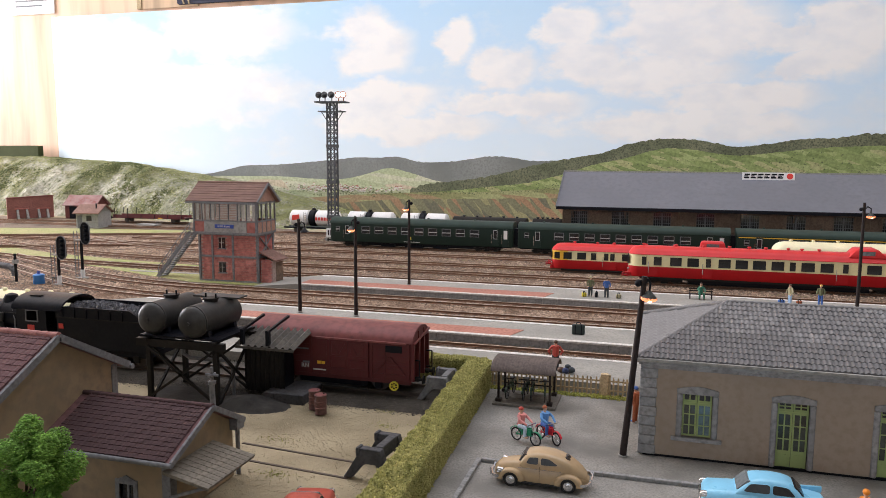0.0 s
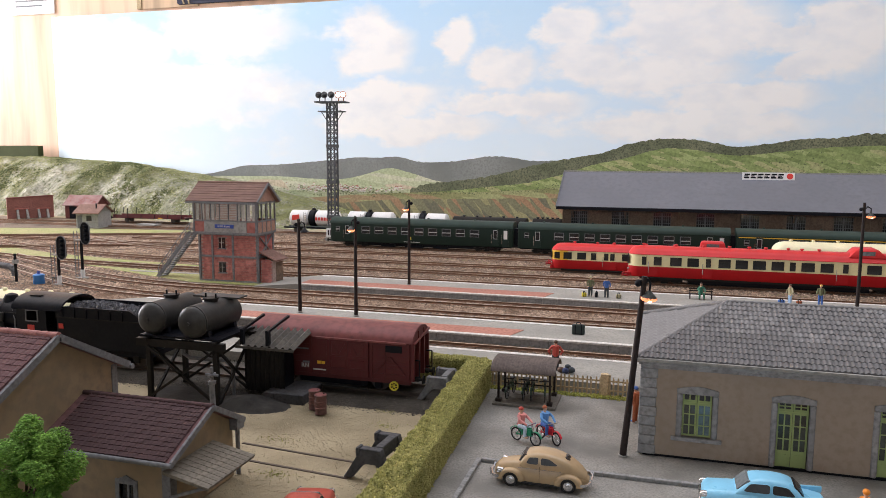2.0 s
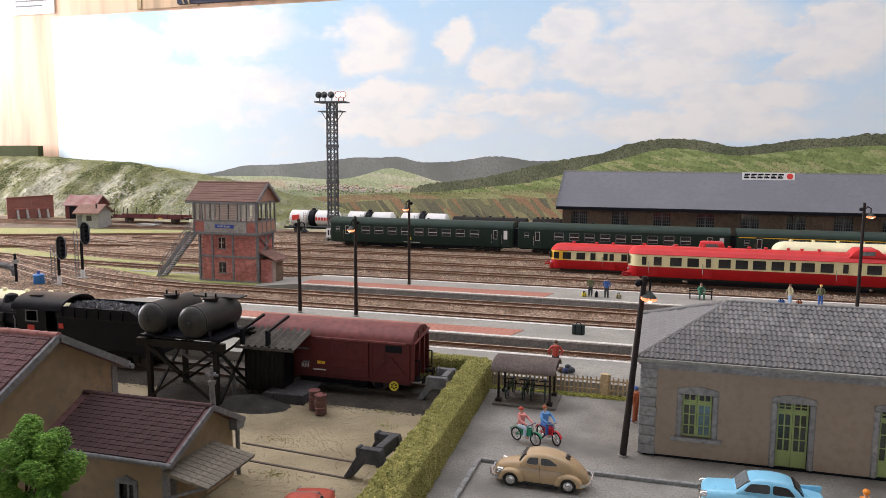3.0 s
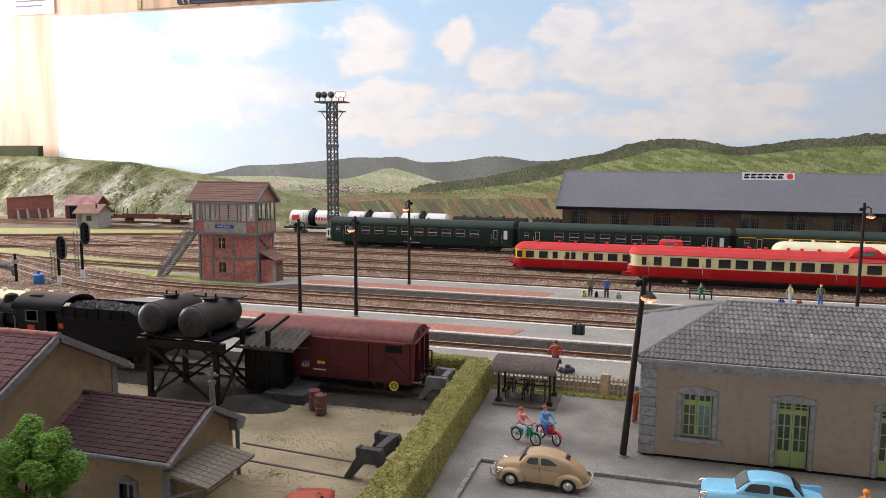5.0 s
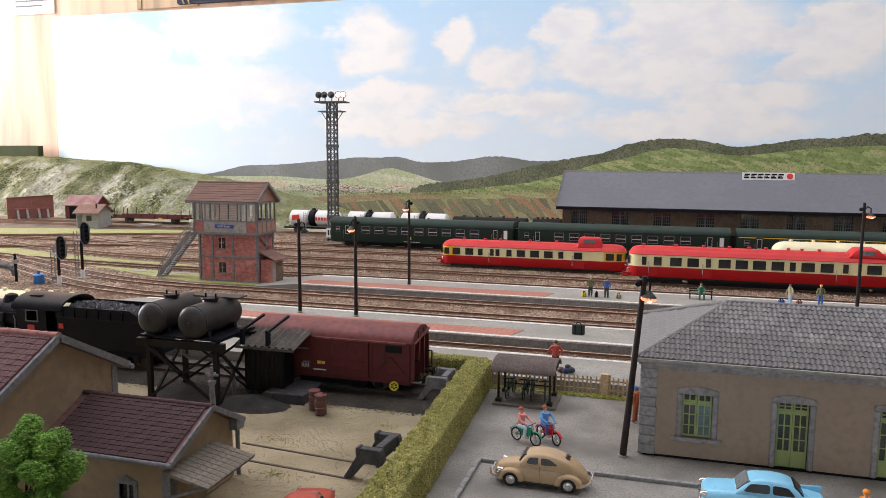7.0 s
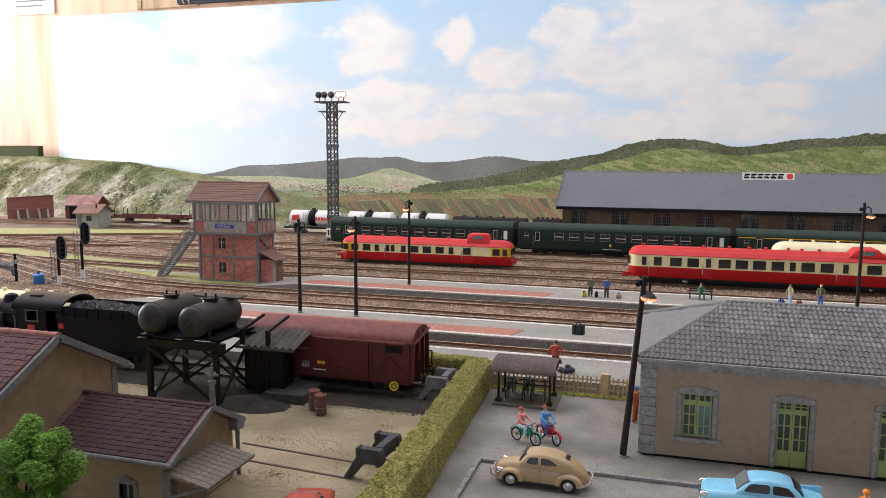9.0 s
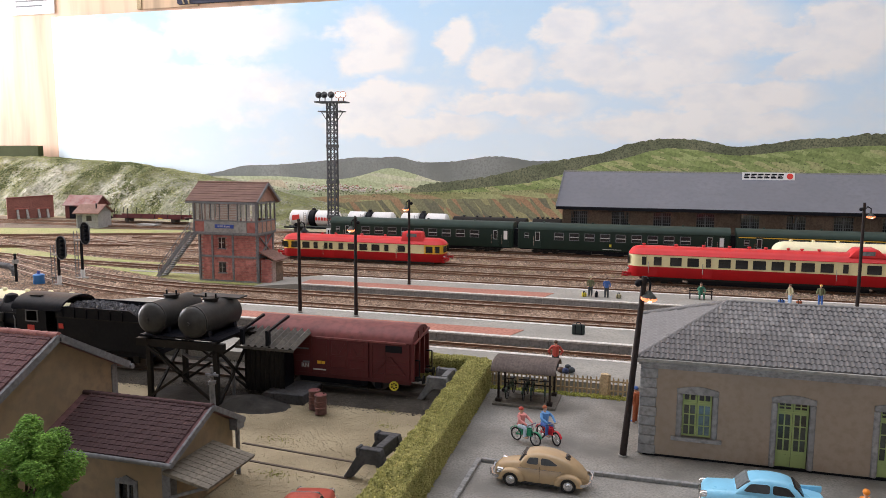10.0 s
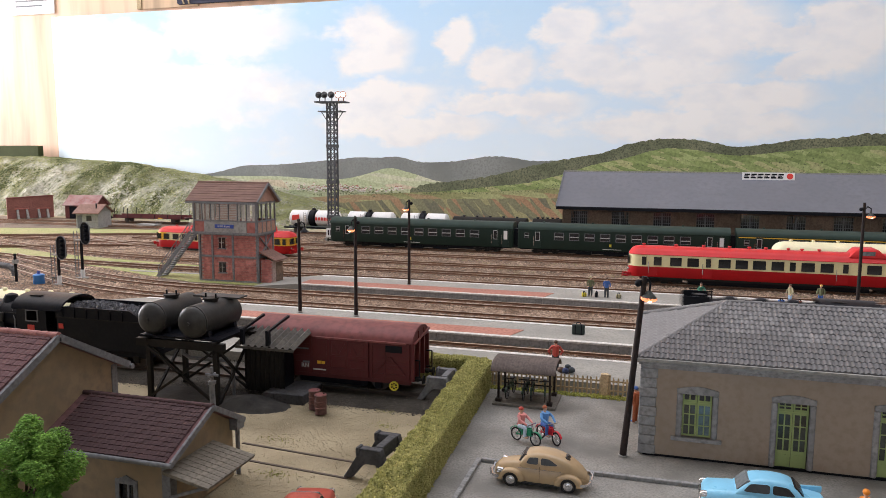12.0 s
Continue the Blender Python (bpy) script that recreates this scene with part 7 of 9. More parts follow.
# ---- masts ----
def lamp_mast(m, h, label, arm=0.55, zl=None, lit=True):
    ob = thing("lamp_mast", m, label, "street lamp", "wooden lamp masts")
    zl = zl or h - 0.9
    part("pole", lathe(N(), ((0.15, 0), (0.135, 0.3), (0.11, 1)), (0, 0, 0), (0, 0, h), 14), M["mast"], ob, "dark brown mast")
    part("foot", lathe(N(), ((0.21, 0), (0.2, 0.8), (0.16, 1)), (0, 0, 0), (0, 0, 0.1), 14), M["concrete"], ob)
    bm = N()
    s = 1 if arm > 0 else -1
    a = abs(arm)
    pts = [(s * 0.1, 0, zl + 0.62), (s * a * 0.5, 0, zl + 0.78), (s * a, 0, zl + 0.62), (s * a, 0, zl + 0.3)]
    for p, q in zip(pts, pts[1:]):
        cyl(bm, p, q, 0.045, n=8)
    part("bracket", bm, M["black"], ob)
    sh = part("shade", lathe(N(), ((0.07, 1), (0.11, 0.8), (0.17, 0.62), (0.32, 0.16), (0.34, 0.0), (0.31, 0.02), (0.27, 0.15), (0.1, 0.55)), (s * a, 0, zl - 0.02), (s * a, 0, zl + 0.3), 18), M["shade_green"] if lit else M["black"], ob, "enamel lamp shade")
    if lit:
        part("bulb", ball(N(), (s * a, 0, zl - 0.03), 0.28, 12, (1.25, 1.25, 0.55)), M["lamp_glow"], sh, "orange glowing bulb")
        part("filament", ball(N(), (s * a + s * 0.05, -0.2, zl - 0.07), 0.12, 8), M["lamp_core"], sh)
    bm = N()
    ball(bm, (-s * 0.22, 0, zl + 0.55), 0.16, 8)
    bar(bm, (0, 0, zl + 0.75), (-s * 0.25, 0, zl + 0.6), 0.06)
    part("counter_lamp", bm, M["black"], ob)
    return ob


M["shade_green"] = mat("shade_enamel", (0.055, 0.065, 0.058), None, 0.5, 2, 0.1)
lamp_mast(at(-1.2, 31.6, 0, 0, 4.6, 0), 7.85, "brown leaning lamp mast with a lit orange lamp", 0.26, 6.98)
lamp_mast(at(-26.75, 51.9, 0.6), 7.3, "dark lamp mast with an unlit lamp on the platform", 0.5, 6.3, False)
lamp_mast(at(-22.05, 51.9, 0.6), 7.55, "dark lamp mast with a glowing orange lamp", -0.3, 6.6)
lamp_mast(at(-22.75, 66.4, 0.6), 8.1, "dark lamp mast glowing on the far platform", -0.3, 7.2)
lamp_mast(at(15.65, 67.4, 0.6), 8.6, "dark lamp mast glowing at the platform end", 0.5, 7.5)


def floodlight_tower():
    ob = thing("floodlight_tower", at(-47.85, 104.2, 0), "tall dark lattice tower with floodlights on top", "light tower")
    w = 0.58
    for x in (-w, w):
        for y in (-w, w):
            part("corner_post", box(N(), x - 0.09, x + 0.09, y - 0.09, y + 0.09, 0, 20.6), M["tower_grey"], ob)
    n = 17
    me = {}
    for k in range(n):
        z = 0.2 + k * 1.2
        for s in (0, 1):
            for f in range(2):
                key = (s, f)
                if key not in me:
                    bm = N()
                    a, b = (-w, w) if s else (w, -w)
                    for e in (-w, w):
                        if f:
                            bar(bm, (e, a, 0), (e, b, 1.2), 0.09)
                        else:
                            bar(bm, (a, e, 0), (b, e, 1.2), 0.09)
                    me[key] = to_mesh("lattice_bar", bm, M["tower_grey"])
                shared("lattice_bar", me[key], ob, at(0, 0, z))
    for z in (3.4, 8.6, 14.0):
        part("collar", box(N(), -w - 0.16, w + 0.16, -w - 0.16, w + 0.16, z, z + 0.45), M["tower_grey"], ob)
    bm = N()
    for x in (-w, w):
        for y in (-w, w):
            bar(bm, (x, y, 18.0), (x * 2.3, y * 1.6, 19.3), 0.12), bar(bm, (x * 2.3, y * 1.6, 19.3), (x * 3.2, y * 1.6, 19.4), 0.08)
    part("knee_brace", bm, M["tower_grey"], ob)
    part("platform", box(N(), -2.3, 2.3, -1.3, 1.3, 20.6, 20.8), M["tower_grey"], ob)
    part("platform_low", box(N(), -1.8, 1.8, -1.1, 1.1, 19.25, 19.4), M["tower_grey"], ob)
    for i, x in enumerate((-2.0, -1.1, 0.0, 1.1, 1.9)):
        bm = N()
        lathe(bm, ((0.25, 0), (0.3, 0.3), (0.5, 1)), (x - 0.35, 0.5, 22.0), (x + 0.1, -0.5, 21.75), 14)
        bar(bm, (x, 0, 20.8), (x, 0, 21.8), 0.12)
        fl = part("floodlight", bm, M["flood_rust"] if i > 2 else M["tower_grey"], ob)
        part("lens", ball(N(), (x + 0.13, -0.55, 21.74), 0.36, 12, (1, 0.6, 1)), M["flood_glow"] if i > 2 else M["pane"], fl, "lit white lens" if i > 2 else "")
    part("plinth", box(N(), -1.0, 1.0, -1.0, 1.0, -0.1, 0.5), M["concrete"], ob)
    part("number_board", box(N(), -0.75, 0.35, -0.95, -0.9, 0.6, 1.9), M["white_paint"], ob, "white number board")
    for x in (-0.5, -0.1):
        part("marking", box(N(), x, x + 0.22, -0.97, -0.95, 0.85, 1.65), M["black"], ob)


M["tower_grey"] = mat("tower_grey", (0.115, 0.12, 0.13), (0.085, 0.09, 0.10), 0.6, 1.5, 0.1)
M["flood_rust"] = mat("flood_rust", (0.35, 0.12, 0.08), None, 0.6, 2, 0.1)
M["flood_glow"] = glow("flood_glow", (1.0, 0.90, 0.84), 6)
floodlight_tower()


def colour_signal(m, label, h, head_dx):
    ob = thing("railway_signal", m, label, "railway signal", "colour light signals")
    part("post", box(N(), -0.1, 0.1, -0.1, 0.1, 0.9, h), M["black"], ob)
    part("plinth", box(N(), -0.16, 0.16, -0.16, 0.16, 0, 0.9), M["white_paint"], ob, "white painted foot")
    part("base", box(N(), -0.6, 0.6, -0.5, 0.5, -0.02, 0.1), M["concrete"], ob)
    part("gantry_arm", box(N(), min(-0.8, head_dx), max(0.2, head_dx), -0.25, 0.25, h, h + 0.12), M["concrete"], ob)
    out = [(head_dx + 0.62 * math.cos(a), h + 0.85 + (0.55 if math.sin(a) > 0 else -0.55) + 0.6 * math.sin(a)) for a in [math.tau * i / 24 for i in range(24)]]
    hd = part("target", prism(N(), out, "y", -0.42, -0.34), M["black"], ob, "black oval signal target")
    rim = N()
    for p, q in zip(out, out[1:] + out[:1]):
        bar(rim, (p[0], -0.43, p[1]), (q[0], -0.43, q[1]), 0.07)
    part("rim", rim, M["frame_grey"], hd)
    for i in range(4):
        part("lamp_hood", cyl(N(), (head_dx + 0.1, -0.34, h + 0.2 + i * 0.44), (head_dx + 0.1, -0.7, h + 0.18 + i * 0.44), 0.17, n=12), M["black"], hd)
    bm = N()
    for y in (-0.2, 0.2):
        bar(bm, (-0.75, y, 0.1), (-0.75, y, h + 1.0), 0.06)
    for i in range(int((h + 0.8) / 0.4)):
        bar(bm, (-0.75, -0.2, 0.3 + 0.4 * i), (-0.75, 0.2, 0.3 + 0.4 * i), 0.05)
    part("ladder", bm, M["frame_grey"], ob)


colour_signal(at(-56.6, 59.2, 0, rz=-6), "black oval colour light signal with white foot and ladder", 2.9, 0.95)
colour_signal(at(-57.4, 63.2, 0, rz=-6), "black oval colour light signal on a concrete base", 3.9, 1.05)
ob = thing("drum", at(-58.9, 59.0, 0), "small bright blue drum beside the track", "barrel")
part("body", lathe(N(), ((0.5, 0), (0.55, 0.1), (0.5, 0.5), (0.55, 0.9), (0.4, 1)), (0, 0, 0), (0, 0, 1.0), 14), M["drum_blue"], ob)
part("cap", cyl(N(), (0, 0, 1.0), (0, 0, 1.3), 0.15, n=8), M["sign_blue"], ob)
ob = thing("marker_post", at(-61.7, 59.0, 0), "thin black marker post with a small box", "post")
part("pole", box(N(), -0.09, 0.09, -0.09, 0.09, 0, 2.9), M["black"], ob)
part("box", box(N(), -0.22, 0.22, -0.2, 0.2, 1.9, 2.3), M["concrete"], ob)
ob = thing("water_crane", at(-62.3, 59.3, 0), "grey curved water crane spout beside the main line", "water crane")
bm = N()
pts = [(-2.5, 0, 1.6), (-0.6, 0, 1.55), (-0.1, 0, 1.35), (0.15, 0, 1.0), (0.15, 0, 0.6)]
for p, q in zip(pts, pts[1:]):
    cyl(bm, p, q, 0.3, n=12)
part("spout", bm, M["frame_grey"], ob)
part("column", cyl(N(), (-2.5, 0, 0), (-2.5, 0, 2.3), 0.32, n=12), M["frame_grey"], ob)


# ---- buildings below the hillside ----
ob = thing("lineside_hut", at(-96.2, 107.6, 0, rz=12), "small grey hut with a red-brown gable roof", "hut")
bm = N()
part("body", box(bm, -2.0, 2.0, 0, 4.4, 0, 2.9), M["hut_grey"], ob)
for x in (-2.0, 1.9):
    part("gable", prism(N(), ((0, 2.9), (4.4, 2.9), (2.2, 4.0)), "x", x, x + 0.1), M["concrete"], ob)
bm = N()
for ya in (-0.5, 4.9):
    prism(bm, ((ya, 2.65), (2.2, 4.1), (2.2, 3.95), (ya, 2.5)), "x", -2.4, 2.4)
part("roof", bm, M["orange_tile"], ob)
part("door", box(N(), -1.75, -0.95, -0.06, 0.02, 0, 2.2), M["frame_grey"], ob)
part("window", box(N(), -0.1, 0.8, -0.06, 0.02, 1.3, 2.2), M["pane"], ob)
part("chimney", cyl(N(), (1.2, 1.0, 3.2), (1.2, 1.0, 4.3), 0.12, n=8), M["black"], ob)
ob = thing("brick_shed", at(-112.0, 123.6, 0, rz=8), "long dark red brick shed with a tile roof", "shed")
ob.scale = (0.8, 0.85, 0.95)
part("body", box(N(), -4.2, 4.2, 0, 5, 0, 2.9), M["brick_dark"], ob)
bm = N()
for ya in (-0.5, 5.5):
    prism(bm, ((ya, 2.9), (2.5, 4.9), (2.5, 4.7), (ya, 2.7)), "x", -4.6, 4.6)
part("roof", bm, M["faded_tile"], ob, "faded red tile roof")
for x in (-4.2, 4.1):
    part("gable", prism(N(), ((0, 2.9), (5, 2.9), (2.5, 4.7)), "x", x, x + 0.1), M["wagon_red"], ob)
# black sheet on the solid wall, painted as a shaded doorway
part("doorway", box(N(), -3.0, -1.0, -0.05, 0.02, 0, 2.6), M["black"], ob)
ob = thing("retaining_wall", at(-124.8, 118.2, 0, rz=55), "red brick wall with sloping buttresses", "wall")
bm = N()
part("wall", prism(N(), ((0, 0), (8.4, 0), (8.4, 4.4), (0, 4.0)), "y", 0, 0.5), M["wall_brick"], ob)
for x in (1.6, 3.3, 5.4, 7.0):
    part("buttress", prism(N(), ((0, 0), (-1.3, 0), (0, 1.8)), "x", x, x + 0.4), M["concrete"], ob)
for x in (1.3, 5.2):
    part("coping", box(N(), x, x + 2.6, -0.2, 0, 1.85, 2.0), M["brick"], ob)
part("cap", prism(N(), ((-0.1, 4.02), (8.5, 4.42), (8.5, 4.6), (-0.1, 4.2)), "y", -0.1, 0.6), M["wagon_roof"], ob)
ob = thing("clipped_hedge", at(-168, 146.2, 0), "dark green clipped hedge on the hill crest", "hedge")
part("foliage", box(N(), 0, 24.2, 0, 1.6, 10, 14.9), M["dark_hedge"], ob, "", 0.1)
part("concrete_slab", box(N(), 76, 80, -33, -31, -0.1, 0.25), M["concrete"], thing("concrete_pad", at(-168, 148, 0), "flat pale concrete pad beside the siding", "slab"))


# ---- hedges, fence, kerb ----
def hedge(name, x0, x1, y0, y1, h, n, label, turn=0.0):
    ob = thing(name, at(0, 0, 0), label, "hedge")
    c = Vector(((x0 + x1) / 2 * S, y1 * S, 0))
    ob.matrix_basis = Matrix.Translation(c) @ pose(0, 0, 0, 0, 0, turn) @ Matrix.Translation(-c)
    # core coloured near-black to carry the shade between the leaves
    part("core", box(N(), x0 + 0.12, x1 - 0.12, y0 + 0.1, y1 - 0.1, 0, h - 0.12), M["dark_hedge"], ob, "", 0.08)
    A = np.array([(x1 - x0) * (y1 - y0), 2 * (y1 - y0) * h, 2 * (x1 - x0) * h])
    face = rng.choice(3, n, p=A / A.sum())
    u, v = rng.uniform(0, 1, n), rng.uniform(0, 1, n)
    side = rng.integers(0, 2, n)
    x, y, z = x0 + u * (x1 - x0), y0 + v * (y1 - y0), np.full(n, h)
    x = np.where(face == 1, np.where(side, x0, x1), x)
    z = np.where(face == 1, u * h, np.where(face == 2, v * h, z))
    y = np.where(face == 2, np.where(side, y0, y1), y)
    wob = np.array([noise.noise((a * 1.7, b * 1.7, c * 1.7)) for a, b, c in zip(x, y, z)])
    cx, cy = (x0 + x1) / 2, (y0 + y1) / 2
    k = 1 + 0.10 * wob
    p = np.stack([cx + (x - cx) * np.where(face == 1, k, 1) + rng.normal(0, 0.03, n), y + rng.normal(0, 0.03, n), np.maximum(z + 0.10 * wob + rng.normal(0, 0.03, n), 0.03)], -1)
    vv, ff = scatter(p, rng.uniform(0.02, 0.062, n), OCTA, OCTA_F, rng)
    raw("foliage", vv, ff, M["hedge"], "stuff", "dense olive-green clipped leaves", ob)


hedge("garden_hedge", -10.0, -8.75, 15.0, 39.4, 1.5, 64000, "long olive-green clipped hedge between yard and forecourt", 2.6)
hedge("cross_hedge", -14.2, -9.2, 39.65, 40.5, 1.35, 14000, "short dark green hedge beside the platform")

fence = thing("picket_fence", at(0, 0, 0), "low weathered wooden picket fence along the platform", "fence")
me = to_mesh("picket", prism(N(), ((-0.045, 0.08), (0.045, 0.08), (0.045, 1.02), (0, 1.1), (-0.045, 1.02)), "y", 0, 0.04), M["fence"])
for i in range(33):
    x = -8.9 + i * 0.235
    if not -2.75 < x < -2.2:
        shared("picket", me, fence, at(x, 39.55, 0, 0, 2 * math.sin(i * 2.3), 0))
for x in (-9.0, -5.35, -2.35):
    part("post", box(N(), x - 0.09, x + 0.09, 39.53, 39.71, 0, 1.22), M["fence"], fence, "", 0.02)
part("gate_post", box(N(), -2.78, -2.38, 39.45, 39.8, 0, 1.25), M["fence"], fence, "thick wooden gate post", 0.03)
for z in (0.3, 0.82):
    part("rail", box(N(), -9.0, -1.2, 39.6, 39.66, z, z + 0.08), M["fence"], fence)
n = 1500
p = np.stack([rng.uniform(-9, -1, n), 39.4 + rng.normal(0, 0.12, n), rng.uniform(0, 0.1, n)], -1)
v, f = scatter(p, rng.uniform(0.03, 0.08, n), OCTA, OCTA_F, rng)
raw("weeds", v, f, mat("weeds", (0.42, 0.40, 0.10), (0.30, 0.32, 0.07), 0.95, 1, 0.2, random_=0.4), "stuff", "yellow-green weeds at the fence foot", category="grass")
n = 2500
p = np.stack([rng.uniform(-30, -11, n), rng.choice([35.1, 39.8], n) + rng.normal(0, 0.35, n), rng.uniform(-0.06, 0.02, n)], -1)
v, f = scatter(p, rng.uniform(0.03, 0.08, n), OCTA, OCTA_F, rng, 0.6)
raw("gravel", v, f, M["cinder_grit"], "stuff", "scattered stones and clods in the yard", category="gravel")
n = 9000
y = 34.2 + np.abs(rng.normal(0, 0.8, n))
p = np.stack([rng.uniform(-31, -10.6, n), y + rng.normal(0, 0.25, n), np.interp(y, (34.0, 34.9, 36), (-0.07, 0.05, 0.07))], -1)
v, f = scatter(p, rng.uniform(0.015, 0.045, n), OCTA, OCTA_F, rng, 0.6)
raw("cinder_grit", v, f, M["cinder_grit"], "stuff", "dark cinders spilled along the siding", category="gravel")
n = 9000
p = np.stack([rng.uniform(-21, -10.3, n), rng.uniform(22, 34.5, n), np.full(n, -0.055)], -1)
v, f = scatter(p, rng.uniform(0.012, 0.04, n), OCTA, OCTA_F, rng, 0.6)
raw("yard_grit", v, f, M["yard_grit"], "stuff", "pale sandy grit of the yard", category="gravel")
n = 420
k = rng.integers(0, 6, n)
p = np.stack([np.array([-14.6, -13.0, -19.3, -11.0, -16.4, -12.2])[k] + rng.normal(0, 0.42, n), np.array([25.8, 34.2, 28.2, 29.6, 29.2, 32.2])[k] + rng.normal(0, 0.22, n), np.full(n, -0.05)], -1)
v, f = scatter(p, rng.uniform(0.015, 0.04, n), OCTA, OCTA_F, rng, 0.9)
raw("weed_tufts", v, f, M["hedge"], "stuff", "small weed tufts in the yard", category="grass")
M["kerb_stone"] = mat("kerb_stone", (0.33, 0.33, 0.325), (0.25, 0.25, 0.245), 0.9, 1.2, 0.3, random_=0.1)
kerb = thing("parking_kerb", at(0, 0, 0), "light grey kerb round the parking bay", "kerb", kind="structure")
me = to_mesh("kerb_stone", box(N(), 0.006, 0.994, -0.1, 0.1, 0, 0.16), M["kerb_stone"], 0.02)
for i in range(26):
    shared("kerb_stone", me, kerb, at(-6.85 + i, 29.35, 0))
for i in range(12):
    shared("kerb_stone", me, kerb, at(-6.95, 29.35 - i, 0, rz=-90))


# ---- bicycle shelter ----
ob = thing("bicycle_shelter", at(0, 0, 0), "open bicycle shelter with a curved dark roof", "shelter")
part("slab", box(N(), -8.0, -4.75, 36.5, 38.9, 0, 0.13), M["shelter_slab"], ob, "", 0.02)
for x in (-7.75, -5.1):
    for y in (36.9, 38.6):
        bm = N()
        bar(bm, (x, y, 0.13), (x, y, 1.9), 0.11)
        box(bm, x - 0.14, x + 0.14, y - 0.14, y + 0.14, 0.13, 0.3)
        part("post", bm, M["mast"], ob)
bm = N()
arc = [(37.75 + 1.25 * math.cos(math.pi * i / 14), 1.80 + 0.50 * math.sin(math.pi * i / 14)) for i in range(15)]
prism(bm, arc + [(37.75 + 1.19 * math.cos(math.pi * i / 14), 1.78 + 0.46 * math.sin(math.pi * i / 14)) for i in range(14, -1, -1)], "x", -8.1, -4.8)
roof = part("roof", bm, M["shelter_roof"], ob, "ribbed brown-grey barrel roof")
for i in range(22):
    bm = N()
    loft(bm, [[(x, y, z + 0.0) for x, y, z in ((-8.05 + i * 0.15, a, b), (-8.05 + i * 0.15 + 0.05, a, b), (-8.05 + i * 0.15 + 0.05, a, b + 0.025), (-8.05 + i * 0.15, a, b + 0.025))] for a, b in arc])
    part("roof_rib", bm, M["shelter_roof"], roof)
part("rack_bar", box(N(), -7.7, -5.2, 38.5, 38.56, 0.6, 0.66), M["mast"], ob)


def ring(bm, c, r, t, n=20):
    """A wheel rim: a closed tube round an axle along y."""
    loops = []
    for i in range(n):
        a = math.tau * i / n
        loops.append([bm.verts.new((c[0] + (r + t / 2 * math.cos(b)) * math.cos(a), c[1] + t / 2 * math.sin(b), c[2] + (r + t / 2 * math.cos(b)) * math.sin(a))) for b in [math.tau * j / 6 for j in range(6)]])
    for i in range(n):
        p, q = loops[i], loops[(i + 1) % n]
        for j in range(6):
            bm.faces.new((p[j], p[(j + 1) % 6], q[(j + 1) % 6], q[j]))
    return bm


def two_wheeler(name, m, label, colour, motor=True, group=""):
    """A bicycle or moped that heads along +x."""
    ob = thing(name, m, label, "moped" if motor else "bicycle", group)
    if motor:
        ob.scale = (0.9, 0.9, 0.9)
    r = 0.33
    for x in (-0.58, 0.62):
        w = part("wheel", ring(N(), (x, 0, r), r - 0.03, 0.075 if motor else 0.05), M["tyre"], ob)
        bm = N()
        for i in range(6):
            a = math.pi * i / 6
            bar(bm, (x - 0.3 * math.cos(a), 0, r - 0.3 * math.sin(a)), (x + 0.3 * math.cos(a), 0, r + 0.3 * math.sin(a)), 0.018)
        part("spokes", bm, M["chrome" if motor else "frame_grey"], w)
    bm = N()
    for a, b, t in (((-0.58, 0, r), (-0.15, 0, 0.42), 0.06), ((-0.15, 0, 0.42), (0.42, 0, 0.78), 0.07), ((-0.15, 0, 0.42), (-0.25, 0, 0.85), 0.05), ((-0.58, 0, r), (-0.25, 0, 0.72), 0.04), ((-0.25, 0, 0.7), (0.4, 0, 0.85), 0.05)):
        bar(bm, a, b, t)
    if motor:
        loft(bm, [[(x, y * wd, z) for y, z in ((-1, 0.45), (1, 0.45), (1, 0.78), (-1, 0.78))] for x, wd in ((-0.15, 0.07), (0.15, 0.13), (0.4, 0.08))])
    part("frame", bm, M[colour], ob)
    bm = N()
    bar(bm, (0.62, 0, r), (0.4, 0, 1.0), 0.06), bar(bm, (0.38, -0.3, 1.05), (0.38, 0.3, 1.05), 0.045)
    part("fork", bm, M["chrome" if motor else "mast"], ob)
    part("saddle", box(N(), -0.5, -0.1, -0.11, 0.11, 0.85, 0.95), M["black"], ob, "", 0.03)
    bm = N()
    for x in (-0.58, 0.62):
        pts = [(x + (r + 0.06) * math.cos(a), 0, r + (r + 0.06) * math.sin(a)) for a in [math.pi * (0.1 + 0.8 * i / 8) for i in range(9)]]
        for p, q in zip(pts, pts[1:]):
            bar(bm, p, q, 0.1, 0.03)
    part("mudguard", bm, M[colour], ob)
    if motor:
        part("engine", box(N(), -0.12, 0.18, -0.1, 0.1, 0.25, 0.46), M["chrome"], ob, "", 0.02)
    return ob


M["moped_green"] = paint("moped_green", (0.02, 0.28, 0.14)); M["moped_red"] = paint("moped_red", (0.62, 0.03, 0.05)); M["bike_green"] = paint("bike_green", (0.03, 0.06, 0.04), 0.5)
two_wheeler("moped", at(-5.45, 31.9, 0, rz=-28), "green moped with a rider on the forecourt", "moped_green")
two_wheeler("moped", at(-4.5, 32.35, 0, rz=-42), "red moped with a rider on the forecourt", "moped_red")
for i, x in enumerate((-7.3, -6.5, -6.15, -5.5)):
    two_wheeler("bicycle", at(x, 37.9, 0.13, rz=-96 + 5 * i), "dark green bicycle parked under the shelter", "bike_green", False, "bicycles in the shelter")


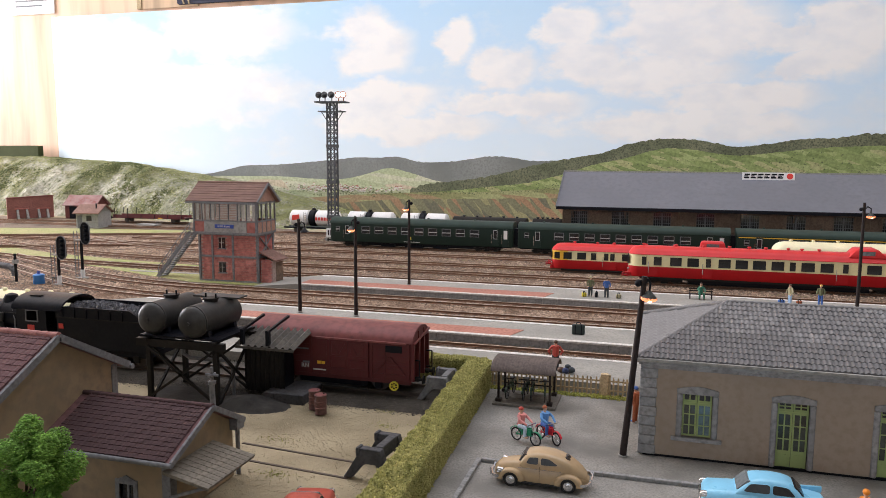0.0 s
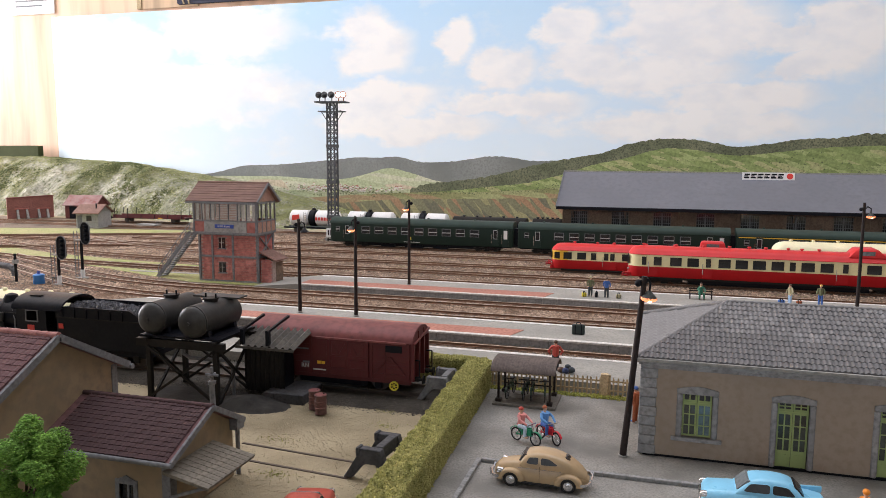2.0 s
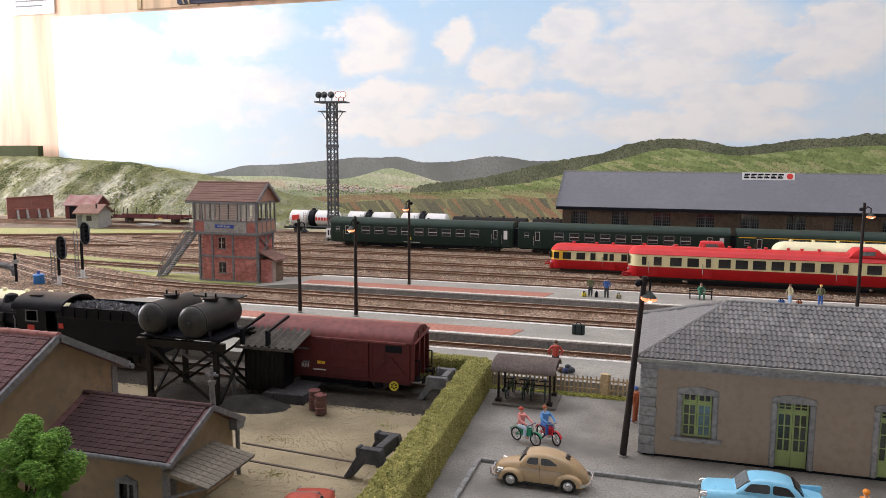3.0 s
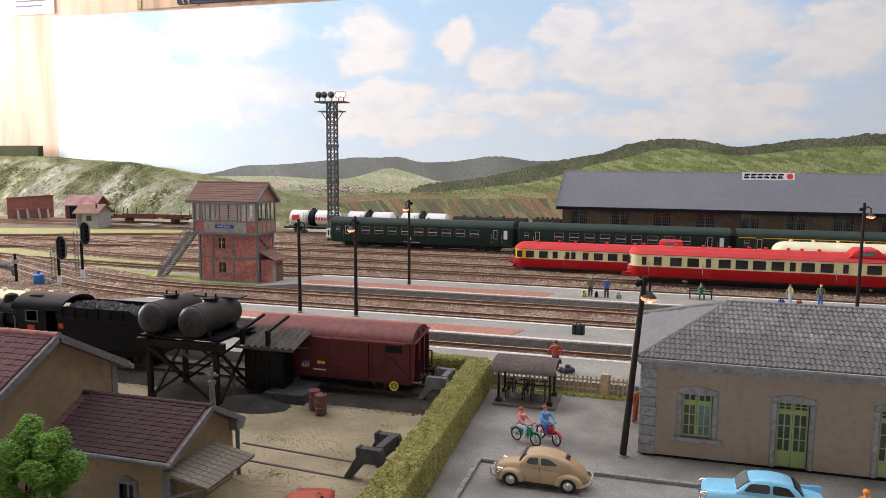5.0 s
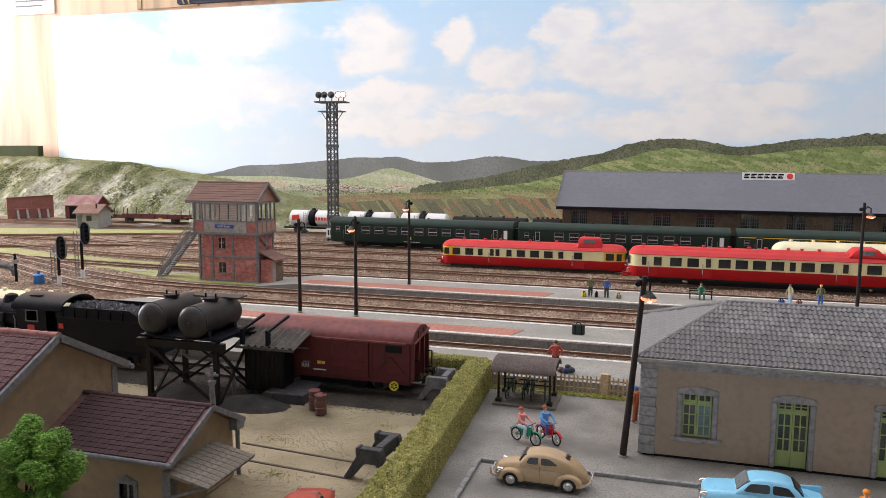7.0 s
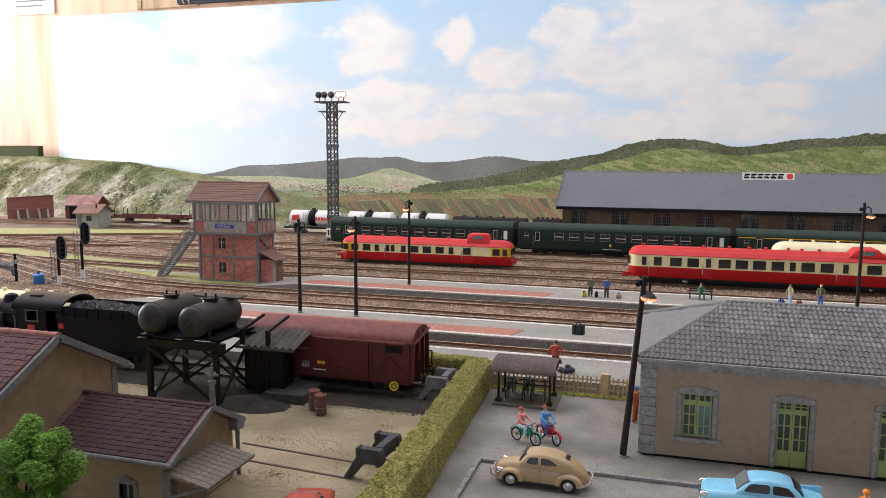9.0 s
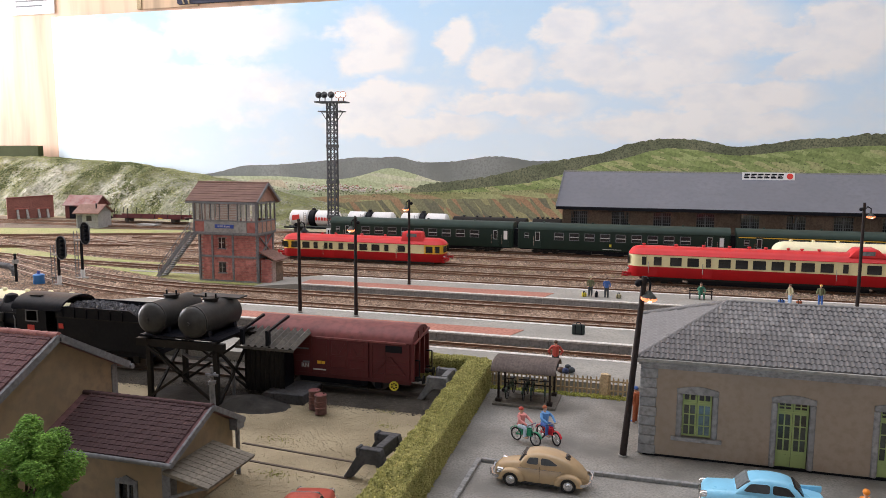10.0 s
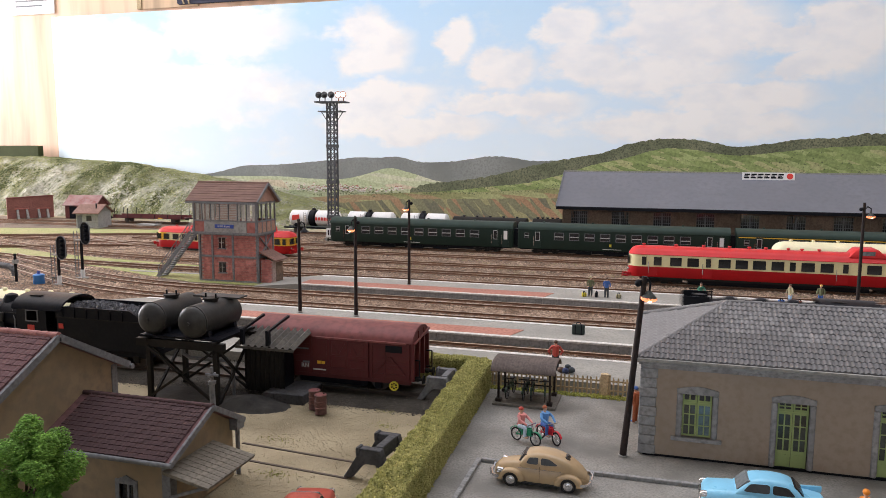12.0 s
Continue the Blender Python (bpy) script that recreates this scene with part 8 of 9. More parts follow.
# ---- figurines: plain little shapes ----
def figurine(m, label, trousers, top, skin="skin", hat=None, h=1.75, pose_="stand", group="", arms=0.1, extra=None):
    bm = N()
    mats = [M[trousers], M[top], M[skin], M[hat or "hair"]]
    k = h / 1.75

    def limb(pts, r0, r1, mi):
        n0 = len(bm.faces)
        for (p, q), (ra, rb) in zip(zip(pts, pts[1:]), zip(np.linspace(r0, r1, len(pts)), np.linspace(r0, r1, len(pts))[1:])):
            cyl(bm, [v * k for v in p], [v * k for v in q], ra * k, rb * k, 8)
        bm.faces.ensure_lookup_table()
        for f in bm.faces[n0:]:
            f.material_index = mi

    def blob(c, r, mi, squash=(1, 1, 1)):
        n0 = len(bm.faces)
        ball(bm, [v * k for v in c], r * k, 10, squash)
        bm.faces.ensure_lookup_table()
        for f in bm.faces[n0:]:
            f.material_index = mi

    if pose_ == "stand":
        for s in (-1, 1):
            limb(((0.02, s * 0.12, 0.0), (0.0, s * 0.11, 0.45), (0, s * 0.09, 0.9)), 0.07, 0.12, 0)
            limb(((0, s * 0.2, 1.4), (0.03, s * (0.2 + arms), 1.12), (0.16, s * (0.2 + arms * 0.5), 0.92)), 0.075, 0.05, 1)
            blob((0.17, s * (0.2 + arms * 0.5), 0.88), 0.06, 2)
            blob((0.06, s * 0.12, 0.04), 0.09, 3, (1.4, 0.7, 0.5))
        limb(((0, 0, 0.85), (0, 0, 1.15), (0, 0, 1.45)), 0.17, 0.2, 1)
        hz = 1.62
    else:
        for s in (-1, 1):
            limb(((0.0, s * 0.13, 0.5), (0.42, s * 0.17, 0.5), (0.42, s * 0.2, 0.05)), 0.11, 0.07, 0)
            limb(((0.02, s * 0.2, 1.02), (0.2, s * (0.2 + arms), 0.85), (0.55, s * 0.22, 0.68)), 0.075, 0.05, 1)
            blob((0.48, s * 0.2, 0.05), 0.08, 2 if pose_ == "ride" else 3, (1.5, 0.8, 0.6))
        limb(((0, 0, 0.45), (0.04, 0, 0.75), (0.08, 0, 1.08)), 0.16, 0.2, 1)
        hz = 1.27
    limb(((0.03, 0, hz - 0.2), (0.03, 0, hz - 0.08)), 0.07, 0.06, 2)
    blob((0.04, 0, hz), 0.115, 2, (0.95, 0.85, 1.15))
    blob((0.015, 0, hz + 0.045), 0.125, 3, (1.05, 0.95, 0.85))
    ob = new("figurine", to_mesh("figurine", bm, mats))
    ob.matrix_basis = m
    return tagged(ob, label, "figurine", group)


M["hair"] = paint("figure_hair", (0.10, 0.06, 0.04), 0.8); M["blond"] = paint("figure_blond", (0.65, 0.45, 0.12), 0.8)
M["red_cloth"] = paint("figure_red", (0.50, 0.07, 0.05), 0.7); M["pink_cloth"] = paint("figure_pink", (0.75, 0.30, 0.28), 0.7); M["jeans"] = paint("figure_jeans", (0.35, 0.50, 0.70), 0.7)
M["olive"] = paint("figure_olive", (0.16, 0.17, 0.09), 0.8); M["beige_cloth"] = paint("figure_beige", (0.42, 0.38, 0.24), 0.8); M["orange_cloth"] = paint("figure_rust", (0.42, 0.12, 0.05), 0.7)
M["dark_cloth"] = paint("figure_dark", (0.05, 0.06, 0.07), 0.8); M["green_cloth"] = paint("figure_green", (0.05, 0.20, 0.13), 0.8); M["orange_cap"] = paint("figure_orange", (0.75, 0.25, 0.02), 0.6)
M["pale_jeans"] = paint("figure_pale_jeans", (0.55, 0.68, 0.80), 0.7)
G = "figurines on the layout"
figurine(at(-5.7, 32.03, 0.30, rz=-28), "painted rider figurine in pink top and red cap", "pale_jeans", "pink_cloth", hat="red_cloth", pose_="ride", h=1.62, arms=0.1, group=G)
figurine(at(-4.72, 32.55, 0.30, rz=-42), "painted rider figurine in blue with rust-coloured hair", "blue_cloth", "blue_shirt", hat="orange_cloth", pose_="ride", h=1.62, arms=0.14, group=G)
figurine(at(-5.5, 41.8, 0.58, rz=100), "painted figurine in red jacket standing on the platform", "dark_cloth", "red_cloth", group=G, arms=0.2)
figurine(at(-0.85, 36.2, 0, rz=160), "painted figurine in rust overalls and blue cap", "orange_cloth", "orange_cloth", hat="blue_cloth", group=G, arms=0.1)
figurine(at(-5.75, 65.8, 0.6, rz=-70), "painted figurine in dark green coat carrying bags", "dark_cloth", "olive", hat="beige_cloth", group=G)
figurine(at(-4.35, 65.7, 0.6, rz=80), "painted figurine in blue jacket on the platform", "dark_cloth", "blue_cloth", group=G)
figurine(at(10.5, 66.9, 0.6, rz=200), "painted figurine in beige coat with suitcases", "jeans", "beige_cloth", group=G, arms=0.3)
figurine(at(12.9, 67.4, 0.6, rz=250), "painted figurine in olive jacket and blue trousers", "blue_cloth", "olive", hat="blond", group=G)
figurine(at(3.5, 67.35, 0.62, rz=-80), "painted green figurine sitting on the bench", "green_cloth", "green_cloth", pose_="sit", group=G)
figurine(at(6.9, 26.75, 0, rz=90), "painted figurine in an orange cap beside the car", "orange_cloth", "orange_cap", hat="orange_cap", group=G)
ob = thing("bench", at(3.5, 67.4, 0.6), "dark brown platform bench", "bench")
part("seat", box(N(), -1.0, 1.0, -0.25, 0.25, 0.42, 0.48), M["mast"], ob)
for z in (0.62, 0.8):
    part("back_slat", box(N(), -1.0, 1.0, 0.24, 0.28, z, z + 0.1), M["mast"], ob)
for x in (-0.92, 0.86):
    part("leg_frame", prism(N(), ((-0.25, 0), (-0.17, 0), (-0.17, 0.4), (0.2, 0.4), (0.2, 0), (0.29, 0), (0.29, 0.95), (0.22, 0.95), (0.22, 0.48), (-0.25, 0.48)), "x", x, x + 0.08), M["mast"], ob)


def suitcase(m, w, d, h, mt, label):
    ob = thing("suitcase", m, label, "suitcase", "luggage on the platforms")
    part("body", box(N(), -w / 2, w / 2, -d / 2, d / 2, 0, h), M[mt], ob, "", 0.05)
    bm = N()
    for p, q in (((-0.18, h), (-0.14, h + 0.12)), ((-0.14, h + 0.12), (0.14, h + 0.12)), ((0.14, h + 0.12), (0.18, h))):
        bar(bm, (p[0] * w, 0, p[1]), (q[0] * w, 0, q[1]), 0.06)
    part("handle", bm, M["black"], ob)
    part("strap", box(N(), -w * 0.28, -w * 0.2, -d / 2 - 0.015, d / 2 + 0.015, 0.01, h + 0.012), M["black"], ob)
    part("strap", box(N(), w * 0.2, w * 0.28, -d / 2 - 0.015, d / 2 + 0.015, 0.01, h + 0.012), M["black"], ob)


M["case_dark"] = paint("case_dark", (0.02, 0.035, 0.032), 0.6)
suitcase(at(-5.2, 51.1, 0.6, rz=6), 0.88, 0.3, 0.68, "case_dark", "large dark suitcase standing on the platform")
suitcase(at(-6.25, 65.5, 0.6, rz=30), 0.4, 0.25, 0.35, "brake_yellow", "small yellow bag beside a figurine")
suitcase(at(-5.2, 65.6, 0.6, rz=80), 0.5, 0.2, 0.4, "black", "small black case beside a figurine")
suitcase(at(-3.3, 65.6, 0.6, rz=10), 0.45, 0.25, 0.35, "beige_cloth", "small tan case on the platform")
suitcase(at(9.8, 66.6, 0.6, rz=10), 0.5, 0.25, 0.45, "blue_cloth", "blue case beside a beige figurine")
suitcase(at(11.2, 66.8, 0.6, rz=10), 0.45, 0.25, 0.4, "orange_cloth", "brown case beside a beige figurine")
M["navy_cloth"] = paint("figure_navy", (0.035, 0.05, 0.12), 0.8)
ob = thing("luggage_heap", at(-4.85, 41.35, 0.58), "heap of dark blue and tan bags on the platform", "luggage")
for i, (x, y, z, r, mt) in enumerate(((0, 0, 0.17, 0.2, "navy_cloth"), (0.28, 0.1, 0.2, 0.22, "dark_cloth"), (-0.28, 0.1, 0.17, 0.2, "hair"), (0.1, 0.15, 0.36, 0.17, "dark_cloth"))):
    part("bag", ball(N(), (x, y, z), r, 10, (1.1, 0.9, 0.85)), M[mt], ob)


# ---- cars ----
def wheel(parent, x, y, r, side):
    w = part("wheel", lathe(N(), ((r * 0.75, 0), (r, 0.12), (r, 0.88), (r * 0.75, 1)), (x, y - 0.09, r), (x, y + 0.09, r), 20), M["tyre"], parent)
    yo = y + side * 0.085
    part("hub_cap", lathe(N(), ((r * 0.66, 0), (r * 0.6, 0.5), (r * 0.3, 0.7), (r * 0.25, 1)), (x, yo, r), (x, yo + side * 0.045, r), 16), M["chrome"], w, "chrome hub cap")


def shell(stations, low, k=9):
    """Car skin: rings from (x, half width, top, width share at the top)."""
    rings = []
    for x, w, zt, zl, tw in stations:
        pts = []
        for i in range(k):
            a = math.pi * i / (k - 1)
            c, s = math.cos(a), math.sin(a)
            pts.append((x, w * math.copysign(abs(c) ** tw, c), zl + (zt - zl) * s ** 0.72))
        rings.append([(x, w * 0.97, zl - 0.02)] + pts + [(x, -w * 0.97, zl - 0.02)])
    return rings


def rounded(poly, cut=0.22, n=4):
    """Rounds the corners of a polygon."""
    out = []
    k = len(poly)
    for i in range(k):
        a, b, c = (Vector(poly[j % k]) for j in (i - 1, i, i + 1))
        p, q = b + (a - b) * cut, b + (c - b) * cut
        for j in range(n + 1):
            t = j / n
            out.append(tuple(p * (1 - t) ** 2 + b * 2 * t * (1 - t) + q * t * t))
    return out


def skin_patch(stations, poly, side, out, depth=0.05):
    """A pane that lies on the flank of a shell; poly in (x, z)."""
    xs = [v[0] for v in stations][::-1]

    def flank(x, z):
        w, zt, zl, tw = (float(np.interp(x, xs, [v[i] for v in stations][::-1])) for i in (1, 2, 3, 4))
        h = min(max((z - zl) / (zt - zl), 0), 0.995) ** (1 / 0.72)
        return w * math.sqrt(1 - h * h) ** tw

    ring_ = rounded(poly)
    return loft(N(), [[(x, side * (flank(x, z) - depth), z) for x, z in ring_], [(x, side * (flank(x, z) + out), z) for x, z in ring_]])


def beetle():
    ob = thing("car", at(-4.12, 28.0, 0, rz=180), "tan rounded vintage saloon car with chrome bumpers", "car", "cars on the forecourt")
    ob.scale = (0.925, 0.93, 0.91)
    # x forward; rounded bonnet, cabin and tail
    st = [(1.97, 0.18, 0.55, 0.34, 0.6), (1.90, 0.34, 0.72, 0.28, 0.62), (1.72, 0.45, 0.86, 0.25, 0.62), (1.40, 0.52, 0.97, 0.23, 0.6), (1.05, 0.58, 1.03, 0.22, 0.56), (0.72, 0.64, 1.06, 0.22, 0.5), (0.2, 0.68, 1.04, 0.22, 0.42), (-0.6, 0.68, 1.02, 0.22, 0.42), (-1.1, 0.64, 0.98, 0.24, 0.5), (-1.5, 0.54, 0.88, 0.26, 0.58), (-1.8, 0.40, 0.70, 0.30, 0.62), (-2.0, 0.20, 0.50, 0.36, 0.62)]
    part("body", loft(N(), shell(st, 0.3, 17)), M["tan"], ob, "smooth tan body shell")
    cab = [(0.86, 0.50, 1.04, 0.9, 0.5), (0.78, 0.57, 1.18, 0.88, 0.48), (0.66, 0.61, 1.33, 0.86, 0.46), (0.48, 0.635, 1.44, 0.85, 0.44), (0.2, 0.65, 1.50, 0.84, 0.43), (-0.15, 0.65, 1.51, 0.84, 0.43), (-0.5, 0.645, 1.47, 0.84, 0.44), (-0.85, 0.625, 1.38, 0.82, 0.46), (-1.15, 0.59, 1.26, 0.78, 0.5), (-1.45, 0.52, 1.08, 0.7, 0.55), (-1.70, 0.43, 0.88, 0.6, 0.6), (-1.90, 0.30, 0.66, 0.5, 0.62)]
    part("roof", loft(N(), shell(cab, 0.9, 21)), M["tan"], ob, "domed tan roof")
    for s in (-1, 1):
        for poly in (((0.56, 1.07), (0.44, 1.31), (0.06, 1.35), (0.06, 1.07)), ((-0.06, 1.07), (-0.06, 1.35), (-0.42, 1.32), (-0.78, 1.09))):
            rim = part("window_rim", skin_patch(cab, [(sum(p[0] for p in poly) / 4 + (x - sum(p[0] for p in poly) / 4) * 1.1, 1.21 + (z - 1.21) * 1.14) for x, z in poly], s, 0.022), M["tan"], ob)
            part("side_window", skin_patch(cab, poly, s, 0.03), M["car_glass"], rim)
        for x, r in ((1.2, 0.46), (-1.2, 0.47)):
            rings = []
            for y, k in ((0.40, 0.90), (0.55, 0.99), (0.66, 1.0), (0.74, 0.95), (0.785, 0.84), (0.79, 0.78)):
                prof = [(x + (r + 0.07) * k * math.cos(a) * 1.12, 0.30 + (r + 0.02) * k * math.sin(a)) for a in [math.pi * i / 16 for i in range(17)]]
                inn = [(x + 0.345 * math.cos(a), 0.30 + 0.345 * math.sin(a)) for a in [math.pi * i / 16 for i in range(17)]]
                rings.append([(u, s * y, v) for u, v in prof] + [(u, s * y, v) for u, v in inn[::-1]])
            part("fender", loft(N(), rings), M["tan"], ob, "bulging tan wing")
            wheel(ob, x, s * 0.66, 0.31, s)
        part("running_board", box(N(), -0.75, 0.75, min(s * 0.6, s * 0.78), max(s * 0.6, s * 0.78), 0.22, 0.28), M["tyre"], ob)
        part("trim", box(N(), -0.9, 0.9, min(s * 0.675, s * 0.692), max(s * 0.675, s * 0.692), 0.86, 0.872), M["chrome"], ob)
        part("door_line", box(N(), -0.01, 0.0, min(s * 0.66, s * 0.688), max(s * 0.66, s * 0.688), 0.35, 1.0), M["dark_metal"], ob)
        part("headlight", lathe(N(), ((0.05, 0), (0.13, 0.3), (0.135, 0.75), (0.12, 0.9), (0.05, 1)), (1.46, s * 0.62, 0.62), (1.80, s * 0.62, 0.66), 16), M["chrome"], ob)
    for x, s in ((2.08, 1), (-2.1, -1)):
        bm = N()
        pts = [(x - s * 0.40, -0.76, 0.40), (x - s * 0.12, -0.66, 0.42), (x, -0.34, 0.43), (x, 0.34, 0.43), (x - s * 0.12, 0.66, 0.42), (x - s * 0.40, 0.76, 0.40)]
        for p, q in zip(pts, pts[1:]):
            bar(bm, p, q, 0.05, 0.11)
        for y in (-0.4, 0.4):
            bar(bm, (x + s * 0.02, y, 0.3), (x + s * 0.02, y, 0.6), 0.06)
        part("bumper", bm, M["chrome"], ob, "bright chrome bumper")
    for y in (-0.15, 0.15):
        part("rear_window", lathe(N(), ((0.12, 0), (0.115, 1)), (-1.0, y * 0.9, 1.13), (-1.128, y * 0.93, 1.298), 18), M["car_glass"], ob)
    part("windscreen", loft(N(), [[(0.90, y, 1.08) for y in (-0.46, 0, 0.46)] + [(0.72, y, 1.08) for y in (0.46, 0, -0.46)], [(0.72, y * 0.86, 1.36) for y in (-0.46, 0, 0.46)] + [(0.55, y * 0.86, 1.36) for y in (0.46, 0, -0.46)]]), M["car_glass"], ob)


def saloon(m, label, mt, L=4.1):
    """Three-box saloon heading along +x."""
    ob = thing("car", m, label, "car", "cars on the forecourt")
    h = L / 2
    st = [(h + 0.02, 0.60, 0.66, 0.38, 0.35), (h - 0.05, 0.72, 0.82, 0.30, 0.34), (h - 0.2, 0.77, 0.90, 0.26, 0.32), (h - 0.9, 0.80, 0.95, 0.24, 0.3), (h - 1.35, 0.80, 0.97, 0.24, 0.28), (0, 0.81, 0.97, 0.24, 0.28), (-h + 1.1, 0.80, 0.95, 0.24, 0.28), (-h + 0.5, 0.79, 0.90, 0.26, 0.28), (-h + 0.1, 0.76, 0.84, 0.3, 0.3), (-h, 0.70, 0.72, 0.38, 0.35)]
    part("body", loft(N(), shell(st, 0.3, 17)), M[mt], ob, "glossy painted body")
    for s in (-1, 1):
        part("tail_fin", prism(N(), ((-h + 0.02, 0.75), (-h + 0.02, 1.0), (-h + 0.9, 0.95), (-h + 1.2, 0.85)), "y", min(s * 0.68, s * 0.77), max(s * 0.68, s * 0.77)), M[mt], ob, "", 0.03)
    cab = [(h - 1.10, 0.66, 0.98, 0.85, 0.4), (h - 1.24, 0.655, 1.12, 0.85, 0.38), (h - 1.40, 0.65, 1.27, 0.85, 0.37), (h - 1.58, 0.645, 1.39, 0.85, 0.37), (h - 1.85, 0.64, 1.46, 0.85, 0.37), (h - 2.2, 0.64, 1.49, 0.85, 0.37), (-h + 1.45, 0.635, 1.46, 0.85, 0.37), (-h + 1.2, 0.635, 1.39, 0.85, 0.38), (-h + 1.0, 0.64, 1.26, 0.85, 0.39), (-h + 0.72, 0.64, 0.95, 0.84, 0.4)]
    part("roof", loft(N(), shell(cab, 0.9, 21)), M[mt], ob, "painted cabin roof")
    c = (h - 1.62 - h + 1.2) / 2
    for s in (-1, 1):
        for poly in (((h - 1.34, 1.03), (h - 1.58, 1.30), (c + 0.05, 1.34), (c + 0.05, 1.03)), ((c - 0.05, 1.03), (c - 0.05, 1.34), (-h + 1.30, 1.30), (-h + 1.04, 1.03))):
            mx = sum(p[0] for p in poly) / 4
            rim = part("window_rim", skin_patch(cab, [(mx + (x - mx) * 1.05, 1.18 + (z - 1.18) * 1.08) for x, z in poly], s, 0.026), M[mt], ob)
            part("side_window", skin_patch(cab, poly, s, 0.034), M["car_glass"], rim)
        for x in (h - 0.75, -h + 0.85):
            wheel(ob, x, s * 0.7, 0.31, s)
        part("headlight", lathe(N(), ((0.12, 0), (0.13, 0.5), (0.11, 0.8), (0.06, 1)), (h - 0.15, s * 0.58, 0.72), (h + 0.08, s * 0.58, 0.72), 16), M["chrome"], ob)
        part("trim", box(N(), -h + 0.2, h - 0.2, min(s * 0.80, s * 0.822), max(s * 0.80, s * 0.822), 0.66, 0.69), M["chrome"], ob)
    # windscreen uses a lighter glass colour in place of its reflection
    part("windscreen", loft(N(), [[(h - 1.13, y, 1.03) for y in (-0.54, 0, 0.54)] + [(h - 1.24, y, 1.03) for y in (0.54, 0, -0.54)], [(h - 1.47, y * 0.9, 1.36) for y in (-0.54, 0, 0.54)] + [(h - 1.58, y * 0.9, 1.36) for y in (0.54, 0, -0.54)]]), M["pane_pale"], ob)
    part("rear_window", loft(N(), [[(-h + 0.76, y, 1.04) for y in (-0.5, 0.5)] + [(-h + 0.85, y, 1.04) for y in (0.5, -0.5)], [(-h + 1.02, y, 1.32) for y in (-0.45, 0.45)] + [(-h + 1.1, y, 1.32) for y in (0.45, -0.45)]]), M["car_glass"], ob)
    for x, s in ((h, 1), (-h, -1)):
        part("bumper", box(N(), x - 0.05, x + 0.1, -0.78, 0.78, 0.36, 0.48), M["chrome"], ob, "chrome bumper", 0.03)
    part("grille", box(N(), h - 0.02, h + 0.05, -0.4, 0.4, 0.52, 0.66), M["chrome"], ob, "", 0.02)


M["car_glass"] = mat("car_glass", (0.03, 0.027, 0.026), (0.022, 0.02, 0.02), 0.22, 1.0, 0.0, spec=0.3)
beetle()
saloon(at(3.85, 27.75, 0, rz=179), "sky-blue vintage saloon car parked by the kerb", "blue_car")
saloon(at(-11.15, 21.5, 0, rz=102), "faded red vintage car parked beside the house", "red_car", 3.9)


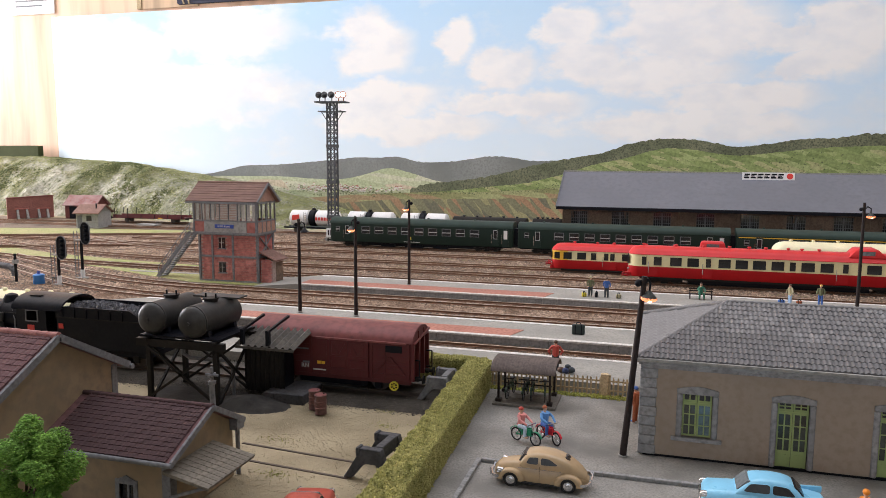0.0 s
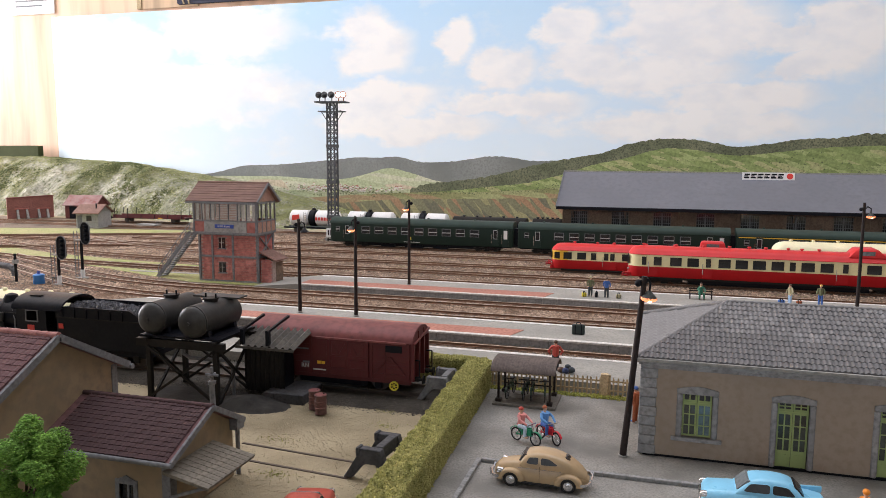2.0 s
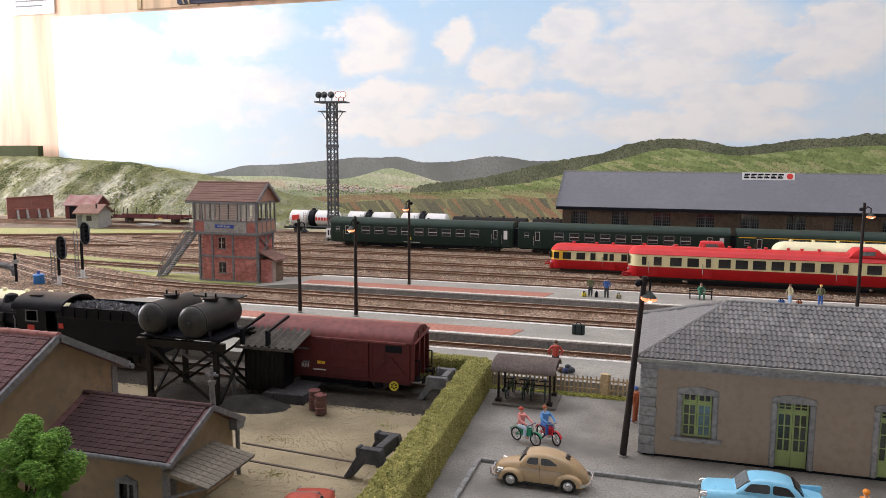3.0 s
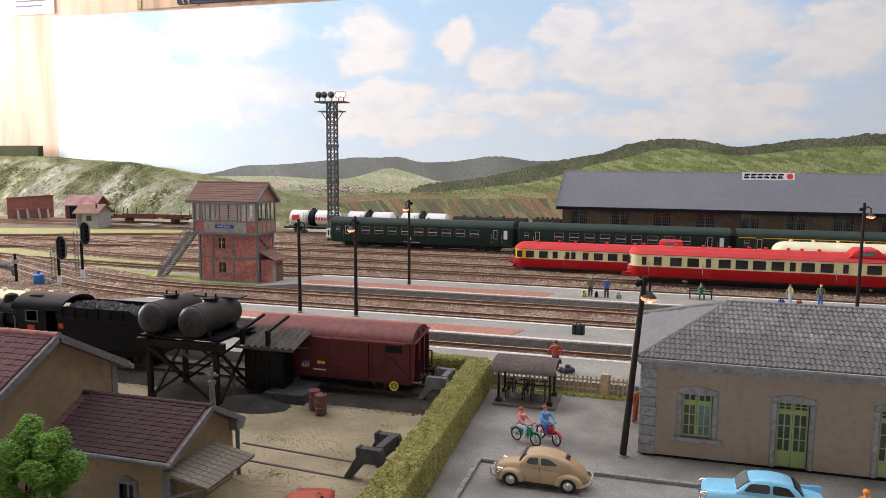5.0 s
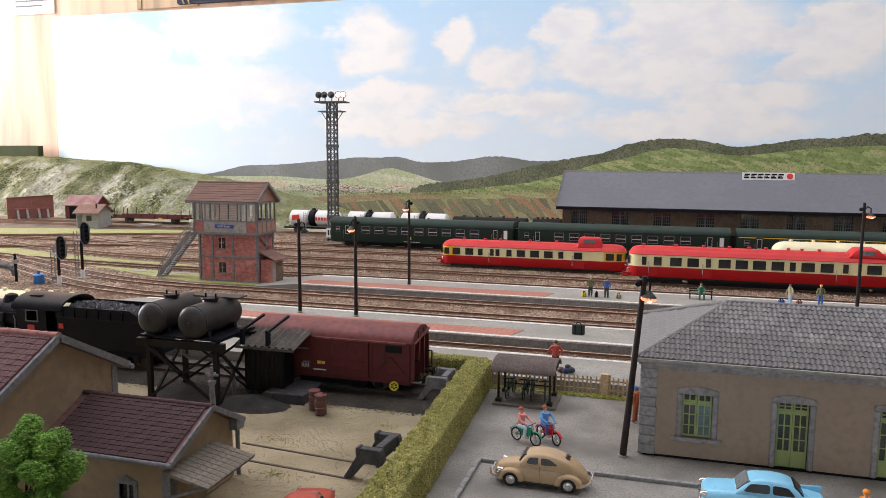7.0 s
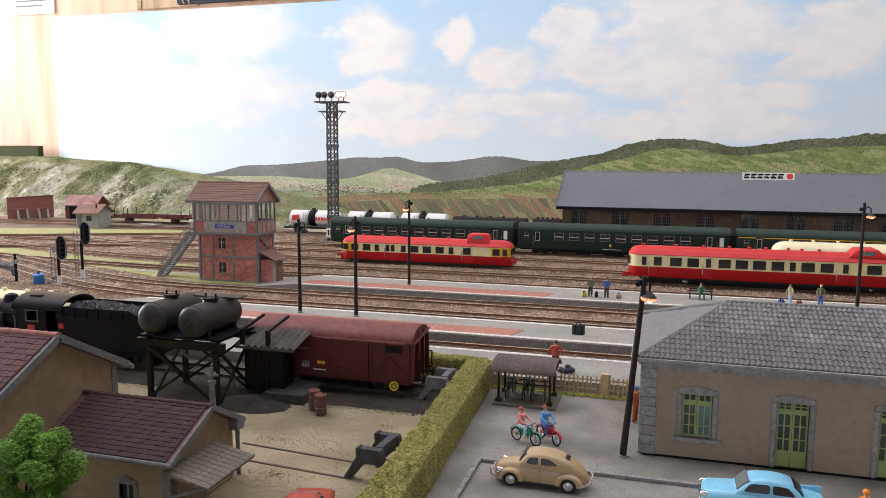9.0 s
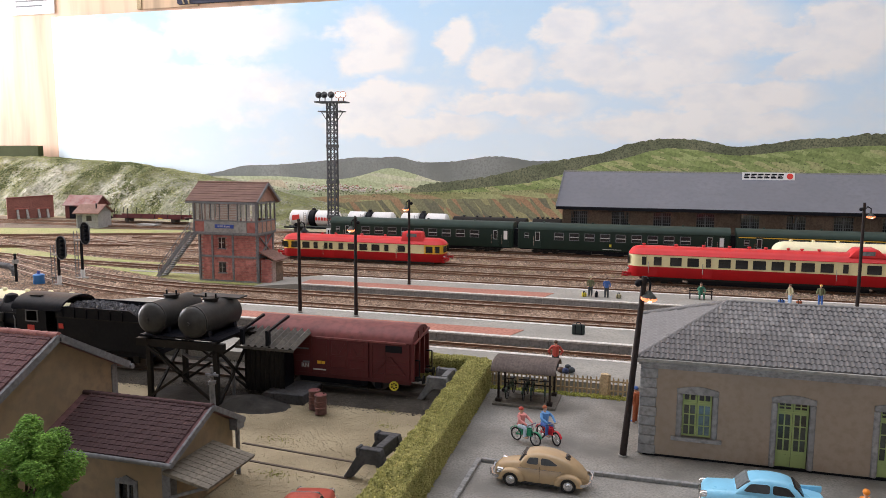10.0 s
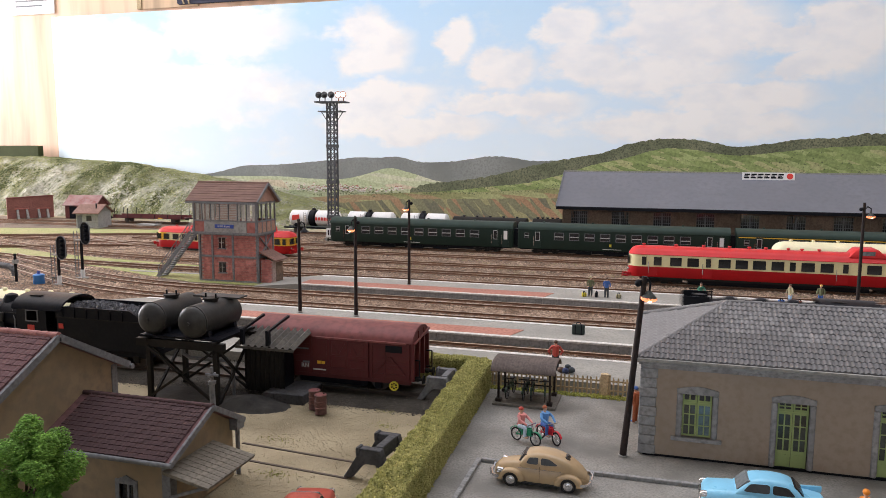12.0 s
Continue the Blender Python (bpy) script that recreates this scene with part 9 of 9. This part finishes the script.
# ---- young tree beside the house ----
def tree(m, h, r, label):
    ob = thing("tree", m, label, "tree")
    bm = N()
    lathe(bm, ((0.22, 0), (0.15, 0.3), (0.12, 1)), (0, 0, 0), (0.05, 0, h * 0.55), 10)
    tr = part("trunk", bm, M["bark"], ob)
    cl = []
    R = np.random.default_rng(11)
    for i in range(44):
        a, u = R.uniform(0, 6.283), R.uniform(-1, 1)
        q = Vector((math.cos(a) * math.sqrt(1 - u * u), math.sin(a) * math.sqrt(1 - u * u), u)) * r * R.uniform(0.45, 0.85)
        c = Vector((0, 0, h - r * 1.05)) + Vector((q.x, q.y, q.z * 1.1))
        cl.append((c, R.uniform(0.28, 0.5)))
        if i < 9:
            bm = N()
            cyl(bm, (0.03, 0, h * (0.3 + 0.02 * i)), c, 0.06, 0.02, 6)
            part("limb", bm, M["bark"], tr)
    P = []
    for c, s in cl:
        k = 900
        d = R.normal(size=(k, 3))
        d /= np.linalg.norm(d, axis=1)[:, None]
        P.append(np.array(c)[None] + d * s * R.uniform(0.55, 1.05, (k, 1)))
    P = np.concatenate(P)
    v, f = scatter(P, R.uniform(0.018, 0.05, len(P)), OCTA, OCTA_F, R, 0.6)
    raw("crown", v, f, M["leaf"], "stuff", "bright green foam-like foliage", ob)


tree(at(-17.75, 16.75, 0), 4.95, 1.55, "small bright green tree beside the ochre house")


# ---- on the wall above the backdrop ----
ob = thing("notice", at(-153.6, 150.9, 46.3), "white paper notice with unreadable lines", "notice")
part("paper", box(N(), 0, 12.6, -0.25, 0, 0, 9), M["white_paint"], ob)
for z, w in ((1.8, 8), (3.0, 9.5), (4.4, 8.5), (5.6, 9.5)):
    part("text_line", box(N(), 1.2, 1.2 + w, -0.27, -0.25, z, z + 0.35), M["frame_grey"], ob)
ob = thing("wall_board", at(-117.5, 150.9, 46), "ochre edge strip on the plywood wall", "board")
part("strip", box(N(), 0, 1.2, -0.5, 0, 0, 20), M["fence"], ob)
part("panel", box(N(), 1.3, 16, -0.35, 0, 0, 20), M["panel_tan"], ob)
ob = thing("cloth_bag", at(-106.5, 150.9, 46.45), "dark blue cloth with pale stitching hanging on the wall", "cloth")
part("cloth", box(N(), 0, 60, -1.2, 0, 0, 12), M["denim"], ob, "", 0.3)
for x in (2, 3.4):
    bm = N()
    bar(bm, (x, -1.25, 0), (x - 2.2, -1.25, 8), 0.3)
    part("stitching", bm, M["fence"], ob)


# ---- what moves ----
def motions():
    run = lambda x, y=0.0, turn=0.0: at(x, YS["b"] + y, 0, rz=turn)
    walk(railcar_moving, [(t, run(*r)) for t, *r in ((0, -11.68), (2.8, -11.68), (3.0, -11.76), (3.6, -12.4), (5, -15.88), (5.5, -17.57), (6, -19.6), (6.5, -21.8), (7, -24.4),
        (9, -37.0), (9.5, -40.8), (10, -44.95), (10.5, -49.25, 0.1, -0.3), (11, -53.6, 0.4, -1.0), (11.6, -59.6, 1.8, -3.0), (12, -65.3, 3.0, -4.3))])
    pull = lambda x: at(x, YS["second"], 0)
    walk(engine_moving, [(0, pull(88.0)), (8, pull(88.0)), (8.6, pull(78.4)), (11.5, pull(12.4)), (11.7, pull(7.9)), (12, pull(0.75))])


motions()
